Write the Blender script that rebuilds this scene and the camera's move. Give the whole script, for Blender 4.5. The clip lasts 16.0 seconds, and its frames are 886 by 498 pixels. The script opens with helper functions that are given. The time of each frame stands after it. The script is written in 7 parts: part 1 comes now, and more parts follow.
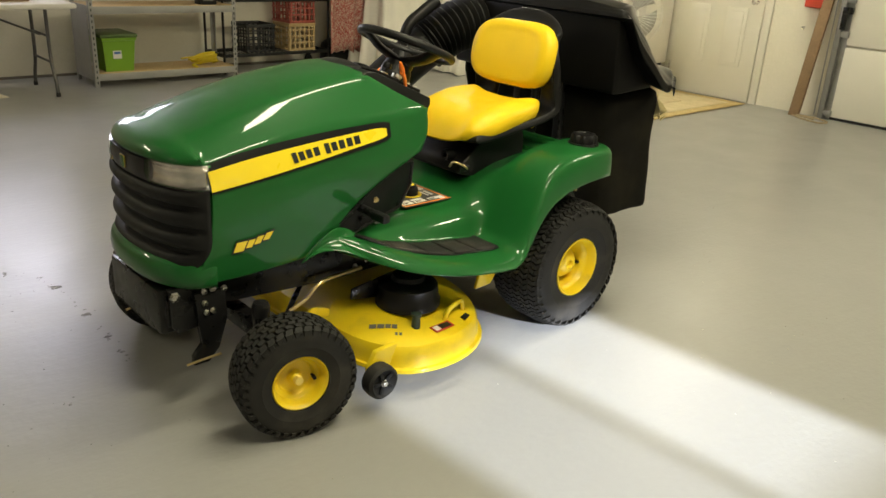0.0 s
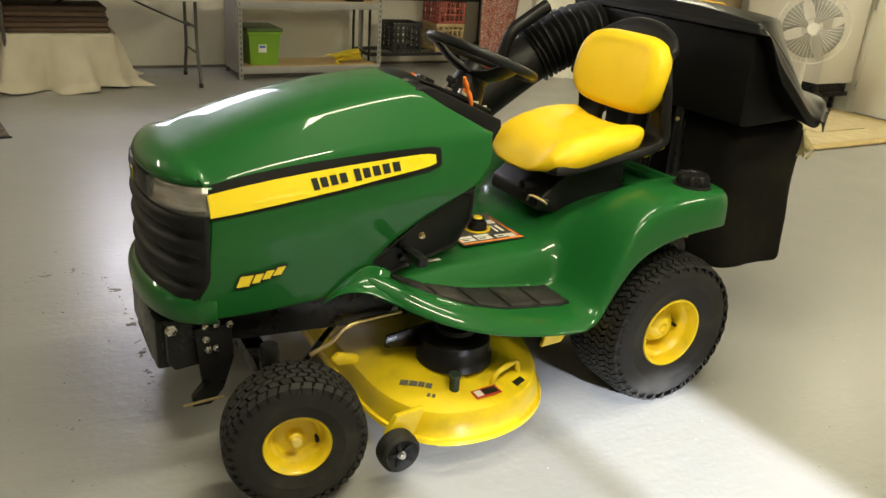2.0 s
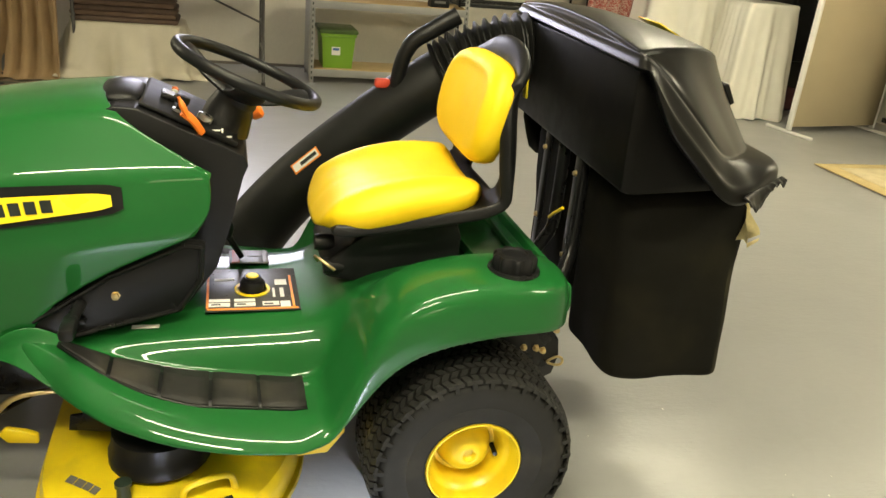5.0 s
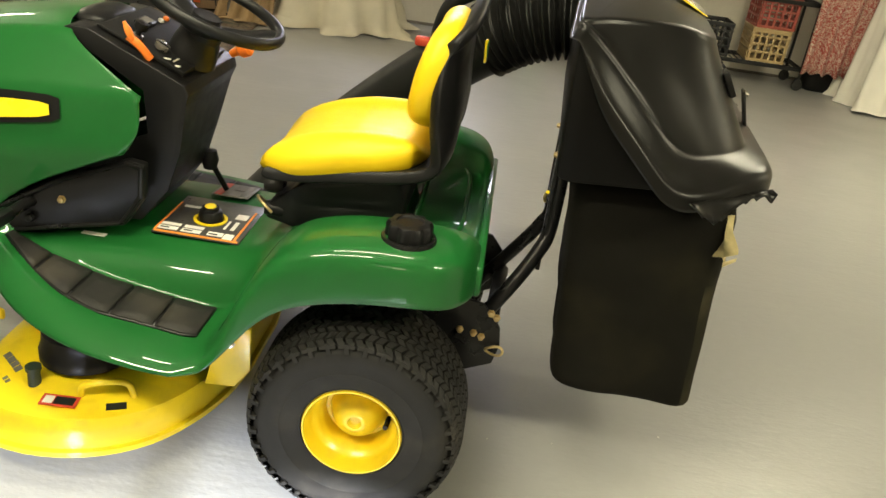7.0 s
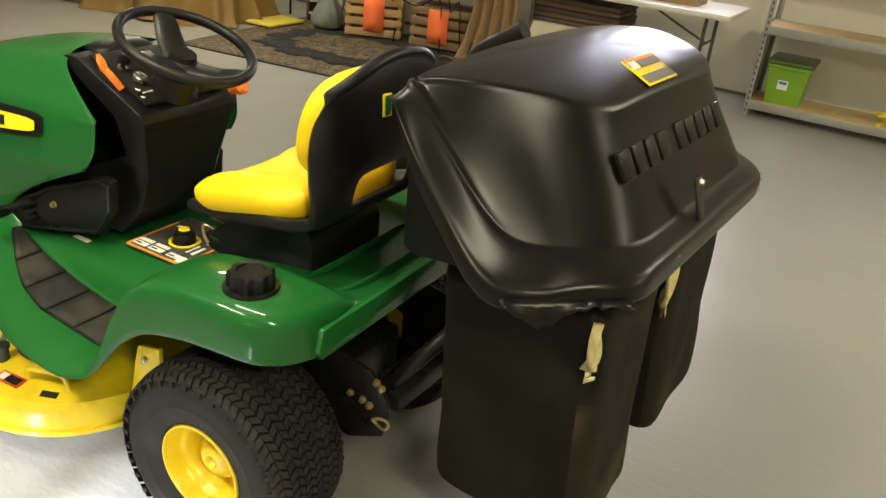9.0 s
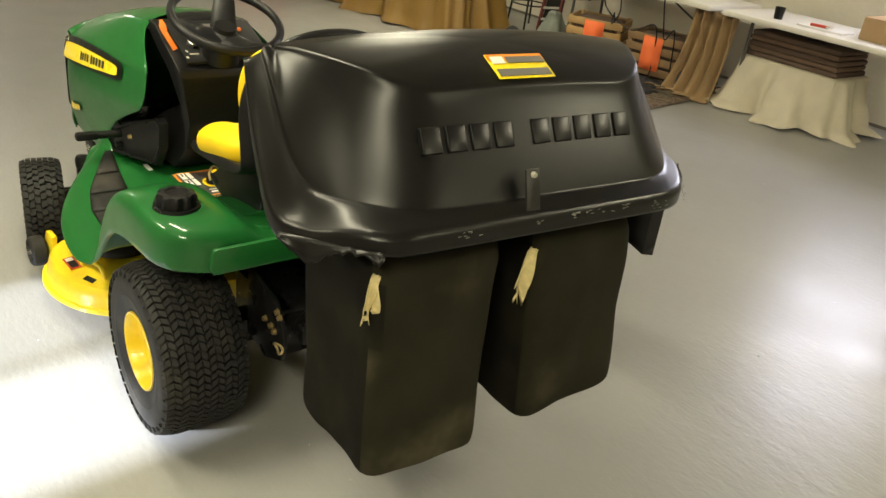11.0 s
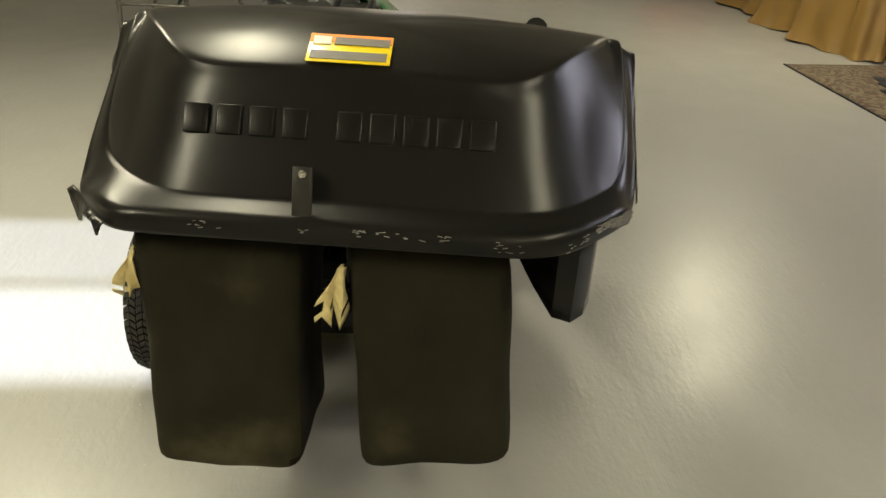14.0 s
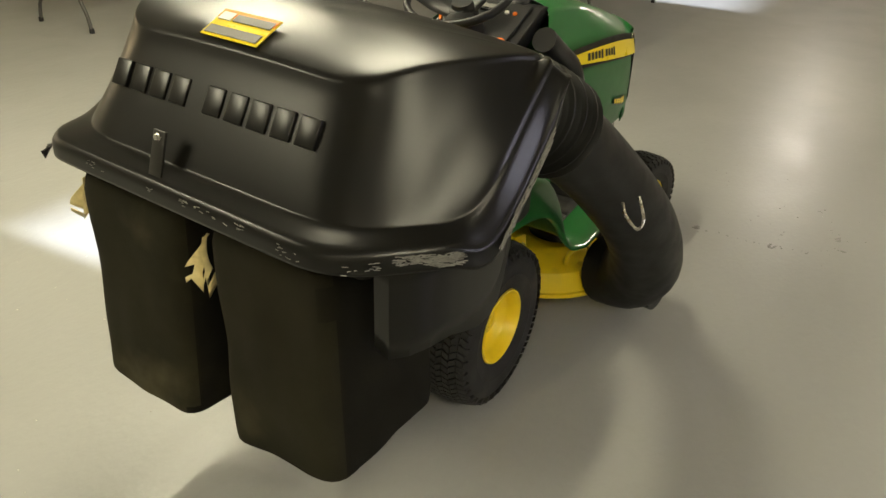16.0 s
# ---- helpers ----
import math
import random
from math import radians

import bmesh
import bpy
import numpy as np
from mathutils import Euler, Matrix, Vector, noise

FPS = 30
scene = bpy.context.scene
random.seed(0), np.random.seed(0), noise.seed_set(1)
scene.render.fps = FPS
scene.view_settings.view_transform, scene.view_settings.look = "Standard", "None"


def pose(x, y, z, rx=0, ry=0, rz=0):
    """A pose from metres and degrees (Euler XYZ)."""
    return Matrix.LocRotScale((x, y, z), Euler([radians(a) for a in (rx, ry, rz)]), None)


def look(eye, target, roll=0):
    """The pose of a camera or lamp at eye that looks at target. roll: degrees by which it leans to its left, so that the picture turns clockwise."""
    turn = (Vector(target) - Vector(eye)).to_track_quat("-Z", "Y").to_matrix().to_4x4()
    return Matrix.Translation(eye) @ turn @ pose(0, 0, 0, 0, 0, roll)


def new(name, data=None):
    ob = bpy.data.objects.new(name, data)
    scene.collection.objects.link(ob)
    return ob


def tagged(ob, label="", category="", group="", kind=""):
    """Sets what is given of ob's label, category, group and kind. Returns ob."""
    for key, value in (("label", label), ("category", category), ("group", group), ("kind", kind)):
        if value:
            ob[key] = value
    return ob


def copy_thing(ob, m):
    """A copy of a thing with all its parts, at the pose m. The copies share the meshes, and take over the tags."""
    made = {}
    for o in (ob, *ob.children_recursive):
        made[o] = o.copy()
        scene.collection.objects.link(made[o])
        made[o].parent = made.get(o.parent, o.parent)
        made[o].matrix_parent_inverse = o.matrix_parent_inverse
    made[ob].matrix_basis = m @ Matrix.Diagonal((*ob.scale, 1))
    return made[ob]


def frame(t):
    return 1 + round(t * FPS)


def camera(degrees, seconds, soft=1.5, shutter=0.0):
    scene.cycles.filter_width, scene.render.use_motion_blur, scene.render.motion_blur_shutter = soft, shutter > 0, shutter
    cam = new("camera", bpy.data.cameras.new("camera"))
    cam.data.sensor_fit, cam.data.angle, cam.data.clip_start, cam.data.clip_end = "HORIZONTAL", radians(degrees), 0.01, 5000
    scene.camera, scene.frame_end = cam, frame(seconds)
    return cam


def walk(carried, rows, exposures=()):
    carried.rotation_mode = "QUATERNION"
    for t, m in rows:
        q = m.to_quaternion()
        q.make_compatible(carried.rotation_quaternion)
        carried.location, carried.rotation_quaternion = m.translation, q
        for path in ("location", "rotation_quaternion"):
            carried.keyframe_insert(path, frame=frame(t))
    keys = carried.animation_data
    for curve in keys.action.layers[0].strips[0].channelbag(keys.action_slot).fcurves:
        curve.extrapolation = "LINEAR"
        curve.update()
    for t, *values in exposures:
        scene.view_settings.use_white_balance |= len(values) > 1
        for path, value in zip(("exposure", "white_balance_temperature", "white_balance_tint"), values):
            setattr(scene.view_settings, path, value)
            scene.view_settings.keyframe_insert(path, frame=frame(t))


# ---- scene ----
from mathutils.bvhtree import BVHTree

cam = camera(58.0, 16.0)
PATH = [
    (0, (2.322, 2.244, 1.398), (1.058, 0.873, 0.675), 3.3),
    (0.5, (2.244, 2.212, 1.405), (1.063, 0.777, 0.665), 2.4),
    (1, (2.165, 2.096, 1.401), (1.031, 0.62, 0.668), 2.3),
    (1.5, (2.043, 2.052, 1.402), (0.98, 0.529, 0.661), 2.2),
    (2, (1.797, 2.095, 1.395), (0.863, 0.491, 0.65), 4.1),
    (2.5, (1.6, 2.077, 1.385), (0.747, 0.435, 0.627), 4.7),
    (3, (1.417, 2.019, 1.398), (0.601, 0.351, 0.656), 4.7),
    (3.5, (1.206, 2.056, 1.401), (0.437, 0.352, 0.69), 5.4),
    (4, (0.968, 2.091, 1.412), (0.281, 0.351, 0.704), 6.4),
    (4.5, (0.751, 2.011, 1.404), (0.167, 0.24, 0.681), 6.0),
    (5, (0.552, 1.933, 1.411), (0.031, 0.158, 0.652), 5.7),
    (5.2, (0.465, 1.935, 1.409), (-0.012, 0.154, 0.635), 6.6),
    (7.3, (-0.366, 1.911, 1.437), (-0.134, 0.13, 0.556), 7.7),
    (7.5, (-0.476, 1.904, 1.444), (-0.139, 0.137, 0.57), 7.6),
    (8, (-0.635, 1.814, 1.453), (-0.145, 0.08, 0.587), 7.0),
    (8.2, (-0.717, 1.733, 1.468), (-0.168, 0.013, 0.607), 6.8),
    (10.3, (-1.592, 1.275, 1.558), (-0.369, -0.04, 0.678), 6.7),
    (10.5, (-1.67, 1.23, 1.561), (-0.409, -0.05, 0.682), 6.9),
    (11, (-1.91, 1.082, 1.587), (-0.549, -0.09, 0.706), 7.6),
    (11.5, (-2.035, 0.882, 1.59), (-0.587, -0.172, 0.7), 6.6),
    (12, (-2.116, 0.665, 1.61), (-0.559, -0.233, 0.732), 4.6),
    (12.5, (-2.211, 0.441, 1.604), (-0.554, -0.257, 0.729), 4.1),
    (13, (-2.306, 0.2, 1.619), (-0.59, -0.322, 0.733), 3.5),
    (13.5, (-2.225, -0.034, 1.581), (-0.47, -0.343, 0.673), 3.7),
    (14, (-2.14, -0.29, 1.579), (-0.382, -0.378, 0.63), 3.2),
    (14.5, (-2.102, -0.611, 1.566), (-0.374, -0.362, 0.591), 3.7),
    (15, (-1.991, -0.824, 1.548), (-0.341, -0.314, 0.539), 1.2),
    (15.5, (-1.838, -1.03, 1.574), (-0.235, -0.361, 0.583), 0.9),
    (16, (-1.742, -1.3, 1.571), (-0.244, -0.401, 0.598), 1.9),
]
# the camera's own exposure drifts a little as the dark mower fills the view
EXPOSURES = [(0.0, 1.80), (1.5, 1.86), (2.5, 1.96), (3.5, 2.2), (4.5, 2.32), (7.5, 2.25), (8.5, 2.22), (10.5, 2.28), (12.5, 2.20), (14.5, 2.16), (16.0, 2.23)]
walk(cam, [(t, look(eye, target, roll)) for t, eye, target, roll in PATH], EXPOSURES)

# ---- world and light ----
world = bpy.data.worlds.new("world")
scene.world = world
world.use_nodes = True
wn = world.node_tree
sky = wn.nodes.new("ShaderNodeTexSky")
sky.sky_type = "NISHITA"
sky.sun_disc = False
sky.sun_elevation, sky.sun_rotation = radians(16.7), radians(-3.4)
wn.links.new(sky.outputs[0], wn.nodes["Background"].inputs[0])
wn.nodes["Background"].inputs[1].default_value = 0.05

SUN_SLOPE = 0.30
sun = new("sun", bpy.data.lights.new("sun", "SUN"))
sun.data.energy, sun.data.angle, sun.data.color = 6.2, radians(1.4), (0.83, 0.88, 1.0)
SUN_DRIFT = 0.06
sun.matrix_world = look((0, 6, 3), (SUN_DRIFT, 6 - 1, 3 - SUN_SLOPE))


def area_lamp(name, x, y, z, sx, sy, watts, colour, target):
    lamp = new(name, bpy.data.lights.new(name, "AREA"))
    lamp.data.shape, lamp.data.size, lamp.data.size_y = "RECTANGLE", sx, sy
    lamp.data.energy, lamp.data.color = watts, colour
    lamp.matrix_world = look((x, y, z), target)
    return lamp


WARM = (1.0, 0.93, 0.65)
CEIL = 2.75
COOL = (0.96, 0.90, 0.86)
# ceiling tubes; (9.1, -0.1) stands in for far-end daylight, (-4.5, -1.5) is added fill
TUBES_AND_FILLS = [(-2.4, -2.5, 12, WARM), (4.0, -3.0, 15, WARM), (9.1, -0.1, 7, COOL), (-2.3, 2.1, 18, WARM), (1.0, 1.9, 14.5, WARM), (0.35, 0.5, 7.5, WARM), (-4.5, -1.5, 7, WARM)]
for tx, ty, watts, tint in TUBES_AND_FILLS:
    area_lamp("tube_light", tx, ty, CEIL - 0.13, 1.2, 0.16, watts, tint, (tx, ty + 0.0001, 0))
area_lamp("window_light", 0.56, -5.70, 2.075, 1.1, 1.05, 7, (0.86, 0.85, 1.0), (0.56, 0, 1.2))

# ---- materials ----


def material(name, colour, rough=0.5, metal=0.0, vary=0.06, scale=8.0, fine=0.0, fine_scale=180.0, bump=0.0, bump_scale=120.0,
             coat=0.0, coat_rough=0.05, gloss_vary=0.08, dirt=None, dirt_amount=0.0, dirt_scale=3.0, spec=0.5, by_piece=0.0):
    m = bpy.data.materials.new(name)
    m.use_nodes = True
    t = m.node_tree
    n, l = t.nodes, t.links
    b = n["Principled BSDF"]
    b.inputs["Metallic"].default_value = metal
    b.inputs["Specular IOR Level"].default_value = spec
    b.inputs["Coat Weight"].default_value, b.inputs["Coat Roughness"].default_value = coat, coat_rough
    tc = n.new("ShaderNodeTexCoord")

    def noise_node(sc, detail=5):
        q = n.new("ShaderNodeTexNoise")
        q.inputs["Scale"].default_value, q.inputs["Detail"].default_value = sc, detail
        l.new(tc.outputs["Object"], q.inputs["Vector"])
        return q

    def ranged(src, lo, hi, a=0.2, z=0.8):
        q = n.new("ShaderNodeMapRange")
        q.clamp = False
        for i, v in ((1, a), (2, z), (3, lo), (4, hi)):
            q.inputs[i].default_value = v
        l.new(src, q.inputs[0])
        return q.outputs[0]

    def stepped(src, top):
        q = n.new("ShaderNodeValToRGB")
        q.color_ramp.interpolation = "EASE"
        q.color_ramp.elements[0].position, q.color_ramp.elements[0].color = 0.48, (0, 0, 0, 1)
        q.color_ramp.elements[1].position, q.color_ramp.elements[1].color = 0.78, (top, top, top, 1)
        l.new(src, q.inputs[0])
        return q.outputs[0]

    def times(src, fac):
        q = n.new("ShaderNodeMix")
        q.data_type, q.blend_type = "RGBA", "MULTIPLY"
        q.inputs[0].default_value = 1.0
        l.new(src, q.inputs[6])
        l.new(fac, q.inputs[7])
        return q.outputs[2]

    rgb = n.new("ShaderNodeRGB")
    rgb.outputs[0].default_value = (*colour, 1)
    col = rgb.outputs[0]
    big = noise_node(scale)
    if vary:
        col = times(col, ranged(big.outputs[0], 1 - vary, 1 + vary))
    if fine:
        col = times(col, ranged(noise_node(fine_scale, 3).outputs[0], 1 - fine, 1 + fine))
    if by_piece:
        info = n.new("ShaderNodeObjectInfo")
        col = times(col, ranged(info.outputs["Random"], 1 - by_piece, 1 + by_piece, 0, 1))
    if dirt:
        mixer = n.new("ShaderNodeMix")
        mixer.data_type = "RGBA"
        l.new(stepped(noise_node(dirt_scale, 8).outputs[0], dirt_amount), mixer.inputs[0])
        l.new(col, mixer.inputs[6])
        mixer.inputs[7].default_value = (*dirt, 1)
        col = mixer.outputs[2]
    l.new(col, b.inputs["Base Color"])
    l.new(ranged(noise_node(scale * 2.3).outputs[0], max(rough - gloss_vary, 0.02), min(rough + gloss_vary, 1)), b.inputs["Roughness"])
    if bump:
        q = n.new("ShaderNodeBump")
        q.inputs["Strength"].default_value, q.inputs["Distance"].default_value = bump, 0.002
        l.new(noise_node(bump_scale, 4).outputs[0], q.inputs["Height"])
        l.new(q.outputs[0], b.inputs["Normal"])
    return m


GREEN = material("green_paint", (0.0105, 0.105, 0.021), 0.42, vary=0.04, coat=0.60, coat_rough=0.03, gloss_vary=0.04, spec=0.12)
YELLOW = material("yellow_paint", (0.86, 0.63, 0.012), 0.38, vary=0.05, coat=0.35, coat_rough=0.15, dirt=(0.30, 0.20, 0.05), dirt_amount=0.26, dirt_scale=14)
SEAT = material("yellow_vinyl", (0.84, 0.57, 0.009), 0.46, vary=0.05, bump=0.10, bump_scale=700, spec=0.32)
DECAL = material("yellow_decal", (0.92, 0.70, 0.015), 0.30, vary=0.02, coat=0.4)
BLACK = material("black_plastic", (0.007, 0.007, 0.0075), 0.40, vary=0.15, bump=0.10, bump_scale=900, gloss_vary=0.1, dirt=(0.04, 0.036, 0.03), dirt_amount=0.07, dirt_scale=12, spec=0.28)
LID = material("black_moulded_plastic", (0.0046, 0.0044, 0.0040), 0.30, vary=0.12, gloss_vary=0.006, spec=0.27)
STEEL = material("black_painted_steel", (0.008, 0.008, 0.0085), 0.30, vary=0.15, gloss_vary=0.1, dirt=(0.05, 0.045, 0.04), dirt_amount=0.10, dirt_scale=20, spec=0.3)
MATT_BLACK = material("matt_black_plastic", (0.008, 0.008, 0.008), 0.55, vary=0.15, spec=0.25)
CAP = material("pale_yellow_plastic", (0.85, 0.66, 0.16), 0.5, vary=0.05)
RUBBER = material("tyre_rubber", (0.013, 0.0125, 0.0115), 0.68, vary=0.25, bump=0.2, bump_scale=400, dirt=(0.075, 0.065, 0.05), dirt_amount=0.48, dirt_scale=7, spec=0.4)
CHROME = material("zinc_steel", (0.62, 0.60, 0.55), 0.28, metal=1.0, vary=0.08, scale=40)
BRASS = material("yellow_zinc", (0.62, 0.48, 0.24), 0.33, metal=0.9, vary=0.12, scale=40)
# bag cloth away from the rear: darker, with the sides' shade in its colour
SHADED_SIDE_CLOTH = material("shaded_bag_cloth", (0.0076, 0.0069, 0.0050), 0.85, vary=0.3, scale=5, fine=0.2, fine_scale=500, bump=0.4, bump_scale=900, dirt=(0.022, 0.019, 0.010), dirt_amount=0.5, dirt_scale=6, spec=0.12)
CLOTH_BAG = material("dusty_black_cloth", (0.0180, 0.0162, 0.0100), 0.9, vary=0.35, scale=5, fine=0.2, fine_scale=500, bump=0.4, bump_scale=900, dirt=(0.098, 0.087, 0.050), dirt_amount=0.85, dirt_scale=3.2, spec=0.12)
ORANGE = material("orange_plastic", (0.85, 0.20, 0.02), 0.4, vary=0.05)
STRAW = material("frayed_backing", (0.62, 0.52, 0.26), 0.9, vary=0.25, scale=60)
LENS = material("clear_lens", (0.80, 0.79, 0.75), 0.06, vary=0.05, gloss_vary=0.02)
LENS.node_tree.nodes["Principled BSDF"].inputs["Transmission Weight"].default_value = 0.92
LENS.node_tree.nodes["Principled BSDF"].inputs["IOR"].default_value = 1.25
REFLECTOR = material("lamp_reflector", (0.72, 0.69, 0.64), 0.20, metal=0.85, vary=0.30, scale=22, bump=0.35, bump_scale=30)
GREY_LABEL = material("grey_label", (0.16, 0.15, 0.14), 0.4, vary=0.1)
WHITE_LABEL = material("white_label", (0.75, 0.73, 0.68), 0.5, vary=0.05)
BADGE_EDGE = material("dull_gold_edge", (0.30, 0.24, 0.03), 0.4, vary=0.1)
INK = material("dark_ink", (0.010, 0.014, 0.012), 0.45, vary=0.05)
ORANGE_LABEL = material("orange_label", (0.85, 0.28, 0.03), 0.45, vary=0.05)
RED_LABEL = material("red_label", (0.55, 0.06, 0.03), 0.45, vary=0.05)

# ---- mesh helpers ----


def part(name, bm, mat, parent=None, label="", smooth=True, angle=38, sub=0, thick=0.0):
    bmesh.ops.recalc_face_normals(bm, faces=bm.faces)
    me = bpy.data.meshes.new(name)
    bm.to_mesh(me)
    bm.free()
    for mm in (mat if isinstance(mat, (list, tuple)) else [mat]):
        me.materials.append(mm)
    if smooth:
        me.polygons.foreach_set("use_smooth", [True] * len(me.polygons))
        if not sub:
            me.set_sharp_from_angle(angle=radians(angle))
    ob = new(name, me)
    if parent is not None:
        ob.parent = parent
    if thick:
        s = ob.modifiers.new("thickness", "SOLIDIFY")
        s.thickness, s.offset = thick, -1.0
    if sub:
        s = ob.modifiers.new("smooth", "SUBSURF")
        s.levels = s.render_levels = sub
    if label:
        tagged(ob, label)
    return ob


def thing(name, x, y, z, label, category, rz=0.0, group="", kind=""):
    ob = new(name)
    ob.empty_display_size = 0.1
    ob.matrix_world = pose(x, y, z, 0, 0, rz)
    return tagged(ob, label, category, group, kind)


def box(bm, x, y, z, sx, sy, sz, bevel=0.004, turn=None, seg=2):
    """A bevelled box with its centre at x, y, z."""
    r = bmesh.ops.create_cube(bm, size=1.0)
    vs = r["verts"]
    bmesh.ops.scale(bm, vec=(sx, sy, sz), verts=vs)
    if bevel:
        es = list({e for v in vs for e in v.link_edges})
        q = bmesh.ops.bevel(bm, geom=es, offset=min(bevel, 0.45 * min(sx, sy, sz)), segments=seg, profile=0.5, affect="EDGES", clamp_overlap=True)
        vs = list({v for f in q["faces"] for v in f.verts} | {v for v in vs if v.is_valid})
    m = Matrix.Translation((x, y, z)) @ (turn.to_4x4() if turn is not None else Matrix())
    bmesh.ops.transform(bm, matrix=m, verts=vs)
    return bm


def boxes(*items, bevel=0.004):
    bm = bmesh.new()
    for it in items:
        box(bm, *it, bevel=bevel)
    return bm


def spun(bm, profile, centre, axis="y", seg=40, turn=0.0, hollow=False, ends=True):
    """A solid of revolution: profile rows are (radius, along)."""
    rings = []
    for r, h in profile:
        ring = []
        for i in range(seg):
            a = 2 * math.pi * i / seg + turn
            c, s = r * math.cos(a), r * math.sin(a)
            p = {"x": (h, c, s), "y": (c, h, s), "z": (c, s, h)}[axis]
            ring.append(bm.verts.new(Vector(p) + Vector(centre)))
        rings.append(ring)
    for a, b in zip(rings, rings[1:]):
        for i in range(seg):
            j = (i + 1) % seg
            bm.faces.new((a[i], a[j], b[j], b[i]))
    if hollow:
        for i in range(seg):
            j = (i + 1) % seg
            bm.faces.new((rings[-1][i], rings[-1][j], rings[0][j], rings[0][i]))
        return bm
    if not ends:
        return bm
    for ring, (r, h) in ((rings[0], profile[0]), (rings[-1], profile[-1])):
        if r > 1e-5:
            bm.faces.new(ring)
    return bm


def lathe(profile, centre, axis="y", seg=40, hollow=False, ends=True):
    return spun(bmesh.new(), profile, centre, axis, seg, 0.0, hollow, ends)


def curve_points(points, steps=6):
    """Points on a smooth line through the given ones."""
    p = [Vector(q) for q in points]
    p = [p[0] * 2 - p[1], *p, p[-1] * 2 - p[-2]]
    out = []
    for i in range(1, len(p) - 2):
        for k in range(steps):
            t = k / steps
            a, b, c, d = p[i - 1], p[i], p[i + 1], p[i + 2]
            out.append(0.5 * ((2 * b) + (c - a) * t + (2 * a - 5 * b + 4 * c - d) * t * t + (3 * b - a - 3 * c + d) * t ** 3))
    out.append(p[-2])
    return out


def pipe(bm, points, radius, seg=12, steps=6, flat=1.0):
    """A tube along a smooth line; radius is a number or a function of 0..1."""
    pts = curve_points(points, steps) if steps > 1 else [Vector(q) for q in points]
    rings, up = [], None
    for i, p in enumerate(pts):
        d = (pts[min(i + 1, len(pts) - 1)] - pts[max(i - 1, 0)]).normalized()
        if up is None:
            up = Vector((0, 0, 1)) if abs(d.z) < 0.9 else Vector((1, 0, 0))
        side = d.cross(up).normalized()
        up = side.cross(d).normalized()
        r = radius(i / (len(pts) - 1)) if callable(radius) else radius
        rings.append([bm.verts.new(p + side * math.cos(2 * math.pi * k / seg) * r + up * math.sin(2 * math.pi * k / seg) * r * flat) for k in range(seg)])
    for a, b in zip(rings, rings[1:]):
        for k in range(seg):
            j = (k + 1) % seg
            bm.faces.new((a[k], a[j], b[j], b[k]))
    bm.faces.new(rings[0])
    bm.faces.new(rings[-1])
    return bm


def tube(points, radius, seg=12, steps=6, flat=1.0):
    return pipe(bmesh.new(), points, radius, seg, steps, flat)


def loft(rings, closed=True, caps=True):
    bm = bmesh.new()
    vs = [[bm.verts.new(p) for p in ring] for ring in rings]
    n = len(rings[0])
    for a, b in zip(vs, vs[1:]):
        for i in range(n if closed else n - 1):
            j = (i + 1) % n
            bm.faces.new((a[i], a[j], b[j], b[i]))
    if caps and closed:
        bm.faces.new(vs[0])
        bm.faces.new(vs[-1])
    return bm


def prism(outline, lo, hi, axis="y", bevel=0.004, seg=2):
    """An outline in the plane across the axis, drawn out from lo to hi."""
    bm = bmesh.new()

    def at(u, v, h):
        return {"x": (h, u, v), "y": (u, h, v), "z": (u, v, h)}[axis]
    a = [bm.verts.new(at(u, v, lo)) for u, v in outline]
    b = [bm.verts.new(at(u, v, hi)) for u, v in outline]
    bm.faces.new(a)
    bm.faces.new(b)
    for i in range(len(a)):
        j = (i + 1) % len(a)
        bm.faces.new((a[i], a[j], b[j], b[i]))
    if bevel:
        bmesh.ops.bevel(bm, geom=list(bm.edges), offset=bevel, segments=seg, profile=0.5, affect="EDGES", clamp_overlap=True)
    return bm


def lerp(a, b, t):
    return a + (b - a) * t


def table_of(rows, x):
    """Reads a table of rows (x, values...) in falling or rising x at any x, smoothly."""
    rows = sorted(rows)
    if x <= rows[0][0]:
        return rows[0][1:]
    for p, q in zip(rows, rows[1:]):
        if x <= q[0]:
            t = (x - p[0]) / (q[0] - p[0])
            return tuple(lerp(u, v, t) for u, v in zip(p[1:], q[1:]))
    return rows[-1][1:]


def mirrored(bm):
    """Adds the other side (y turned round) of all that is in bm."""
    g = bmesh.ops.duplicate(bm, geom=list(bm.verts) + list(bm.edges) + list(bm.faces))["geom"]
    vs = [e for e in g if isinstance(e, bmesh.types.BMVert)]
    bmesh.ops.scale(bm, vec=(1, -1, 1), verts=vs)
    bmesh.ops.reverse_faces(bm, faces=[e for e in g if isinstance(e, bmesh.types.BMFace)])
    bmesh.ops.remove_doubles(bm, verts=list(bm.verts), dist=0.0005)
    return bm


def sided(bm, side):
    """Turns a left-hand piece into a right-hand one where side is -1."""
    if side < 0:
        bmesh.ops.scale(bm, vec=(1, -1, 1), verts=list(bm.verts))
    return bm


def bolt(bm, x, y, z, axis="y", r=0.009, out=0.008):
    s = 1 if out > 0 else -1
    spun(bm, [(r * 1.35, 0), (r * 1.35, 0.002 * s), (r, 0.002 * s), (r, out), (r * 0.7, out + 0.001 * s)], (x, y, z), axis, 6)
    return bm

# ---- riding mower ----
mower = thing("riding_mower", 0.6, 0, 0, "green and yellow riding lawn mower parked on the grey floor", "riding mower")
mower.matrix_world = Matrix()


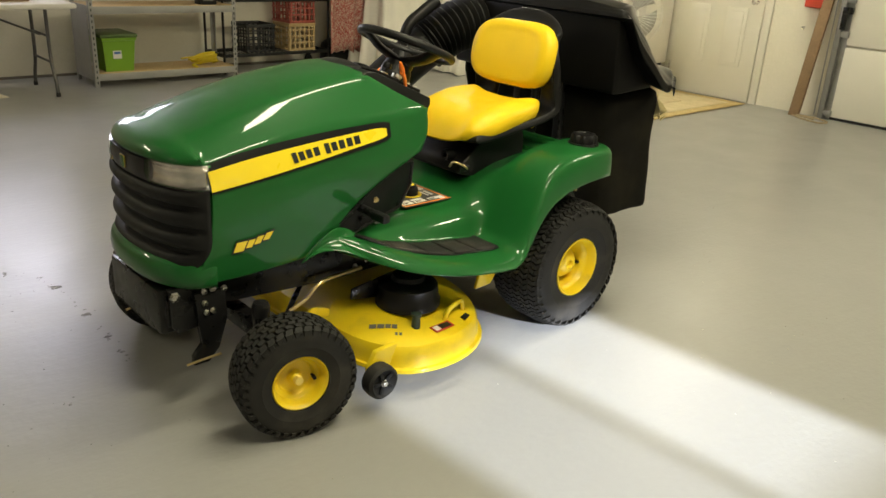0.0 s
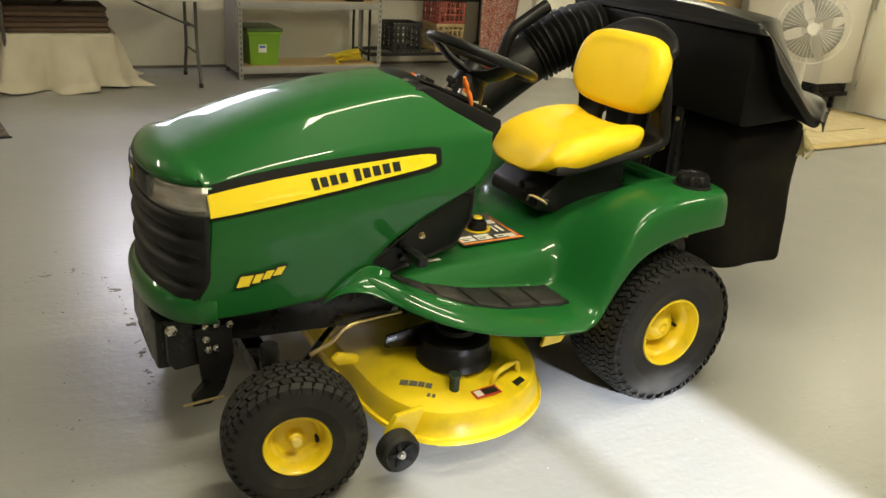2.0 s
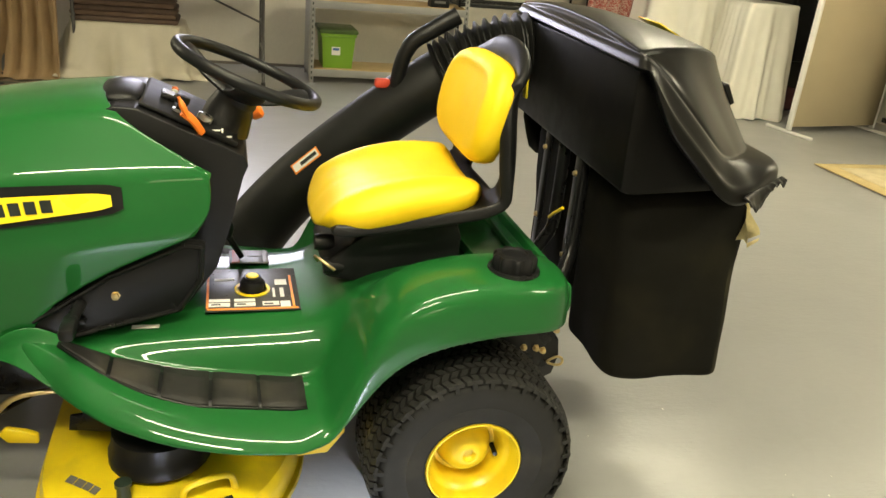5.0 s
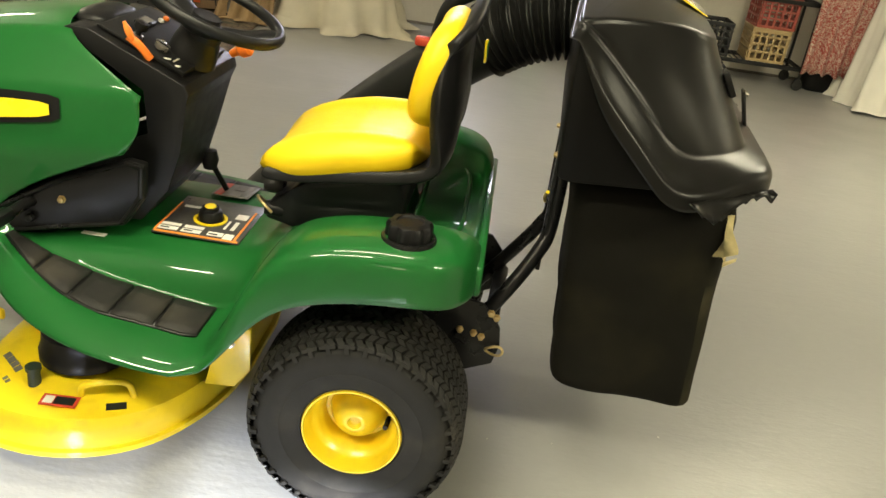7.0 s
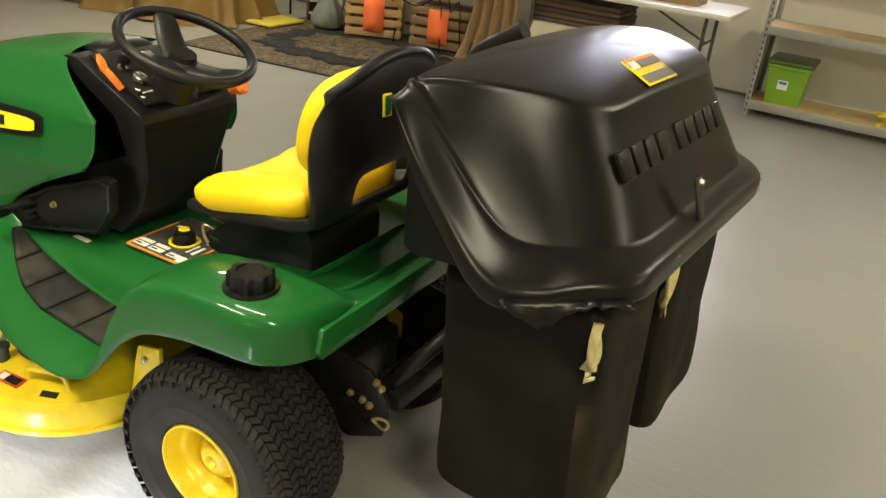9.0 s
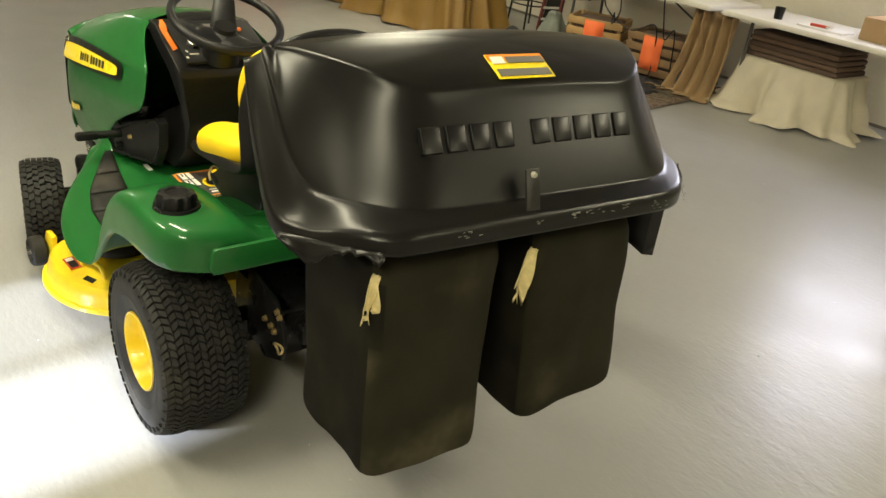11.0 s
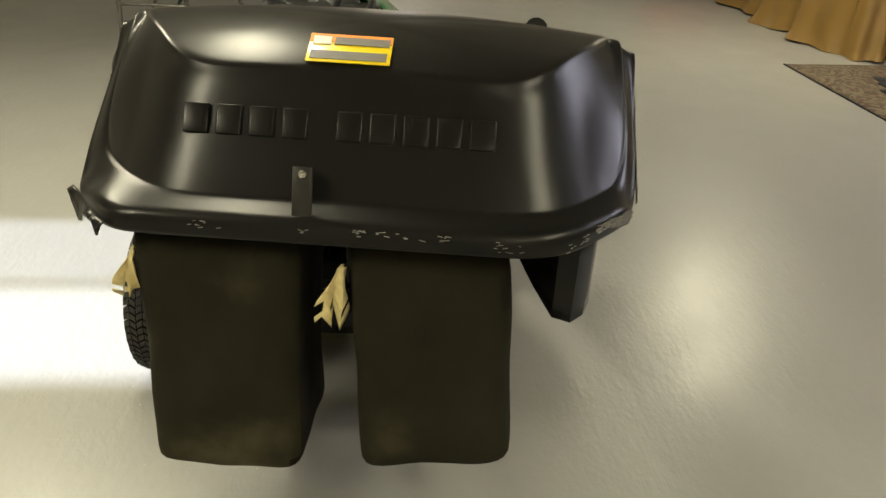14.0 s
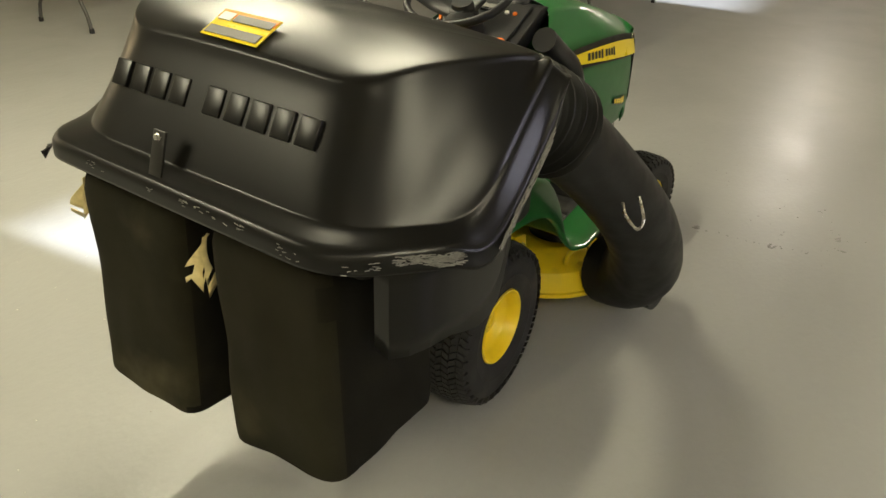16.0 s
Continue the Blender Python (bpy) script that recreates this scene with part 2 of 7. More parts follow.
def wheel(name, x, y, r, width, rim_r, spin, face, label):
    """A wheel with its outer side towards face (1: left, -1: right)."""
    w = face
    s = width / 2
    hold = Matrix.Translation((x, y, r - 0.004)) @ pose(0, 0, 0, 0, 0, spin)
    wide = width > 0.2
    if wide:  # domed centre with a dimpled hub
        dish = [(0.0, 0.50), (0.10, 0.50), (0.125, 0.53), (0.15, 0.60), (0.19, 0.605), (0.24, 0.585), (0.36, 0.53), (0.47, 0.43), (0.54, 0.30), (0.58, 0.17), (0.62, 0.12), (0.70, 0.12), (0.735, 0.20),
                (0.78, 0.42), (0.84, 0.53), (0.885, 0.56), (0.92, 0.64), (0.955, 0.84), (1.00, 0.92), (1.035, 0.92), (1.055, 0.87), (1.03, 0.60)]
    else:  # flat dish with a stub hub
        dish = [(0.0, 0.44), (0.15, 0.44), (0.20, 0.41), (0.225, 0.32), (0.24, 0.16), (0.27, 0.12), (0.34, 0.11), (0.56, 0.08), (0.62, 0.09), (0.65, 0.13), (0.675, 0.24), (0.71, 0.29), (0.80, 0.31),
                (0.835, 0.36), (0.875, 0.62), (0.915, 0.72), (0.97, 0.84), (1.01, 0.87), (1.05, 0.83), (1.03, 0.60)]
    dish = [(q * rim_r, h) for q, h in dish]
    ob = part(name, lathe([(q, h * s * w) for q, h in dish], (0, 0, 0), "y", 48, False, False), YELLOW, mower, label, angle=50)
    ob.matrix_world = hold
    shell = [(rim_r * 1.0, 0.60), (rim_r * 1.04, 0.80), (rim_r * 1.07, 0.90), (rim_r * 1.10, 0.885), (rim_r * 1.16, 0.91), (r * 0.64, 0.965), (r * 0.655, 0.985), (r * 0.67, 0.978), (r * 0.76, 1.0), (r * 0.83, 0.985), (r * 0.88, 0.94),
             (r * 0.915, 0.84), (r * 0.93, 0.5), (r * 0.937, 0.0)]
    prof = [(q, h * s) for q, h in shell] + [(q, -h * s) for q, h in reversed(shell[:-1])]
    part("tyre", lathe(prof, (0, 0, 0), "y", 56, True), RUBBER, ob)
    if not wide:
        cap = lathe([(0.0, 0.66 * s * w), (rim_r * 0.135, 0.66 * s * w), (rim_r * 0.165, 0.63 * s * w), (rim_r * 0.17, 0.3 * s * w)], (0, 0, 0), "y", 20)
        part("hub_cap", cap, CAP, ob, "pale yellow hub cap")
    part("valve", tube([(rim_r * -0.67, 0.06 * s * w, -rim_r * 0.12), (rim_r * -0.64, 0.46 * s * w, -rim_r * 0.11)], 0.006, 8, 1), BLACK, ob)
    # tread blocks in slanting rows
    verts, faces = [], []
    cols = 12 if wide else 7
    count = int(2 * math.pi * r / (0.0225 if wide else 0.029))
    step = 2 * math.pi / count
    quads = ((4, 5, 7, 6), (0, 1, 5, 4), (2, 3, 7, 6), (0, 2, 6, 4), (1, 3, 7, 5))

    def lug(corners):
        """A block on four corners (angle, place across, inner and outer radius)."""
        base = len(verts)
        for top in (0, 1):
            for a, u, low, high in corners:
                rr = high if top else low
                k2 = 0.972 if top else 1.0
                verts.append((rr * math.cos(a), u * s * k2, rr * math.sin(a)))
        faces.extend(tuple(base + i for i in f) for f in quads)

    def crown(u):
        return r * (1.004 - 0.062 * max(0.0, abs(u) - 0.45) ** 2 / 0.30)

    for c in range(cols):
        gap = 0.06 if wide else 0.07
        u0, u1 = -1 + 2 * (c + gap) / cols, -1 + 2 * (c + 1 - gap) / cols
        lean = (0.46 if wide else 0.16) * (1 if c % 2 else -1)
        for k in range(count):
            a0 = step * (k + (0.5 if c % 2 and not wide else 0.22 * (c // 2 % 2)))
            da = step * (0.72 if wide else 0.74)
            lug([(a0 + (side - 0.5) * lean * step + e, u, r * 0.915, crown(u)) for u, side in ((u0, 0), (u1, 1)) for e in (0, da)])
    # shoulder lugs running down on to the sidewall
    for side in (1, -1):
        for k in range(count):
            if not wide or k % 2 == 0:
                a0 = step * (k + (0.0 if side > 0 else 0.25))
                base = len(verts)
                for rr, h in ((0.945, 0.93), (0.86, 1.004 if wide else 1.015)):
                    for e in (0, step * 0.62):
                        verts.append((r * rr * math.cos(a0 + e), side * s * (h - 0.12), r * rr * math.sin(a0 + e)))
                for rr, h in ((0.950, 0.965), (0.86, 1.004 if wide else 1.015)):
                    for e in (step * 0.06, step * 0.56):
                        verts.append((r * rr * math.cos(a0 + e), side * s * h, r * rr * math.sin(a0 + e)))
                faces.extend(tuple(base + i for i in f) for f in quads)
    me = bpy.data.meshes.new("tread")
    me.from_pydata(verts, [], faces)
    me.materials.append(RUBBER)
    tread = new("tread", me)
    tread.parent = ob
    tagged(tread, "rows of slanting rubber tread blocks", kind="stuff")
    return ob


wheel("rear_wheel", 0.004, 0.390, 0.251, 0.238, 0.110, 0, 1, "wide turf tyre on a yellow rim")
wheel("rear_wheel", 0.0, -0.348, 0.251, 0.256, 0.110, 0, -1, "wide turf tyre on a yellow rim")
wheel("front_wheel", 1.236, 0.448, 0.182, 0.144, 0.083, -11, 1, "small turf tyre on a yellow rim")
wheel("front_wheel", 1.25, -0.435, 0.182, 0.144, 0.083, -11, -1, "small turf tyre on a yellow rim")


# hood: columns run from the top's middle line down the side; each has a front, middle and rear place
HOOD = [  # front, middle, rear
    ((1.40, 0.000, 0.866), (1.10, 0.000, 0.962), (0.81, 0.000, 1.004)),
    ((1.40, 0.110, 0.862), (1.10, 0.110, 0.957), (0.80, 0.110, 1.000)),
    ((1.40, 0.175, 0.850), (1.10, 0.180, 0.936), (0.775, 0.180, 0.980)),
    ((1.40, 0.228, 0.820), (1.08, 0.228, 0.895), (0.69, 0.215, 0.924)),
    ((1.39, 0.258, 0.790), (1.06, 0.265, 0.850), (0.575, 0.246, 0.872)),
    ((1.385, 0.276, 0.735), (1.04, 0.287, 0.765), (0.585, 0.255, 0.790)),
    ((1.385, 0.284, 0.690), (1.06, 0.293, 0.700), (0.605, 0.262, 0.735)),
    ((1.39, 0.285, 0.610), (1.14, 0.292, 0.620), (0.800, 0.270, 0.655)),
    ((1.41, 0.280, 0.530), (1.20, 0.285, 0.535), (0.945, 0.272, 0.560)),
    ((1.44, 0.262, 0.437), (1.22, 0.270, 0.440), (0.975, 0.262, 0.455)),
]


def hood_at(col, t, out=0.0):
    """A place on the hood's skin: col runs from 0 (top) to 9 (lower edge), t from 0 (front) to 1 (rear)."""
    i = min(int(col), len(HOOD) - 2)
    k = col - i

    def along(c):
        a, b, d = (Vector(q) for q in HOOD[c])
        ctrl = b * 2 - (a + d) / 2
        return a * (1 - t) ** 2 + ctrl * 2 * t * (1 - t) + d * t * t
    p = along(i).lerp(along(i + 1), k)
    if out:
        e = 0.02
        i2 = min(col + 0.2, 9.0)
        du = hood_at(i2, t) - hood_at(max(col - 0.2, 0.0), t)
        dv = hood_at(col, min(t + e, 1)) - hood_at(col, max(t - e, 0))
        nrm = du.cross(dv).normalized()
        if nrm.y < 0 and p.y > 0.05:
            nrm.negate()
        p = p + nrm * out
    return p


def nose_at(angle, a, b, z, x0=1.375, power=0.93):
    c, s = math.cos(angle), math.sin(angle)
    return Vector((x0 + a * abs(c) ** power, b * math.copysign(abs(s) ** power, s), z))


bm = bmesh.new()
cl = bm.verts.layers.float.new("crease_vert")
ce = bm.edges.layers.float.new("crease_edge")
N = 12
grid = [[bm.verts.new(hood_at(c, i / N)) for c in range(len(HOOD))] for i in range(N + 1)]
for a, b in zip(grid, grid[1:]):
    for c in range(len(HOOD) - 1):
        bm.faces.new((a[c], a[c + 1], b[c + 1], b[c]))
for c, hard in ((2, 0.80), (4, 0.60), (6, 0.45)):
    for a, b in zip(grid, grid[1:]):
        bm.edges.get((a[c], b[c]))[ce] = hard
lip = [math.radians(q) for q in (0, 27, 48, 66, 82)]
rows = [grid[0][:5]]
for k, (a, b, z, ease) in enumerate(((0.085, 0.262, 0.840, 0.6), (0.126, 0.270, 0.815, 0.9), (0.138, 0.272, 0.800, 1.0), (0.132, 0.268, 0.790, 1.0))):
    row = []
    for c, an in enumerate(lip):
        p = nose_at(an, a, b, z)
        q = Vector(HOOD[c][0])
        if k < 2:
            p = Vector((max(q.x + 0.012 * (k + 1), p.x), lerp(q.y, p.y, ease), lerp(min(q.z, 0.868), z, (0.45, 0.8)[k])))
        row.append(bm.verts.new(p))
    rows.append(row)
for a, b in zip(rows, rows[1:]):
    for c in range(4):
        bm.faces.new((a[c], a[c + 1], b[c + 1], b[c]))
for c in (3, 4, 5, 6, 7, 8, 9):
    grid[N][c][cl] = 0.9 if c in (4, 9) else 0.5
mirrored(bm)
part("hood", bm, GREEN, mower, "glossy green engine hood", sub=2, thick=0.004)


def on_hood(c0, c1, t0, t1, out, nu, nv, shape=None):
    """A strip that follows the hood's side; shape(t) gives the upper and lower column."""
    bm = bmesh.new()
    vs = []
    for i in range(nv + 1):
        t = lerp(t0, t1, i / nv)
        a, b = shape(i / nv) if shape else (c0, c1)
        vs.append([bm.verts.new(hood_at(lerp(a, b, j / nu), t, out)) for j in range(nu + 1)])
    for a, b in zip(vs, vs[1:]):
        for j in range(nu):
            bm.faces.new((a[j], a[j + 1], b[j + 1], b[j]))
    return bm


def band_edges(t):
    end = max(0.0, (t - 0.93) / 0.07)
    return lerp(4.36, 4.40, t) + 0.06 * end ** 3, lerp(5.38, 4.78, t) - 0.06 * end ** 3


def trim_edges(t):
    end = max(0.0, (t - 0.94) / 0.06)
    return lerp(4.02, 4.22, t) + 0.08 * end ** 3, lerp(5.52, 4.90, t) - 0.10 * end ** 3


stripes = {}
for side in (1, -1):
    part("side_trim", sided(on_hood(0, 0, 0.0, 0.825, 0.006, 5, 36, trim_edges), side), BLACK, mower, "black recessed trim round the side stripe")
    stripes[side] = part("side_stripe", sided(on_hood(0, 0, 0.0, 0.803, 0.012, 5, 36, band_edges), side), DECAL, mower, "yellow side stripe with dark lettering bars")
at_t = 0.385
for k in range(9):
    w = 0.034 if k not in (0, 4) else 0.030
    if k == 4:
        at_t += 0.016
    tall = 0.42 if k in (0, 4) else 0.34
    t0, t1 = at_t, at_t + w * 0.70
    mid = sum(band_edges((t0 + t1) / 2 / 0.803)) / 2
    for side in (1, -1):
        part("lettering_bar", sided(on_hood(mid - tall * 0.42, mid + tall * 0.42, t0, t1, 0.0135, 2, 2), side), INK, stripes[side])
    at_t += w * 0.98
for k in range(4):
    wide = (0.075, 0.045, 0.045, 0.045)[k]
    t0 = 0.20 + (0, 0.085, 0.138, 0.191)[k]
    for out, mat_i, g in ((0.004, 1, 0.008), (0.006, 0, 0.0)):
        piece = on_hood(7.62 - 0.06 * k - g * 8 + (0 if k == 0 else 0.06), 7.98 - 0.07 * k + g * 8, t0 - g, t0 + wide + g, out, 1, 1)
        other = piece.copy()
        part("model_mark", piece, (DECAL, INK)[mat_i], mower)
        part("model_mark", sided(other, -1), (DECAL, INK)[mat_i], mower)

# front: inner green shell, grille, headlights, bumper
ANG = [math.radians(-90 + 7.5 * i) for i in range(25)]
part("front_panel", loft([[nose_at(a, e, f, z) for a in ANG] for e, f, z in ((0.104, 0.268, 0.79), (0.104, 0.276, 0.70), (0.100, 0.278, 0.58), (0.104, 0.272, 0.43))], closed=False), GREEN, mower, thick=0.004)
bm = bmesh.new()
prev = None
for i in range(73):
    f = i / 72
    z = lerp(0.724, 0.468, f)
    lou = (f * 4.0) % 1.0
    rib = 0.002 + 0.017 * math.sin(min(lou / 0.70, 1.0) * math.pi) ** 0.6 if lou < 0.70 else -0.006
    lim = math.radians(84) * (1 - 0.42 * max(0, (f - 0.55) / 0.45) ** 2.2)
    row = []
    for k in range(33):
        u = k / 16 - 1
        fade = min(1.0, max(0.0, (0.93 - abs(u)) / 0.16))
        grow = lerp(0.006, rib, fade * fade * (3 - 2 * fade))
        row.append(bm.verts.new(nose_at(lim * u, 0.1225 + grow, 0.2845 + grow * 0.55, z)))
    if prev:
        for k in range(32):
            bm.faces.new((prev[k], prev[k + 1], row[k + 1], row[k]))
    prev = row
part("grille", bm, MATT_BLACK, mower, "black ribbed plastic grille", thick=0.006)
for side in (1, -1):
    angs = [math.radians(26 + 60 * i / 10) * side for i in range(11)]
    bm = loft([[nose_at(a, e, f, lerp(z, z2, abs(math.degrees(a)) / 86)) for a in angs] for e, f, z, z2 in ((0.118, 0.268, 0.792, 0.792), (0.137, 0.278, 0.789, 0.789), (0.141, 0.286, 0.755, 0.757), (0.136, 0.288, 0.735, 0.722), (0.118, 0.274, 0.733, 0.720))], closed=False)
    lamp = part("headlight", bm, LENS, mower, "smoky clear headlight lens")
    inner = loft([[nose_at(a, e, f, lerp(z, z2, abs(math.degrees(a)) / 86)) for a in angs] for e, f, z, z2 in ((0.122, 0.270, 0.788, 0.788), (0.119, 0.271, 0.768, 0.768), (0.121, 0.273, 0.748, 0.745), (0.126, 0.277, 0.736, 0.724))], closed=False)
    part("reflector", inner, REFLECTOR, lamp, thick=0.002)
angs = [math.radians(-24 + 4.8 * i) for i in range(11)]
badge = part("badge_panel", loft([[nose_at(a, e, 0.28, z) for a in angs] for e, z in ((0.118, 0.792), (0.134, 0.789), (0.138, 0.755), (0.130, 0.728), (0.118, 0.726))], closed=False), BLACK, mower)
part("badge", boxes((1.5140, 0, 0.760, 0.004, 0.032, 0.036), bevel=0.0015), BADGE_EDGE, badge, "yellow edged shield badge")
part("badge_field", boxes((1.5148, 0, 0.760, 0.004, 0.029, 0.033), bevel=0.0015), GREEN, badge)
bm = loft([[nose_at(a, e, f, z, power=0.84) for a in ANG] for e, f, z in ((0.105, 0.235, 0.524), (0.135, 0.262, 0.520), (0.158, 0.278, 0.503), (0.163, 0.280, 0.470), (0.158, 0.276, 0.437), (0.140, 0.265, 0.428))], closed=False)
part("lower_bumper", bm, GREEN, mower, "green lower front bumper", sub=1, thick=0.004)

# chassis
bm = bmesh.new()
outline = [(-0.150, 0.402), (0.150, 0.402), (0.180, 0.390), (0.192, 0.364), (0.192, 0.336), (0.184, 0.300), (0.160, 0.278), (0.120, 0.269), (-0.120, 0.269), (-0.160, 0.278), (-0.184, 0.300), (-0.192, 0.336), (-0.192, 0.364), (-0.180, 0.390)]
rings = []
for dx, grow in ((0.0, 0.0), (0.012, 0.0), (0.020, -0.010)):
    rings.append([bm.verts.new((1.508 + dx - 0.85 * y * y, y * (1 + grow / 0.2), 0.341 + (z - 0.341) * (1 + grow / 0.09))) for y, z in outline])
for a, b in zip(rings, rings[1:]):
    for k in range(len(outline)):
        bm.faces.new((a[k], a[(k + 1) % len(outline)], b[(k + 1) % len(outline)], b[k]))
bm.faces.new(rings[-1])
bm.faces.new(rings[0][::-1])
bmesh.ops.recalc_face_normals(bm, faces=bm.faces)
plate = part("front_bumper", bm, STEEL, mower, "black steel front bumper plate", angle=30)
for side in (1, -1):
    part("bumper_cheek", prism([(1.492, 0.424), (1.492, 0.306), (1.475, 0.283), (1.40, 0.290), (1.36, 0.330), (1.36, 0.424)], 0.190 * side, 0.212 * side, "y", 0.004), STEEL, plate)
part("bumper_pan", boxes((1.44, 0, 0.345, 0.15, 0.36, 0.14), bevel=0.01), STEEL, plate)
for side in (1, -1):
    rail = part("frame_rail", prism([(1.50, 0.427), (1.0, 0.437), (0.74, 0.385), (0.74, 0.33), (0.95, 0.325), (1.30, 0.345), (1.44, 0.37)], 0.196 * side, 0.214 * side, "y", 0.003), STEEL, mower, "black drilled frame rail")
    for hx, hz in ((1.10, 0.385), (1.02, 0.372), (1.20, 0.382), (0.98, 0.40)):
        bm = bmesh.new()
        spun(bm, [(0.010, 0.0), (0.011, 0.002 * side), (0.006, 0.002 * side), (0.006, 0.0005 * side)], (hx, 0.214 * side, hz), "y", 14)
        part("hole_rim", bm, BLACK, rail)
    for bx, bz in ((1.480, 0.402), (1.397, 0.404), (1.37, 0.407), (1.335, 0.400), (1.397, 0.366), (1.392, 0.335), (1.372, 0.336), (0.85, 0.352), (0.80, 0.365)):
        part("bolt", bolt(bmesh.new(), bx, (0.225 if 1.33 < bx < 1.44 else 0.213) * side, bz, "y", 0.008 if bx < 1.45 else 0.012, 0.008 * side), CHROME, rail)
    part("front_bracket", prism([(1.43, 0.40), (1.33, 0.40), (1.325, 0.30), (1.355, 0.21), (1.39, 0.17), (1.44, 0.17), (1.44, 0.20), (1.405, 0.23)], 0.205 * side, 0.225 * side, "y", 0.004), STEEL, mower)
    part("pin", tube([(1.36, 0.24 * side, 0.195), (1.42, 0.235 * side, 0.19), (1.465, 0.23 * side, 0.184)], 0.004, 8, 3), BRASS, mower, "brass-coloured locking pin")
    part("spindle_arm", boxes((1.25, 0.335 * side, 0.20, 0.05, 0.10, 0.05), (1.25, 0.29 * side, 0.25, 0.045, 0.045, 0.13), bevel=0.008), STEEL, mower)
    part("steering_rod", tube([(1.20, 0.30 * side, 0.235), (1.05, 0.15 * side, 0.26), (0.95, 0.05 * side, 0.27)], 0.009, 10, 3), STEEL, mower)
    part("knuckle", lathe([(0.026, 0.0), (0.028, 0.03), (0.022, 0.045), (0.0, 0.047)], (1.25, 0.29 * side, 0.31), "z", 18), BLACK, mower)
    part("lift_rod", tube([(1.12, 0.24 * side, 0.27), (1.06, 0.245 * side, 0.30), (1.0, 0.245 * side, 0.345), (0.84, 0.235 * side, 0.352)], 0.007, 10, 4), BRASS, mower, "bent plated lift rod")
part("belt_guard", prism([(0.90, 0.300), (0.905, 0.262), (0.78, 0.245), (0.74, 0.285), (0.76, 0.318)], 0.262, 0.272, "y", 0.003), STEEL, mower, "black sheet guard under the rail")
part("front_axle", boxes((1.25, 0, 0.262, 0.06, 0.56, 0.05), bevel=0.010), STEEL, mower)
part("engine_block", boxes((1.12, 0, 0.46, 0.40, 0.34, 0.20), (0.85, 0, 0.40, 0.25, 0.30, 0.16), bevel=0.02), STEEL, mower)
part("transaxle", boxes((0.02, 0, 0.27, 0.26, 0.30, 0.20), (0.0, 0, 0.254, 0.09, 0.52, 0.09), (0.35, 0, 0.36, 0.5, 0.26, 0.06), bevel=0.02), STEEL, mower)

# footboards and fenders: half sections along the mower
BODY = [  # x, middle z, tunnel z, floor inner y, floor z, outer y, lip z
    (0.985, 0.480, 0.472, 0.225, 0.512, 0.300, 0.462), (0.90, 0.485, 0.475, 0.262, 0.494, 0.385, 0.436), (0.80, 0.490, 0.480, 0.276, 0.450, 0.466, 0.398),
    (0.65, 0.495, 0.486, 0.288, 0.414, 0.528, 0.373), (0.50, 0.498, 0.490, 0.296, 0.397, 0.548, 0.360), (0.405, 0.500, 0.492, 0.300, 0.386, 0.542, 0.352),
    (0.345, 0.506, 0.500, 0.302, 0.398, 0.522, 0.358), (0.30, 0.528, 0.528, 0.300, 0.480, 0.508, 0.405), (0.255, 0.556, 0.568, 0.302, 0.582, 0.503, 0.470),
    (0.20, 0.575, 0.592, 0.302, 0.655, 0.500, 0.528), (0.12, 0.595, 0.612, 0.302, 0.690, 0.500, 0.566), (0.0, 0.610, 0.626, 0.302, 0.706, 0.500, 0.588),
    (-0.10, 0.620, 0.636, 0.300, 0.704, 0.497, 0.592), (-0.150, 0.626, 0.640, 0.298, 0.698, 0.484, 0.588), (-0.185, 0.628, 0.640, 0.294, 0.688, 0.456, 0.586), (-0.208, 0.626, 0.636, 0.285, 0.674, 0.416, 0.584), (-0.222, 0.615, 0.622, 0.270, 0.645, 0.372, 0.582),
]
PAD_Y = [(0.0, 0.430), (0.62, 0.430), (0.72, 0.404), (0.80, 0.362), (0.87, 0.318), (0.90, 0.296), (1.0, 0.270)]  # outer edge of the foot pad
rings = []
for x, zm, zt, yi, zf, yo, zl in BODY:
    ring = [(x, 0, zm), (x, 0.10, zm), (x, 0.190, zt + 0.003)]
    if x < 0.32:
        ring += [(x, lerp(0.19, yi, 0.35), lerp(zt, zf, 0.2)), (x, lerp(0.19, yi, 0.75), lerp(zt, zf, 0.8)), (x, yi, zf), (x, lerp(yi, yo, 0.5), zf + 0.006), (x, yo - 0.035, zf), (x, yo - 0.006, zf - 0.012), (x, yo, lerp(zf, zl, 0.5))]
    else:
        yp = min(table_of(PAD_Y, x)[0] + 0.006, yo - 0.02)
        ring += [(x, lerp(0.19, yi, 0.48), lerp(zt, zf, 0.10)), (x, lerp(0.19, yi, 0.76), lerp(zt, zf, 0.42)), (x, yi, zf), (x, lerp(yi, yp, 0.5), zf), (x, yp, zf), (x, lerp(yp, yo, 0.30), zf - 0.002), (x, lerp(yp, yo, 0.82), lerp(zf, zl, 0.40))]
    rings.append(ring + [(x, yo + 0.002, zl), (x, yo - 0.012, zl - 0.004)])
bm = loft(rings, closed=False)
crease = bm.edges.layers.float.new("crease_edge")
bm.verts.ensure_lookup_table()
wide = len(rings[0])
for i, row in enumerate(BODY[:-1]):
    for c in (2, 5, 7, 10):
        hard = {2: 0.20, 5: 0.55 if row[0] > 0.36 else 0.15, 7: 0.60 if row[0] > 0.36 else 0.30, 10: 0.8}[c]
        bm.edges.get((bm.verts[i * wide + c], bm.verts[(i + 1) * wide + c]))[crease] = hard
for c in range(4, wide - 1):
    for i, hard in ((5, 0.55), (6, 0.35)):
        bm.edges.get((bm.verts[i * wide + c], bm.verts[i * wide + c + 1]))[crease] = hard
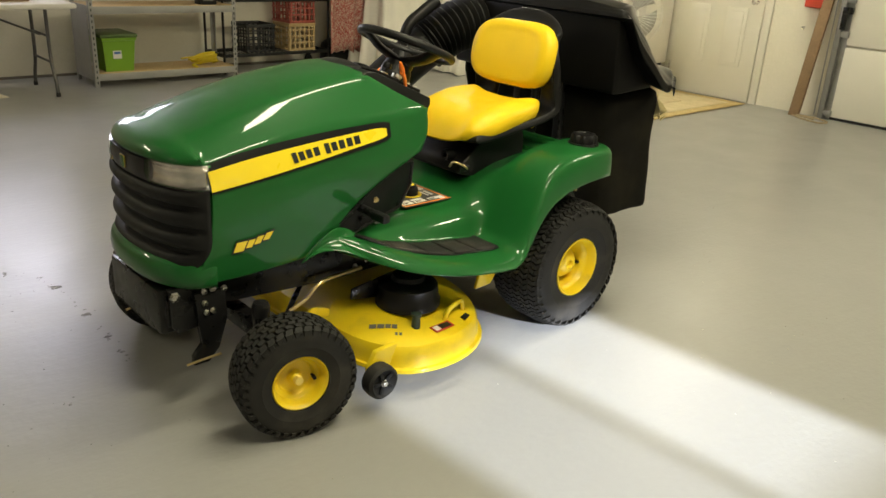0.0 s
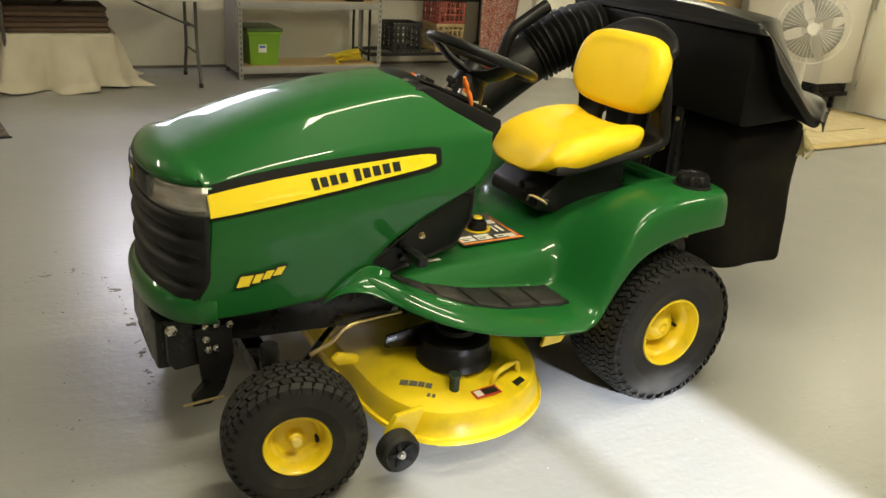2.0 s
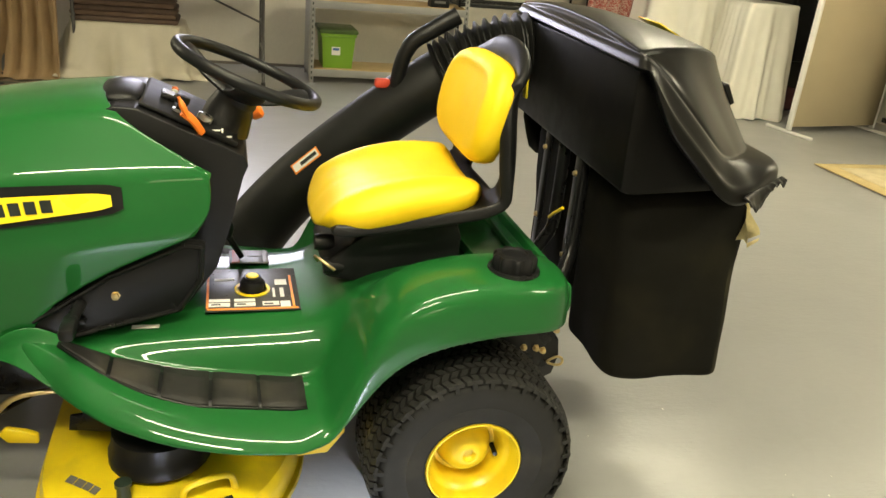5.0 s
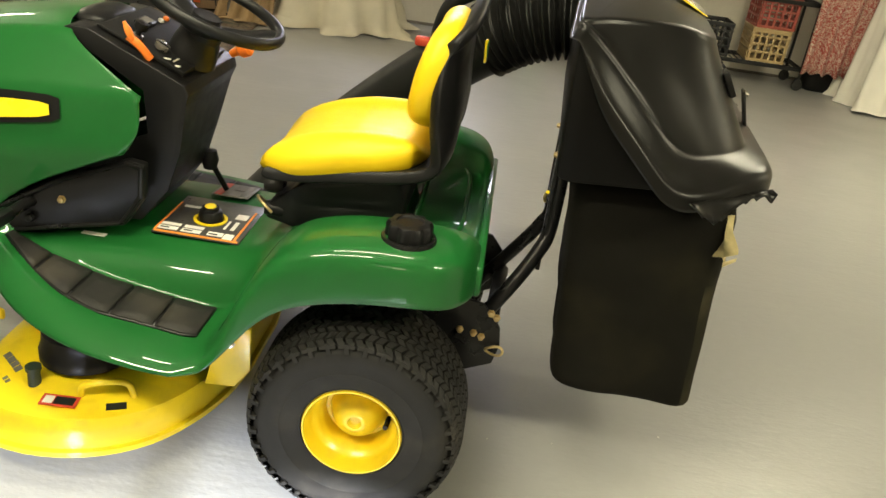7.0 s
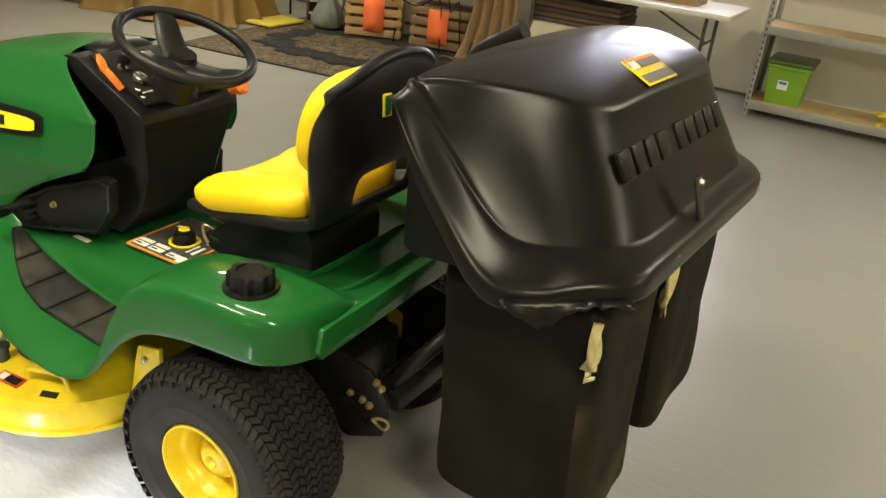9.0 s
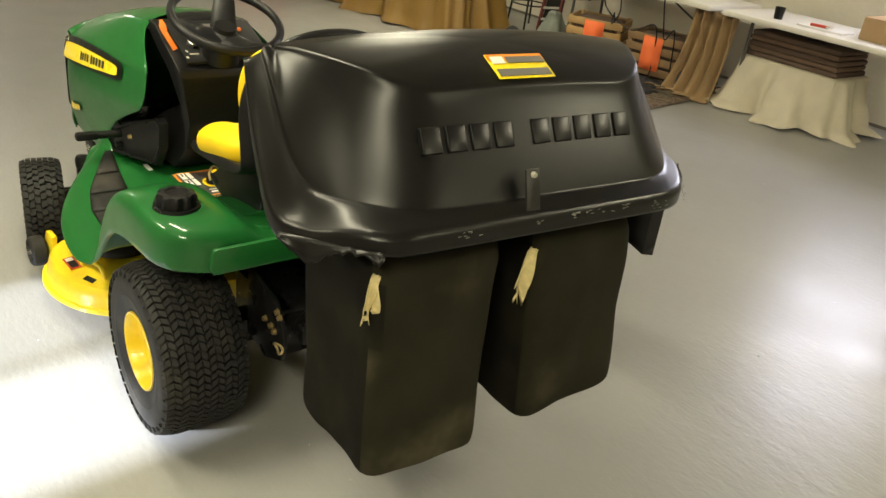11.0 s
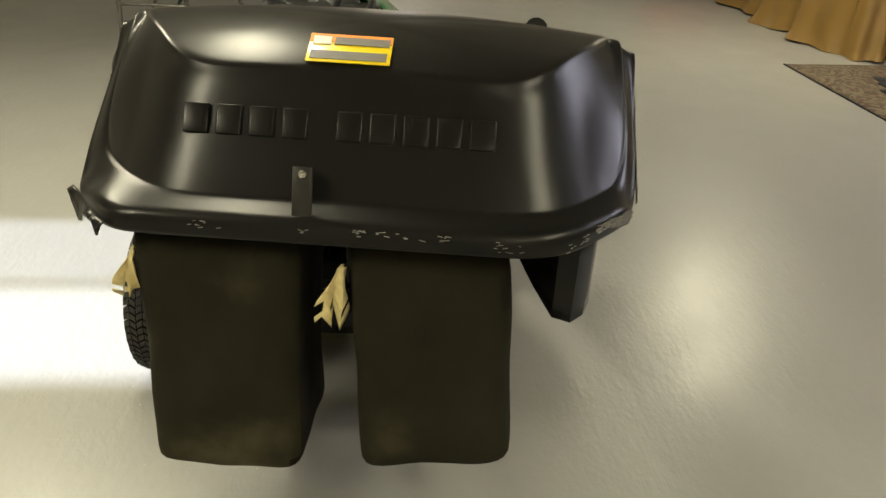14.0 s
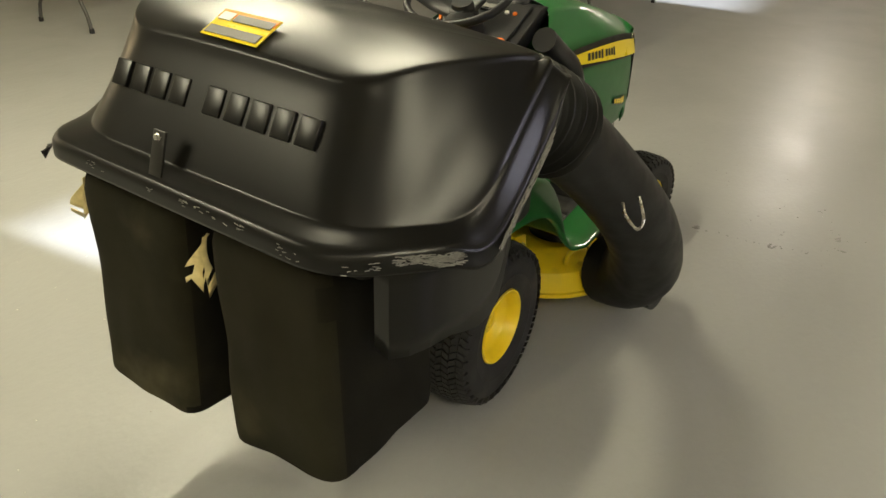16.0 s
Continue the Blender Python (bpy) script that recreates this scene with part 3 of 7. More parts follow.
mirrored(bm)
part("fender_deck", bm, GREEN, mower, "green footboards and rear fenders in one panel", sub=2, thick=0.004)
for side in (1, -1):
    upper = [(1.098, 0.276, 0.446), (1.056, 0.278, 0.484), (1.013, 0.280, 0.520), (0.970, 0.278, 0.538), (0.925, 0.266, 0.522), (0.885, 0.272, 0.494)]
    lower = [(1.100, 0.279, 0.438), (1.062, 0.288, 0.462), (1.028, 0.303, 0.474), (0.990, 0.328, 0.474), (0.948, 0.352, 0.460), (0.900, 0.388, 0.436)]
    lanes = []
    for k in range(6):
        f = k / 5
        sag = 0.011 * math.sin(f * math.pi)
        lanes.append([(lerp(a[0], b[0], f) - 0.2 * sag, (lerp(a[1], b[1], f) - 0.7 * sag) * side, lerp(a[2], b[2], f) - 0.7 * sag) for a, b in zip(upper, lower)])
    part("fender_flare", loft(lanes, closed=False, caps=False), GREEN, mower, "green flare joining hood and footboard", sub=2, thick=0.004)
part("rear_panel", prism([(-0.375, 0.575), (0.375, 0.575), (0.385, 0.60), (0.372, 0.648), (-0.372, 0.648), (-0.385, 0.60)], -0.232, -0.212, "x", 0.008), GREEN, mower)

# shallow tray moulded behind the seat
rim_path = [(-0.045 - 0.060 + 0.060 * math.copysign(abs(math.cos(a)) ** 0.5, math.cos(a)), 0.235 * math.copysign(abs(math.sin(a)) ** 0.35, math.sin(a))) for a in (2 * math.pi * k / 48 for k in range(48))]
rings = []
for grow, dz in ((1.10, 0.0), (1.05, 0.016), (0.97, 0.019), (0.91, 0.012), (0.89, 0.002)):
    rings.append([(-0.105 + (x + 0.105) * grow, y * (1 + (grow - 1) * 0.5), table_of([(-0.2, 0.641), (-0.10, 0.637), (0.0, 0.627)], x)[0] + dz - 0.03 * max(0.0, 1 - abs(y) / 0.235) ** 0.5 * 0.4) for x, y in rim_path])
part("tray_rim", loft(rings, caps=False), GREEN, mower, "green moulded tray rim behind the seat", sub=1)

for side in (1, -1):
    def pad_edge(u):
        x = lerp(0.385, 0.905, u)
        return x, table_of([(0.38, 0.306), (0.50, 0.302), (0.65, 0.294), (0.80, 0.284), (0.91, 0.276)], x)[0], table_of(PAD_Y, x)[0]
    base = bmesh.new()
    ribs = []
    strips = 5
    for k in range(strips):
        bmk = base if k == 0 else bmesh.new()
        u0, u1 = (k + 0.02) / strips, (k + 0.94) / strips
        vs = []
        for i in range(5):
            u = lerp(u0, u1, i / 4)
            x, ya, yb = pad_edge(u)
            z = table_of([(r[0], r[4]) for r in BODY], x)[0] + 0.008
            vs.append([bmk.verts.new((x, lerp(ya, yb, j / 4) * side, z)) for j in range(5)])
        for a, b in zip(vs, vs[1:]):
            for j in range(4):
                bmk.faces.new((a[j], a[j + 1], b[j + 1], b[j]))
        ribs.append(bmk)
    under = bmesh.new()
    vs = []
    for i in range(17):
        x, ya, yb = pad_edge(i / 16)
        z = table_of([(r[0], r[4]) for r in BODY], x)[0] + 0.004
        vs.append([under.verts.new((x, lerp(ya - 0.003, yb + 0.004, j / 4) * side, z)) for j in range(5)])
    for a, b in zip(vs, vs[1:]):
        for j in range(4):
            under.faces.new((a[j], a[j + 1], b[j + 1], b[j]))
    mat_pad = part("foot_pad", under, BLACK, mower, "worn black ribbed foot pad", thick=0.004)
    for bmk in ribs:
        part("tread_panel", bmk, RUBBER, mat_pad, thick=0.004)

# console, dash and steering
bm = prism([(0.815, 0.974), (0.78, 0.987), (0.738, 0.985), (0.512, 0.886), (0.504, 0.862), (0.516, 0.830), (0.545, 0.70), (0.575, 0.60), (0.64, 0.515), (0.97, 0.498), (0.985, 0.545), (0.80, 0.66), (0.62, 0.74), (0.61, 0.860), (0.70, 0.915), (0.81, 0.970)], -0.182, 0.182, "y", 0.024, 3)
for v in bm.verts:
    v.co.y *= table_of([(0.45, 0.86), (0.52, 0.80), (0.62, 0.68), (0.75, 0.70), (0.88, 0.94), (1.05, 0.88)], v.co.z)[0]
part("console", bm, BLACK, mower, "black plastic dash and steering console")
for side in (1, -1):
    bm = prism([(0.985, 0.470), (0.975, 0.535), (0.80, 0.640), (0.64, 0.695), (0.600, 0.690), (0.605, 0.600), (0.655, 0.522), (0.80, 0.505), (0.92, 0.488)], 0.176 * side, 0.204 * side, "y", 0.005)
    for v in bm.verts:
        v.co.y += 0.062 * side * min(1.0, max(0.0, (v.co.x - 0.64) / 0.26))
    part("side_bracket", bm, BLACK, mower, "black plastic bracket below the hood")
    edge = [(0.955, 0.502), (0.92, 0.494), (0.80, 0.512), (0.662, 0.530), (0.613, 0.604), (0.608, 0.680), (0.645, 0.686), (0.80, 0.631), (0.955, 0.540)]
    bm = bmesh.new()
    for a, b in zip(edge, edge[1:]):
        pipe(bm, [(x, (0.203 + 0.062 * min(1.0, max(0.0, (x - 0.64) / 0.26))) * side, z) for x, z in ((lerp(a[0], b[0], k / 3), lerp(a[1], b[1], k / 3)) for k in range(4))], 0.0065, 8, 1)
    part("bracket_edge", bm, STEEL, mower)
    part("bracket_rib", prism([(0.735, 0.640), (0.715, 0.645), (0.665, 0.535), (0.685, 0.530)], 0.204 * side, 0.214 * side, "y", 0.003), BLACK, mower)
    part("pivot_bolt", bolt(bmesh.new(), 0.86, 0.256 * side, 0.535, "y", 0.010, 0.016 * side), STEEL, mower)
    part("pivot_bolt", bolt(bmesh.new(), 0.79, 0.240 * side, 0.585, "y", 0.008, 0.010 * side), BRASS, mower)
part("dash_panel", prism([(0.735, 0.988), (0.725, 0.992), (0.525, 0.908), (0.530, 0.896)], -0.136, 0.136, "y", 0.003), MATT_BLACK, mower)
cowl = []
for xx, w, h in ((0.832, 0.078, 0.0), (0.815, 0.090, 0.014), (0.785, 0.096, 0.022), (0.755, 0.095, 0.018), (0.728, 0.086, 0.004)):
    cowl.append([(xx, w * math.cos(a), 0.984 + (h + 0.006) * max(0.0, math.sin(a)) ** 0.7 - 0.012 * max(0.0, -math.sin(a))) for a in (2 * math.pi * k / 24 for k in range(24))])
part("dash_hump", loft(cowl), BLACK, mower, "rounded black dash cowl", sub=1)
part("steering_column", lathe([(0.062, -0.02), (0.055, 0.03), (0.040, 0.075), (0.034, 0.10)], (0, 0, 0), "z", 24), BLACK, mower).matrix_world = Matrix.Translation((0.552, 0.015, 0.928)) @ pose(0, 0, 0, 0, -21.0, 0)
hold = Matrix.Translation((0.500, 0.018, 1.043)) @ pose(0, 0, 0, 0, -21.0, 0)
bm = bmesh.new()
R, rr = 0.168, 0.0130
ring = []
for i in range(48):
    a = 2 * math.pi * i / 48
    ring.append([bm.verts.new(((R + rr * math.cos(q)) * math.cos(a), (R + rr * math.cos(q)) * math.sin(a), rr * 1.1 * math.sin(q))) for q in (2 * math.pi * k / 12 for k in range(12))])
for i in range(48):
    for k in range(12):
        bm.faces.new((ring[i][k], ring[i][(k + 1) % 12], ring[(i + 1) % 48][(k + 1) % 12], ring[(i + 1) % 48][k]))
sw = part("steering_wheel", bm, BLACK, mower, "black three-spoke steering wheel")
sw.matrix_world = hold
part("hub", lathe([(0.0, -0.038), (0.034, -0.040), (0.046, -0.050), (0.046, -0.075), (0.036, -0.095)], (0, 0, 0), "z", 24), BLACK, sw)
for a in (95, 200, -20):
    c, s = math.cos(radians(a)), math.sin(radians(a))
    part("spoke", tube([(0.02 * c, 0.02 * s, -0.058), (0.09 * c, 0.09 * s, -0.038), (0.135 * c, 0.135 * s, -0.014), (0.166 * c, 0.166 * s, -0.002)], lambda t: lerp(0.044, 0.028, t), 14, 4, 0.30), BLACK, sw)
lever = part("throttle_lever", tube([(0.602, 0.145, 0.930), (0.620, 0.160, 0.962), (0.642, 0.168, 0.982)], 0.006, 8, 3, 1.6), ORANGE, mower, "orange throttle lever")
part("grip", tube([(0.632, 0.166, 0.974), (0.642, 0.170, 0.998), (0.648, 0.172, 1.014)], lambda t: 0.006 + 0.006 * math.sin(min(t * 1.1 + 0.1, 1) * math.pi), 12, 4, 0.6), ORANGE, lever)
knob = part("blade_knob", lathe([(0.010, 0.0), (0.012, 0.02), (0.022, 0.03), (0.024, 0.05), (0.018, 0.058), (0.0, 0.06)], (0, 0, 0), "z", 16), ORANGE, mower, "orange blade knob")
knob.matrix_world = Matrix.Translation((0.515, -0.150, 0.895)) @ pose(0, 0, 0, 0, -62, 0)
part("ignition", lathe([(0.018, 0.0), (0.018, 0.012), (0.014, 0.014), (0.0, 0.014)], (0, 0, 0), "z", 16), CHROME, mower).matrix_world = Matrix.Translation((0.60, 0.09, 0.946)) @ pose(0, 0, 0, 0, -28, 0)
for mx, my, mz, sx, sy in ((0.575, 0.120, 0.9305, 0.022, 0.004), (0.56, 0.10, 0.9245, 0.004, 0.03), (0.545, 0.128, 0.9185, 0.012, 0.006)):
    part("dash_mark", boxes((mx, my, mz, sx, sy, 0.003), bevel=0), WHITE_LABEL, mower)
tip = pose(0, 0, 0, 0, -22.8, 0)
choke = part("choke_knob", lathe([(0.006, -0.010), (0.006, 0.018), (0.015, 0.020), (0.017, 0.028), (0.015, 0.038), (0.0, 0.040)], (0, 0, 0), "z", 18), BLACK, mower, "black pull knob on a plated stem")
choke.matrix_world = Matrix.Translation((0.655, 0.095, 0.965)) @ tip
part("knob_collar", lathe([(0.013, 0.0), (0.013, 0.005), (0.008, 0.006), (0.008, 0.0)], (0, 0, 0), "z", 18), CHROME, choke)
meter = part("hour_meter", boxes((0, 0, 0.004, 0.034, 0.060, 0.012), bevel=0.004), STEEL, mower, "small dark hour meter")
meter.matrix_world = Matrix.Translation((0.680, 0.0, 0.975)) @ tip
part("meter_face", boxes((0, 0, 0.0104, 0.020, 0.044, 0.002), bevel=0), GREY_LABEL, meter)
for ky in (-0.07, -0.10):
    part("indicator", lathe([(0.008, 0.0), (0.008, 0.005), (0.005, 0.008), (0.0, 0.008)], (0, 0, 0), "z", 14), WHITE_LABEL if ky > -0.08 else ORANGE, mower).matrix_world = Matrix.Translation((0.670, ky, 0.970)) @ tip
part("brake_pedal", tube([(0.85, 0.20, 0.55), (0.86, 0.24, 0.572), (0.865, 0.335, 0.575)], 0.014, 10, 4), STEEL, mower)
part("pedal_grip", boxes((0.866, 0.366, 0.575, 0.032, 0.075, 0.030), bevel=0.010), BLACK, mower, "ribbed black brake pedal")
for side in (-1,):
    part("drive_pedal", boxes((0.80, 0.33 * side, 0.50, 0.12, 0.07, 0.022), bevel=0.008), BLACK, mower)
part("lift_lever", tube([(0.515, -0.125, 0.515), (0.535, -0.118, 0.555), (0.555, -0.112, 0.595)], 0.008, 8, 3), STEEL, mower)
part("lift_grip", lathe([(0.0, -0.03), (0.018, -0.026), (0.024, 0.0), (0.018, 0.026), (0.0, 0.03)], (0.558, -0.111, 0.605), "z", 16), BLACK, mower)

# height dial and its printed plate
plate = part("control_plate", boxes((0.492, 0.052, 0.5025, 0.225, 0.240, 0.004), bevel=0.0015), material("dark_plate", (0.055, 0.052, 0.050), 0.32, vary=0.3, scale=40), mower, "grey instruction plate with printed bars")
part("printed_edge", boxes((0.492, 0.166, 0.505, 0.215, 0.008, 0.002), bevel=0), ORANGE_LABEL, plate)
part("printed_edge", boxes((0.600, 0.070, 0.505, 0.006, 0.18, 0.002), bevel=0), ORANGE_LABEL, plate)
part("printed_edge", boxes((0.395, 0.070, 0.505, 0.006, 0.18, 0.002), bevel=0), ORANGE_LABEL, plate)
for bx, by, sx, sy in ((0.572, 0.163, 0.05, 0.018), (0.572, 0.140, 0.05, 0.014), (0.512, 0.163, 0.05, 0.018), (0.512, 0.140, 0.05, 0.014), (0.450, 0.160, 0.04, 0.020), (0.415, 0.165, 0.024, 0.03), (0.420, 0.04, 0.03, 0.030), (0.420, 0.10, 0.010, 0.05), (0.440, 0.10, 0.006, 0.05), (0.56, 0.02, 0.05, 0.012)):
    part("printed_bar", boxes((bx, by - 0.02, 0.505, sx, sy, 0.002), bevel=0), WHITE_LABEL, plate)
for bx in (0.580, 0.520, 0.455):
    part("printed_bar", boxes((bx, 0.143, 0.5056, 0.022, 0.006, 0.002), bevel=0), INK, plate)
part("dial_ring", lathe([(0.044, 0.0), (0.044, 0.003), (0.036, 0.003), (0.036, 0.0)], (0.492, 0.060, 0.505), "z", 28), DECAL, mower)
dial = part("height_dial", lathe([(0.031, 0.0), (0.031, 0.020), (0.028, 0.026), (0.022, 0.028), (0.022, 0.036), (0.0, 0.037)], (0.492, 0.060, 0.506), "z", 12), BLACK, mower, "black height dial with a yellow top")
part("dial_top", lathe([(0.016, 0.0), (0.014, 0.003), (0.0, 0.003)], (0.492, 0.060, 0.543), "z", 16), DECAL, dial)
part("hood_label", boxes((0.735, 0.205, 0.487, 0.06, 0.016, 0.0015), bevel=0), WHITE_LABEL, mower)

# seat


def pillow(nu, nv, fn_top, fn_bot):
    """A closed shape from an upper and a lower sheet over the unit square."""
    bm = bmesh.new()
    top = [[bm.verts.new(fn_top(i / nu, j / nv)) for j in range(nv + 1)] for i in range(nu + 1)]
    bot = [[bm.verts.new(fn_bot(i / nu, j / nv)) for j in range(nv + 1)] for i in range(nu + 1)]
    for i in range(nu):
        for j in range(nv):
            bm.faces.new((top[i][j], top[i + 1][j], top[i + 1][j + 1], top[i][j + 1]))
            bm.faces.new((bot[i][j], bot[i][j + 1], bot[i + 1][j + 1], bot[i + 1][j]))
    rim_t = [top[i][0] for i in range(nu + 1)] + [top[nu][j] for j in range(1, nv + 1)] + [top[i][nv] for i in range(nu - 1, -1, -1)] + [top[0][j] for j in range(nv - 1, 0, -1)]
    rim_b = [bot[i][0] for i in range(nu + 1)] + [bot[nu][j] for j in range(1, nv + 1)] + [bot[i][nv] for i in range(nu - 1, -1, -1)] + [bot[0][j] for j in range(nv - 1, 0, -1)]
    for k in range(len(rim_t)):
        q = (k + 1) % len(rim_t)
        bm.faces.new((rim_t[k], rim_t[q], rim_b[q], rim_b[k]))
    return bm


def squircle(u, v, p=3.2):
    """Maps the unit square to a rounded square about the origin."""
    a, b = 2 * u - 1, 2 * v - 1
    m = max(abs(a), abs(b))
    if m < 1e-6:
        return 0.0, 0.0
    n = (abs(a) ** p + abs(b) ** p) ** (1 / p)
    return a * m / n, b * m / n


def pan_z(x):
    return 0.710 + (0.278 - x) * 0.195


def seat_top(u, v):
    a, b = squircle(u, v, 3.8)
    x = 0.143 + 0.213 * a
    y = 0.226 * b * (1.0 - 0.07 * max(0, a))
    full = table_of([(-0.07, 0.066), (-0.02, 0.082), (0.05, 0.098), (0.12, 0.106), (0.20, 0.103), (0.26, 0.091), (0.31, 0.070), (0.356, 0.046)], x)[0]
    z = pan_z(x) + full - 0.026 * (1 - abs(b) ** 2) * (1 - 0.6 * max(0.0, a)) + 0.008 * math.exp(-((abs(b) - 0.72) / 0.15) ** 2)
    drops = sorted((0.046 * (max(0.0, a - 0.62) / 0.38) ** 2.4 + 0.042 * (max(0.0, -a - 0.66) / 0.34) ** 2.4, 0.046 * (max(0.0, abs(b) - 0.62) / 0.38) ** 2.4))
    z -= drops[1] + 0.25 * drops[0]
    z -= 0.004 * math.exp(-((y + 0.015) / 0.008) ** 2) * min(1.0, max(0.0, (x - 0.24) / 0.03))
    return x, y, z


def seat_low(u, v):
    a, b = squircle(u, v, 3.8)
    x = 0.135 + 0.197 * a
    return x, 0.216 * b, pan_z(x) + 0.004


seat = part("seat_cushion", pillow(26, 22, seat_top, seat_low), SEAT, mower, "moulded yellow vinyl seat cushion", sub=1)
seat.matrix_world = Matrix.Translation((0, 0.010, 0))


def back_face(depth, grow, bulge, piped):
    def fn(u, v):
        a, b = squircle(u, v, 4.0)
        edge = (abs(a) ** 4.0 + abs(b) ** 4.0) ** 0.25
        y = 0.221 * grow * b * (1.0 - 0.12 * max(0, a) ** 2 - 0.08 * max(0, -a) ** 1.5)
        h = 0.130 * grow * a
        d = depth + bulge * (1 - (max(0.0, edge - 0.80) / 0.20) ** 2.4) + 0.012 * abs(b) ** 2
        if piped:
            d += 0.016 * math.cos((a + 0.35) * 1.3) + 0.0055 * math.exp(-((edge - 0.74) / 0.04) ** 2) * min(1.0, max(0.0, a + 0.35) * 3)
        return d, y, h
    return fn


lean = Matrix.Translation((-0.068, 0.010, 0.990)) @ pose(0, 0, 0, 0, -9, 0)
back = part("seat_back", pillow(26, 26, back_face(0.002, 1.0, 0.028, True), back_face(-0.026, 0.96, 0.0, False)), SEAT, mower, "yellow vinyl seat back with a piped edge", sub=1)
back.matrix_world = lean
SHELL = [(0.322, 0.704), (0.30, 0.690), (0.14, 0.718), (0.0, 0.738), (-0.062, 0.752), (-0.108, 0.780), (-0.128, 0.822), (-0.136, 0.885), (-0.130, 0.950), (-0.126, 1.03), (-0.130, 1.09), (-0.142, 1.134), (-0.158, 1.146)]
SHELL_Y = [-0.243, -0.236, -0.215, -0.180, -0.12, -0.05, 0.05, 0.12, 0.180, 0.215, 0.236, 0.243]
bm = bmesh.new()
vs = []
for x, z in SHELL:
    row = []
    for yy in SHELL_Y:
        k = abs(yy) / 0.243
        wing = 0.052 * k ** 5 * min(1.0, max(0.0, (z - 0.77) / 0.10))
        rise = 0.014 * k ** 6 * (1 - min(1.0, max(0.0, (z - 0.77) / 0.10)))
        drop = 0.085 * max(0.0, (z - 0.98) / 0.17) * k ** 2.4
        row.append(bm.verts.new((x + wing, yy * table_of([(-0.2, 0.96), (-0.12, 0.98), (-0.06, 0.95), (0.20, 0.915), (0.33, 0.84)], x)[0] * (1.0 - 0.16 * max(0.0, (z - 0.95) / 0.2)) + 0.010, z + rise - drop)))
    vs.append(row)
for i in range(len(vs) - 1):
    for j in range(len(SHELL_Y) - 1):
        if i in (5, 6) and 4 <= j <= 6:
            continue
        bm.faces.new((vs[i][j], vs[i][j + 1], vs[i + 1][j + 1], vs[i + 1][j]))
shell = part("seat_shell", bm, BLACK, mower, "black moulded seat shell with an open slot", sub=2, thick=-0.030)
badge_at = Matrix.Translation((-0.160, 0.085, 1.050)) @ pose(0, 0, 0, 0, 3, -4)
sb = part("shell_badge", boxes((0, 0, 0, 0.006, 0.028, 0.050), bevel=0.002), DECAL, shell, "small green and yellow badge")
sb.matrix_world = badge_at
part("badge_field", boxes((-0.002, 0, 0, 0.006, 0.021, 0.042), bevel=0.002), GREEN, sb)
part("seat_base", prism([(0.325, 0.575), (0.315, 0.62), (0.26, 0.66), (0.22, 0.70), (0.0, 0.73), (-0.02, 0.68), (-0.02, 0.612), (0.17, 0.590), (0.24, 0.556)], -0.145, 0.145, "y", 0.012), BLACK, mower, "black seat suspension base")
for lx, ly, lz in ((0.318, 0.075, 0.640), (0.300, 0.128, 0.598)):
    part("hinge_lug", lathe([(0.010, -0.022), (0.019, -0.024), (0.022, -0.010), (0.022, 0.010), (0.019, 0.024), (0.010, 0.022)], (lx, ly, lz), "x", 18, True), BLACK, mower)
sticker = part("safety_sticker", boxes((0, 0, 0, 0.105, 0.115, 0.003), bevel=0.001), GREY_LABEL, mower, "white safety sticker with printed bars")
sticker.matrix_world = Matrix.Translation((0.495, -0.150, 0.5035)) @ pose(0, 0, 0, 6, 0, 0)
for sx, sy, wx, wy in ((0.035, 0.0, 0.020, 0.110), (-0.010, 0.035, 0.030, 0.040), (-0.010, -0.025, 0.030, 0.050), (-0.042, 0.0, 0.008, 0.110)):
    part("printed_bar", boxes((sx, sy, 0.0015, wx, wy, 0.003), bevel=0), GREY_LABEL if sx < 0.02 else RED_LABEL, sticker)
part("seat_wire", tube([(0.335, 0.10, 0.60), (0.345, 0.13, 0.625), (0.32, 0.155, 0.615), (0.30, 0.16, 0.60)], 0.004, 8, 4), BRASS, mower)
bm = bmesh.new()
rings = []
for rad, zz, lobe in ((0.050, -0.03, 0.0), (0.049, 0.0, 0.0), (0.046, 0.004, 0.02), (0.047, 0.010, 0.09), (0.047, 0.036, 0.09), (0.043, 0.043, 0.07), (0.030, 0.045, 0.0), (0.028, 0.041, 0.0), (0.012, 0.041, 0.0)):
    rings.append([(-0.065 + rad * (1 + lobe * math.cos(9 * a)) * math.cos(a), 0.402 + rad * (1 + lobe * math.cos(9 * a)) * math.sin(a), 0.700 + zz) for a in (2 * math.pi * k / 72 for k in range(72))])
bm.free()
part("fuel_cap", loft(rings), BLACK, mower, "black lobed fuel cap")
part("cap_well", lathe([(0.060, 0.0), (0.058, 0.008), (0.051, 0.008), (0.051, 0.0)], (-0.065, 0.402, 0.704), "z", 28), STEEL, mower)

# mower deck
DECK = [(0.980, 0.10), (0.978, 0.25), (0.965, 0.37), (0.925, 0.470), (0.86, 0.535), (0.77, 0.562), (0.67, 0.560), (0.57, 0.528), (0.485, 0.465), (0.425, 0.372), (0.385, 0.26), (0.365, 0.12)]
half = curve_points([(x, y, 0) for x, y in DECK], 3)
loop = [(p.x, p.y) for p in half] + [(p.x, -p.y) for p in reversed(half)]
cx = 0.69


def deck_ring(k, z, out=0.0):
    r = []
    for x, y in loop:
        d = Vector((x - cx, y))
        d = d * k + d.normalized() * out
        r.append((cx + d.x, d.y, z))
    return r


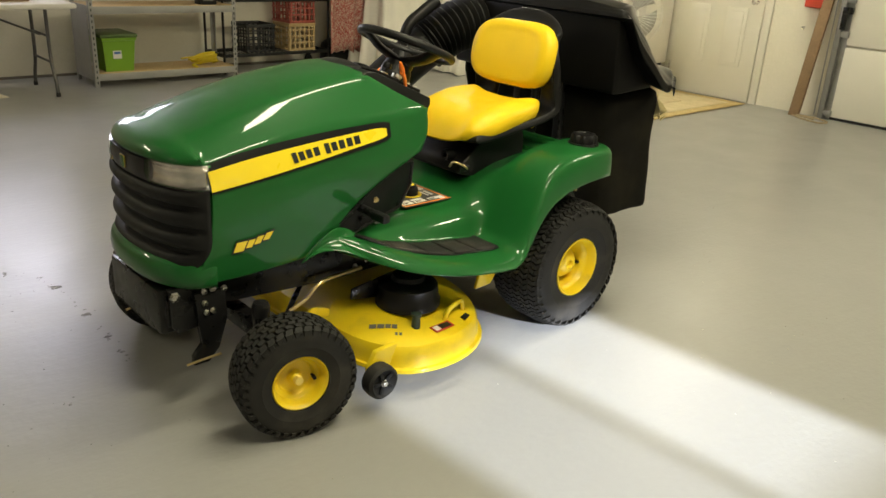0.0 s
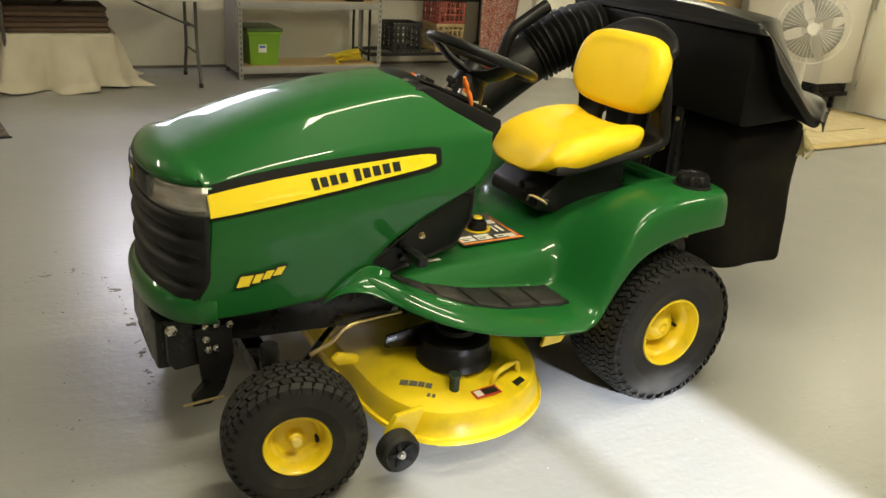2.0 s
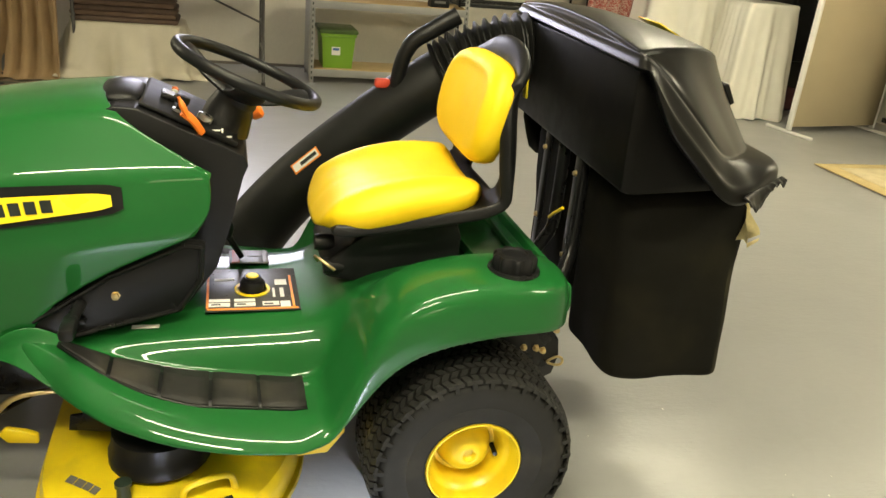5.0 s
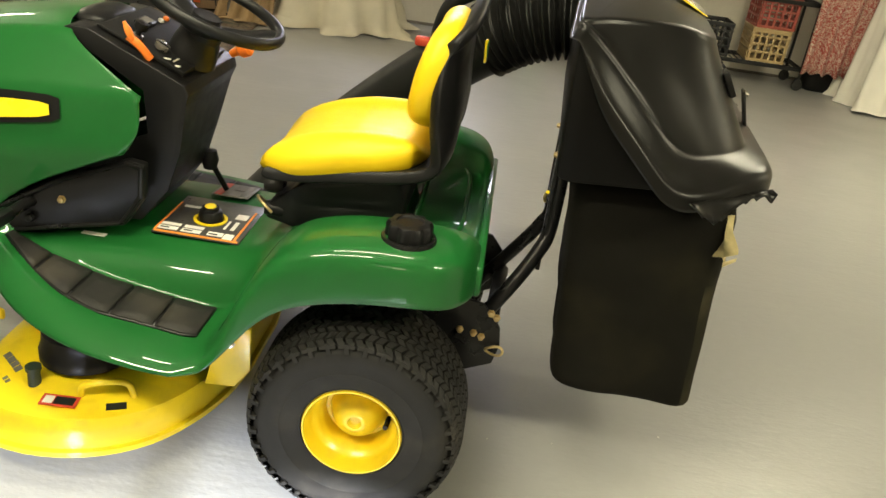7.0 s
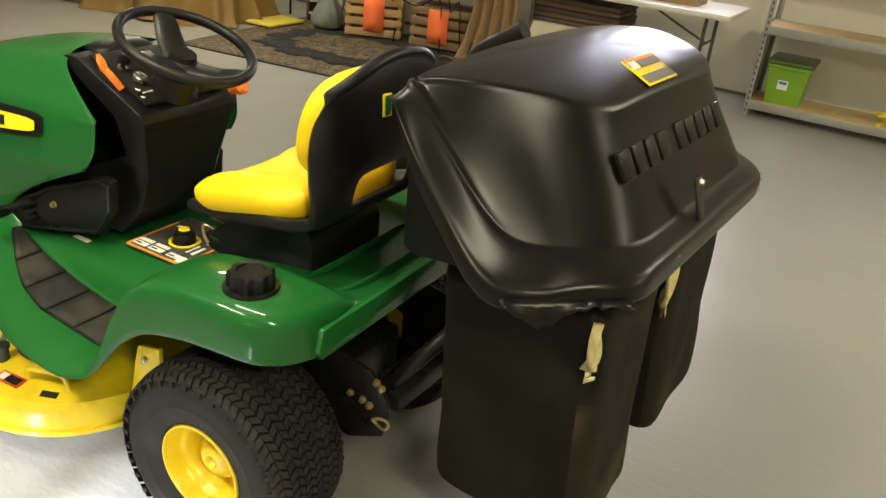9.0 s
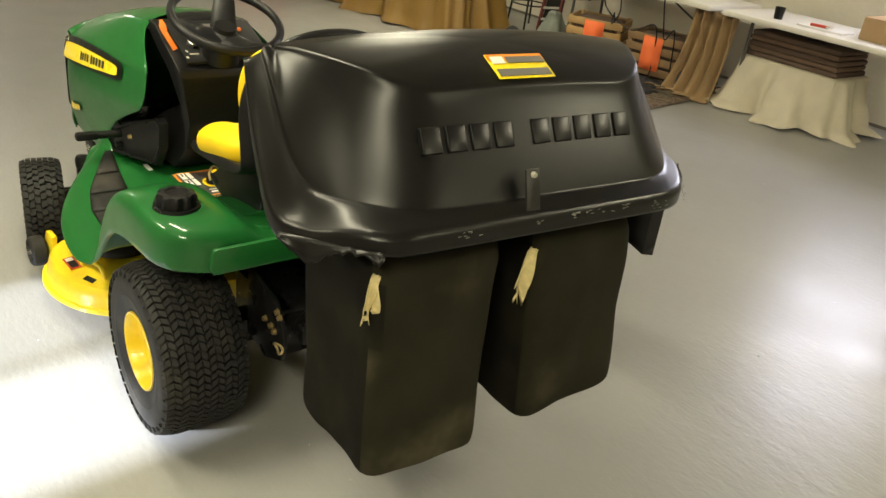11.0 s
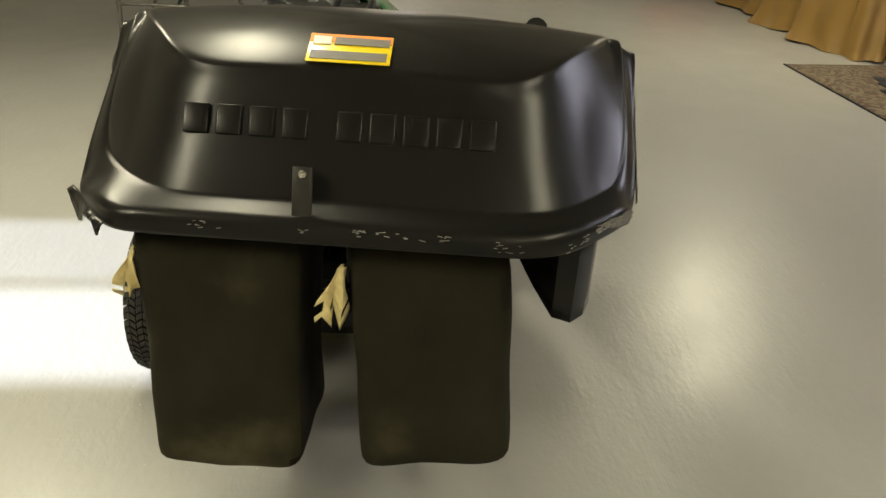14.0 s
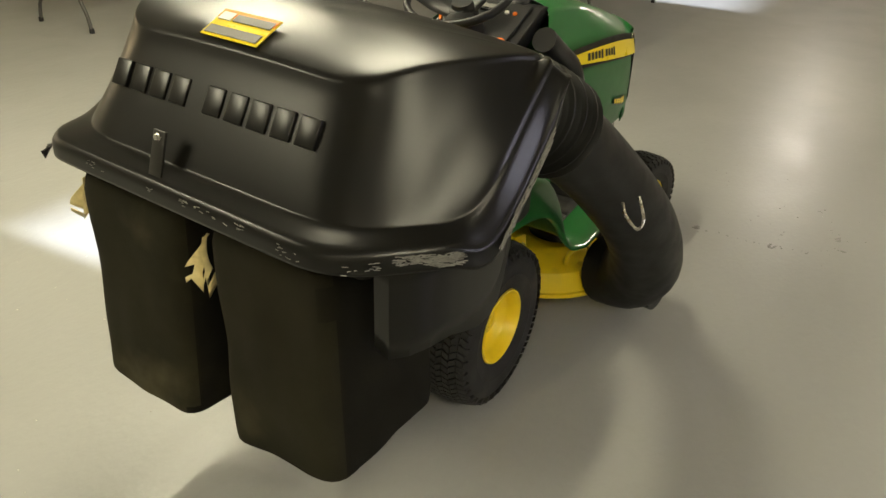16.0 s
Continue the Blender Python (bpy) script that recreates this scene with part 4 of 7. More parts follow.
deck = part("mower_deck", loft([deck_ring(0.93, 0.112), deck_ring(1.0, 0.108, 0.010), deck_ring(1.0, 0.096, 0.012), deck_ring(1.0, 0.098, 0.002), deck_ring(1.0, 0.112, -0.004), deck_ring(0.99, 0.140, -0.004), deck_ring(0.985, 0.163, -0.006), deck_ring(0.972, 0.177, -0.008), deck_ring(0.93, 0.185, -0.010), deck_ring(0.86, 0.192), deck_ring(0.74, 0.212), deck_ring(0.66, 0.222), deck_ring(0.3, 0.226)]), YELLOW, mower, "rounded yellow steel mowing deck")
for side in (1, -1):
    part("spindle_cover", lathe([(0.112, 0.0), (0.112, 0.022), (0.106, 0.030), (0.102, 0.072), (0.090, 0.084), (0.060, 0.090), (0.055, 0.104), (0.0, 0.106)], (0.705, 0.325 * side, 0.224), "z", 26), BLACK, deck, "black spindle cover")
    part("wash_port", lathe([(0.017, 0.0), (0.015, 0.012), (0.014, 0.050), (0.018, 0.052), (0.018, 0.062), (0.010, 0.062)], (0.772, 0.452 * side, 0.186), "z", 14), material("dark_green_plastic", (0.02, 0.035, 0.025), 0.5) if side == 1 else BLACK, deck)
    part("deck_handle", tube([(0.655, 0.462 * side, 0.186), (0.645, 0.467 * side, 0.226), (0.61, 0.462 * side, 0.240), (0.555, 0.435 * side, 0.230), (0.540, 0.428 * side, 0.186)], 0.008, 10, 5), YELLOW, deck, "small looped yellow handle")
    gw = part("gauge_wheel", lathe([(0.016, 0.012 * side), (0.036, 0.016 * side), (0.046, 0.026 * side), (0.055, 0.018 * side), (0.057, 0.0), (0.055, -0.022 * side), (0.046, -0.028 * side), (0.016, -0.02 * side)], (0.984, 0.540 * side, 0.112), "y", 32), RUBBER, deck, "small black gauge wheel")
    bm = bmesh.new()
    for k in range(5):
        a = 2 * math.pi * k / 5
        box(bm, 0.984 + 0.024 * math.cos(a), 0.557 * side, 0.112 + 0.024 * math.sin(a), 0.032, 0.008, 0.012, 0.002, Euler((0, -a, 0)).to_matrix())
    part("wheel_spokes", bm, BLACK, gw)
    part("wheel_bolt", bolt(bmesh.new(), 0.984, 0.560 * side, 0.112, "y", 0.009, 0.010 * side), CHROME, gw)
    part("wheel_bracket", prism([(0.89, 0.20), (0.975, 0.192), (1.005, 0.14), (1.00, 0.085), (0.965, 0.085), (0.92, 0.125)], 0.486 * side, 0.506 * side, "y", 0.004), YELLOW, deck)
    part("hanger", prism([(0.285, 0.26), (0.325, 0.205), (0.40, 0.20), (0.375, 0.30), (0.362, 0.36), (0.285, 0.38)], 0.335 * side, 0.35 * side, "y", 0.004), YELLOW, deck)
    part("hanger_bolt", bolt(bmesh.new(), 0.335, 0.35 * side, 0.33, "y", 0.009, 0.010 * side), CHROME, deck)
    part("hanger_arm", prism([(0.975, 0.215), (1.040, 0.222), (1.058, 0.245), (1.040, 0.262), (1.00, 0.250), (0.975, 0.240)], 0.235 * side, 0.25 * side, "y", 0.004), YELLOW, deck)
lab = part("warning_label", boxes((0, 0, 0, 0.085, 0.036, 0.002), bevel=0), RED_LABEL, deck, "red warning label with printed bars")
lab.matrix_world = Matrix.Translation((0.690, 0.492, 0.193)) @ pose(0, 0, 0, -6, 0, 4)
part("printed_bars", boxes((0.025, 0, 0.0013, 0.022, 0.024, 0.001), bevel=0), WHITE_LABEL, lab)
part("printed_field", boxes((-0.012, 0, 0.0013, 0.046, 0.024, 0.001), bevel=0), INK, lab)
shell = bmesh.new()
shell.from_mesh(deck.data)
deck_skin = BVHTree.FromBMesh(shell)


def on_deck(name, x, y, turn, sx, sy, mat):
    """A thin printed patch laid on the deck's skin."""
    place, normal = deck_skin.ray_cast(Vector((x, y, 0.5)), Vector((0, 0, -1)))[:2]
    if normal.z < 0:
        normal.negate()
    ob = part(name, boxes((0, 0, 0.0012, sx, sy, 0.0012), bevel=0), mat, deck)
    ob.matrix_world = Matrix.Translation(place) @ Vector((0, 0, 1)).rotation_difference(normal).to_matrix().to_4x4() @ pose(0, 0, 0, 0, 0, turn)


for mx, my, ms in ((0.888, 0.370, 0.024), (0.868, 0.388, 0.024), (0.850, 0.403, 0.018), (0.834, 0.417, 0.018)):
    on_deck("printed_mark", mx, my, -41, ms, 0.018, GREY_LABEL)
for mx, my in ((0.849, 0.446), (0.838, 0.455)):
    on_deck("printed_mark", mx, my, -41, 0.009, 0.012, GREY_LABEL)
on_deck("printed_mark", 0.565, 0.470, 25, 0.045, 0.020, INK)

# hitch
hitch = part("hitch_plate", prism([(-0.215, 0.30), (-0.23, 0.30), (-0.23, 0.40), (-0.215, 0.40)], -0.200, 0.200, "y", 0.003), STEEL, mower, "black steel rear hitch plate")
for side in (1, -1):
    part("hitch_side", prism([(-0.08, 0.28), (-0.20, 0.262), (-0.292, 0.305), (-0.305, 0.36), (-0.298, 0.41), (-0.25, 0.47), (-0.08, 0.50)], 0.200 * side, 0.213 * side, "y", 0.004), STEEL, mower)
for bx, bz in ((-0.20, 0.392), (-0.235, 0.388), (-0.255, 0.380), (-0.27, 0.45), (-0.285, 0.44)):
    part("bolt", bolt(bmesh.new(), bx, 0.213, bz, "y", 0.0075, 0.010), BRASS, hitch)
bm = bmesh.new()
ring = [(-0.292 + 0.022 * math.cos(a), 0.222 + 0.004 * math.sin(2 * a), 0.350 + 0.012 * math.sin(a)) for a in (2 * math.pi * k / 16 for k in range(17))]
part("hitch_pin_ring", pipe(bm, ring, 0.0035, 8, 1), BRASS, hitch, "plated pull ring")

# ---- rear grass bagger ----
bagger = thing("grass_bagger", -0.6, -0.11, 0, "black twin-bag grass collector hung behind the mower", "grass bagger")
bagger.matrix_world = Matrix.Translation((-0.588, -0.115, 0)) @ pose(0, 0, 0, 0, 0, -3.0) @ Matrix.Translation((0.6, 0.11, 0))
MID = -0.187


def plan_ring(front, kink, rear, zf, left=0.0, cut=0.06, soft=0.05):
    """A six-sided outline with eased corners: front, kink and rear give (x, half width); left bends the kink of that side outwards."""
    (xf, hf), (xs, hs), (xr, hr) = front, kink, rear
    corners = [(xf, hf, 0.025), (xs, hs + left, soft), (xr, hr + left * 1.7, cut - left), (xr, -hr, cut), (xs, -hs, soft), (xf, -hf, 0.025)]
    eased = []
    for i, (x, y, r) in enumerate(corners):
        v = Vector((x, y))
        p, q = Vector(corners[i - 1][:2]), Vector(corners[(i + 1) % 6][:2])
        a, b = v + (p - v).normalized() * r, v + (q - v).normalized() * r
        eased.append([a * (1 - t) ** 2 + v * 2 * t * (1 - t) + b * t * t for t in (k / 4 for k in range(5))])
    pts = []
    for i, arc in enumerate(eased):
        nxt = eased[(i + 1) % 6][0]
        n = (3, 3, 6, 3, 3, 6)[i]
        pts += arc + [arc[-1].lerp(nxt, k / n) for k in range(1, n)]
    return [(p.x, MID + p.y, zf(p.x, p.y)) for p in pts]


def low_edge(x):
    return table_of([(-1.0, 0.935), (-0.70, 0.942), (-0.645, 0.946), (-0.612, 0.968), (-0.425, 1.150), (-0.40, 1.164), (0.0, 1.168)], x)[0]


def top_z(x, y):
    return table_of([(-0.80, 1.10), (-0.70, 1.152), (-0.65, 1.182), (-0.60, 1.199), (-0.52, 1.213), (-0.45, 1.218), (-0.38, 1.210)], x)[0] - 0.030 * (abs(y) / 0.5) ** 2.4


def edge_z(d, ds=None):
    """Height of a rim line: d below the rim at the rear, ds along the slanting sides."""
    ds = d if ds is None else ds

    def fn(x, y):
        k = min(1.0, max(0.0, (x + 0.69) / 0.07))
        sag = 0.030 * math.exp(-((x + 0.70) / 0.055) ** 2) if y > 0.30 and d < -0.01 else 0.0
        front = min(1.0, max(0.0, (x + 0.45) / 0.05))
        return low_edge(x) + lerp(lerp(d, ds, k * k * (3 - 2 * k)), max(d, -0.014), front) - sag
    return fn


def mid_z(k):
    def fn(x, y):
        t = top_z(max(x, -0.69), y) - 0.012
        return max(lerp(t, low_edge(x), k), low_edge(x) + 0.014)
    return fn


lid_rings = [plan_ring((-0.46, 0.12), (-0.50, 0.11), (-0.56, 0.09), top_z, 0, 0.02, 0.005), plan_ring((-0.42, 0.37), (-0.48, 0.35), (-0.64, 0.25), top_z, 0, 0.06, 0.03), plan_ring((-0.394, 0.485), (-0.475, 0.458), (-0.674, 0.320), top_z, 0, 0.09, 0.07), plan_ring((-0.390, 0.497), (-0.478, 0.468), (-0.682, 0.328), top_z, 0, 0.09, 0.07),
             plan_ring((-0.388, 0.502), (-0.480, 0.472), (-0.688, 0.332), lambda x, y: top_z(x, y) - 0.003, 0, 0.09, 0.07), plan_ring((-0.387, 0.505), (-0.482, 0.475), (-0.692, 0.335), lambda x, y: top_z(x, y) - 0.011, 0, 0.09, 0.07), plan_ring((-0.386, 0.509), (-0.490, 0.481), (-0.700, 0.339), mid_z(0.10), 0, 0.09, 0.07), plan_ring((-0.385, 0.517), (-0.565, 0.506), (-0.752, 0.353), mid_z(0.55), 0, 0.09, 0.08),
             plan_ring((-0.384, 0.524), (-0.622, 0.534), (-0.796, 0.368), edge_z(0.014, 0.018), 0, 0.09, 0.08), plan_ring((-0.383, 0.527), (-0.628, 0.538), (-0.802, 0.370), edge_z(0.003, 0.004), 0, 0.09, 0.08), plan_ring((-0.382, 0.532), (-0.632, 0.546), (-0.808, 0.373), edge_z(-0.001, -0.004), 0.004, 0.09, 0.08),
             plan_ring((-0.376, 0.552), (-0.650, 0.564), (-0.848, 0.388), edge_z(-0.014, -0.050), 0.022, 0.09, 0.09), plan_ring((-0.373, 0.559), (-0.655, 0.570), (-0.855, 0.392), edge_z(-0.022, -0.058), 0.026, 0.09, 0.09), plan_ring((-0.372, 0.560), (-0.657, 0.571), (-0.857, 0.393), edge_z(-0.032, -0.066), 0.028, 0.09, 0.09),
             plan_ring((-0.372, 0.560), (-0.657, 0.571), (-0.857, 0.393), edge_z(-0.060, -0.098), 0.030, 0.09, 0.09), plan_ring((-0.378, 0.550), (-0.648, 0.561), (-0.846, 0.386), edge_z(-0.062, -0.100), 0.028, 0.09, 0.09)]
LID_TURN = Matrix.Translation((-0.6, MID, 0)) @ pose(0, 0, 0, 0, 0, -1.6) @ Matrix.Translation((0.6, -MID, 0))
bm = loft(lid_rings)
crease = bm.edges.layers.float.new("crease_edge")
bm.verts.ensure_lookup_table()
wide = len(lid_rings[0])
for r, hard in ((4, 0.55), (5, 0.55), (9, 0.85), (10, 0.6), (11, 0.8), (13, 0.7), (14, 0.9)):
    for k in range(wide):
        bm.edges.get((bm.verts[r * wide + k], bm.verts[r * wide + (k + 1) % wide]))[crease] = hard
lid = part("lid", bm, LID, bagger, "black moulded plastic lid with raised lettering", sub=2)
lid.matrix_basis = LID_TURN
# cracked lip hanging from the worn rear corner of the rim
rnd = random.Random(31)
bm = bmesh.new()
vs = []
for i in range(25):
    u = i / 24
    px, py = lerp(-0.668, -0.850, u), MID + lerp(0.590, 0.448, u)
    z0 = low_edge(px) - 0.046 - 0.020 * (1 - u)
    deep = 0.042 * math.exp(-((u - 0.30) / 0.20) ** 2) + 0.016 * math.exp(-((u - 0.94) / 0.05) ** 2) + 0.006 + rnd.uniform(-0.005, 0.006)
    vs.append([bm.verts.new((px - 0.004 * k, py + 0.003 * k, z0 - deep * k / 3)) for k in range(4)])
for a, b in zip(vs, vs[1:]):
    for k in range(3):
        bm.faces.new((a[k], b[k], b[k + 1], a[k + 1]))
part("cracked_lip", bm, LID, lid, "torn ragged rim edge", thick=0.004)

WALL_TILT = math.atan2(0.805 - 0.688, 1.150 - 0.944)


def on_wall(y, z, out):
    x = lerp(-0.694, -0.800, (1.140 - z) / (1.140 - 0.955)) - out
    return x, y, z


turn = Euler((0, WALL_TILT, 0)).to_matrix()
y = 0.134
for k in range(9):
    if k == 4:
        y -= 0.040
    w = 0.0535
    bm = bmesh.new()
    box(bm, *on_wall(y - w / 2, 1.064, -0.0056), 0.014, w * 0.90, 0.056, 0.003, turn, 3)
    part("raised_block", bm, LID, lid)
    y -= w + 0.0085
bm = bmesh.new()
box(bm, -0.826, -0.108, 0.962, 0.006, 0.037, 0.105, 0.002, Euler((0, radians(17), 0)).to_matrix())
latch = part("lid_latch", bm, material("worn_strap_steel", (0.030, 0.029, 0.027), 0.38, metal=0.5, vary=0.2, scale=30), lid, "worn metal lid strap")
bm = bmesh.new()
bolt(bm, -0.817, -0.108, 1.002, "x", 0.006, -0.008)
part("latch_screw", bm, CHROME, latch)
hold = Matrix.Translation((-0.644, -0.168, 1.187)) @ pose(0, 0, 0, 0, -25.5, 0)
label = part("warning_label", boxes((0, 0, 0, 0.078, 0.158, 0.003), bevel=0.001), DECAL, lid, "orange and yellow warning label")
label.matrix_basis = hold
part("label_band", boxes((0.026, 0, 0.002, 0.022, 0.156, 0.002), bevel=0), ORANGE_LABEL, label)
part("printed_field", boxes((0.018, -0.022, 0.003, 0.020, 0.104, 0.002), bevel=0), GREY_LABEL, label)
part("printed_field", boxes((-0.022, 0, 0.0025, 0.022, 0.144, 0.002), bevel=0), GREY_LABEL, label)
part("printed_sign", boxes((0.018, 0.054, 0.003, 0.022, 0.034, 0.002), bevel=0), WHITE_LABEL, label)
# scuffed rim: clusters along the rear edge, the corner and the slanting side
random.seed(4)
RIM = [((-0.8585, MID + 0.30), (-0.8585, MID - 0.34)), ((-0.8400, MID - 0.4115), (-0.690, MID - 0.5455)), ((-0.610, MID - 0.5715), (-0.440, MID - 0.5645))]
bm = bmesh.new()
for seg, u0, u1, d0, d1, cnt, long in ((0, 0.02, 0.12, 0.024, 0.040, 7, 0.010), (0, 0.33, 0.40, 0.024, 0.036, 6, 0.010), (0, 0.50, 0.78, 0.022, 0.036, 24, 0.012), (0, 0.90, 0.99, 0.024, 0.050, 12, 0.010),
                                       (1, 0.0, 0.30, 0.028, 0.050, 12, 0.012), (1, 0.45, 1.0, 0.024, 0.040, 130, 0.020), (1, 0.70, 1.0, 0.030, 0.050, 60, 0.024), (2, 0.0, 0.30, 0.060, 0.080, 70, 0.020), (2, 0.20, 1.0, 0.062, 0.088, 150, 0.022)):
    (ax, ay), (bx, by) = RIM[seg]
    aim = math.atan2(by - ay, bx - ax)
    for k in range(cnt):
        u = random.uniform(u0, u1)
        px, py = lerp(ax, bx, u), lerp(ay, by, u)
        pitch = -math.atan2(low_edge(px + 0.01) - low_edge(px - 0.01), 0.02) if seg == 2 else 0.0
        box(bm, px, py, low_edge(px) - random.uniform(d0, d1), random.uniform(0.3, 1.0) * long, 0.0014, random.uniform(0.0005, 0.0015), 0, Euler((0, 0, aim)).to_matrix() @ Euler((0, pitch + random.uniform(-0.25, 0.25), 0)).to_matrix())
tagged(part("scuffing", bm, material("scuffed_plastic", (0.19, 0.185, 0.17), 0.7, vary=0.4, scale=90), lid), "pale scuff marks along the rim", kind="stuff")

TUB = material("dull_black_plastic", (0.0040, 0.0038, 0.0035), 0.50, vary=0.15, gloss_vary=0.06, spec=0.13)
part("tray", boxes((-0.70, MID, 0.868, 0.20, 0.82, 0.05), bevel=0.02), TUB, bagger)
part("tub", prism([(-0.384, 0.850), (-0.378, 1.146), (-0.42, 1.146), (-0.60, 0.950), (-0.64, 0.895), (-0.64, 0.86), (-0.415, 0.842)], MID - 0.500, MID + 0.500, "y", 0.012), TUB, bagger, "black plastic collector tub")


SKIRT = [(-0.660, -0.526, 0.765), (-0.716, -0.553, 0.735), (-0.770, -0.590, 0.697), (-0.776, -0.628, 0.690), (-0.752, -0.656, 0.696), (-0.710, -0.672, 0.699), (-0.650, -0.677, 0.694), (-0.600, -0.678, 0.676), (-0.553, -0.678, 0.662), (-0.510, -0.678, 0.666), (-0.480, -0.678, 0.690), (-0.462, -0.678, 0.740), (-0.445, -0.678, 0.800)]
bm = bmesh.new()
vs = []
for x, y, low in SKIRT:
    vs.append([bm.verts.new((x, y, z)) for z in (lerp(low, low_edge(x) - 0.055, k / 5) for k in range(6))])
for a, b in zip(vs, vs[1:]):
    for k in range(5):
        bm.faces.new((a[k], b[k], b[k + 1], a[k + 1]))
part("side_skirt", bm, LID, bagger, "black curved side deflector panel", thick=0.006)


def bag(top, low, dx, hem, tilt, seed, label):
    noise_off = Vector((seed * 3.1, seed * 1.7, 0))
    rings = []
    levels = [(0.270, 0.70), (0.268, 0.940), (0.276, 0.985), (0.290, 1.005), (0.36, 1.0), (0.44, 0.995), (0.53, 0.985), (0.62, 0.985), (0.71, 0.99), (0.79, 1.0), (0.855, 1.0)]
    for z, k in levels:
        ring = []
        up = (z - 0.3) / 0.55
        y0, y1 = lerp(low[0], top[0], up), lerp(low[1], top[1], up)
        ym, hy = (y0 + y1) / 2, (y1 - y0) / 2
        xm, hx = lerp(-0.634, -0.603, up) + dx, lerp(0.176, 0.186, up)
        for i in range(40):
            a = 2 * math.pi * (i + 0.5) / 40
            c, s = math.cos(a), math.sin(a)
            n = (abs(c) ** 12 + abs(s) ** 12) ** (1 / 12)
            p = Vector((xm + hx * k * c / n, ym + hy * k * s / n, z))
            f = noise.noise(p * 7 + noise_off) * 0.012 + noise.noise(p * 19 + noise_off) * 0.005 + abs(noise.noise(Vector((p.x * 9, p.y * 9, p.z * 2.2)) + noise_off)) * 0.012 - 0.004
            d = Vector((c, s, 0))
            ring.append(p + d * f + Vector((0, 0, noise.noise(p * 5 + noise_off) * (0.007 if z < 0.4 else 0) + (1 - min(up, 1.0)) * (hem + tilt * (y1 - p.y)))))
        rings.append(ring)
    bm = loft(rings)
    bm.normal_update()
    # rear faces take the dusty cloth, all others the copy darkened for shade
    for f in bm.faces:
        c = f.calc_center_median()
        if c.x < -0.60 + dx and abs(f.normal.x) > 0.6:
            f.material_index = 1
    b = part("collector_bag", bm, [SHADED_SIDE_CLOTH, CLOTH_BAG], bagger, label, sub=1)
    return b


def tear(b, x, y, z, tall, wide, seed, aim):
    """A frayed pale flap hanging from the split corner of the cloth."""
    rnd = random.Random(seed)
    bm = bmesh.new()
    d = Vector((math.cos(aim), math.sin(aim), 0))
    n, m = 10, 5
    cut_at = [rnd.uniform(0.62, 1.0) for _ in range(m + 1)]
    curl = [rnd.uniform(-0.012, 0.016) for _ in range(m + 1)]
    vs = []
    for i in range(n + 1):
        u = i / n
        grow = wide * (0.10 + 0.90 * min(1.0, u * 1.5) ** 0.8)
        vs.append([bm.verts.new(Vector((x, y, z)) + d * (grow * j / m) + Vector((-0.010 * math.sin(3 * u + j) + curl[j] * u, 0.004 * math.sin(5 * u + 2 * j), -tall * u * cut_at[j] - 0.25 * wide * (j / m) * u))) for j in range(m + 1)])
    for i in range(n):
        for j in range(m):
            if i > n * 0.6 and rnd.random() < 0.22:
                continue
            bm.faces.new((vs[i][j], vs[i][j + 1], vs[i + 1][j + 1], vs[i + 1][j]))
    bmesh.ops.delete(bm, geom=[v for v in bm.verts if not v.link_faces], context="VERTS")
    flap = part("frayed_tear", bm, STRAW, b, "torn flap showing pale frayed backing", thick=0.002)
    return flap


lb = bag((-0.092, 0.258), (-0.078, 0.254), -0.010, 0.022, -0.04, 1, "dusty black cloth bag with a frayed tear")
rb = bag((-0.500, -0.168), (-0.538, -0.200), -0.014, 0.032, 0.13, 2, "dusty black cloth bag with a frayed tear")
tear(lb, -0.778, 0.240, 0.810, 0.120, 0.046, 3, 2.0)
tear(rb, -0.790, -0.176, 0.800, 0.150, 0.060, 8, 1.75)
for yy in (0.15, -0.15):
    part("support_tube", tube([(-0.235, yy, 0.325), (-0.275, yy * 0.97, 0.385), (-0.330, yy * 0.85 - 0.01, 0.465), (-0.385, yy * 0.66 - 0.04, 0.550), (-0.408, yy * 0.54 - 0.06, 0.620), (-0.410, yy * 0.5 - 0.07, 0.88)], 0.019, 12, 5), STEEL, bagger, "bent black support tube")
for yy in (-0.245, 0.018):
    bar = part("hanger_bar", boxes((-0.395, yy, 0.70, 0.012, 0.034, 0.42), bevel=0.003), STEEL, bagger, "black steel hanger bar with plated bolts")
    for bz in (0.806, 0.590 if yy < 0 else 0.565):
        part("bolt", bolt(bmesh.new(), -0.389, yy, bz, "x", 0.007, 0.008), BRASS, bar)
part("latch_pin", tube([(-0.385, -0.122, 0.625), (-0.380, -0.075, 0.655), (-0.385, -0.027, 0.688)], 0.005, 8, 3), DECAL, bagger, "thin yellow latch pin")
part("tow_bar", boxes((-0.30, 0, 0.36, 0.04, 0.34, 0.05), bevel=0.006), STEEL, bagger)

# chute from the deck to the lid
CHUTE = material("weathered_black_plastic", (0.0075, 0.0075, 0.007), 0.50, vary=0.2, gloss_vary=0.1, dirt=(0.03, 0.028, 0.022), dirt_amount=0.2, dirt_scale=9, spec=0.28, bump=0.1, bump_scale=300)
CH = [(0.64, -0.48, 0.17), (0.60, -0.575, 0.20), (0.52, -0.645, 0.30), (0.40, -0.670, 0.45), (0.26, -0.665, 0.60), (0.09, -0.635, 0.76), (-0.07, -0.605, 0.89), (-0.16, -0.59, 0.95)]
chute = part("chute", tube(CH, lambda t: lerp(0.125, 0.098, min(t * 1.4, 1)), 24, 6), CHUTE, bagger, "black moulded discharge chute")
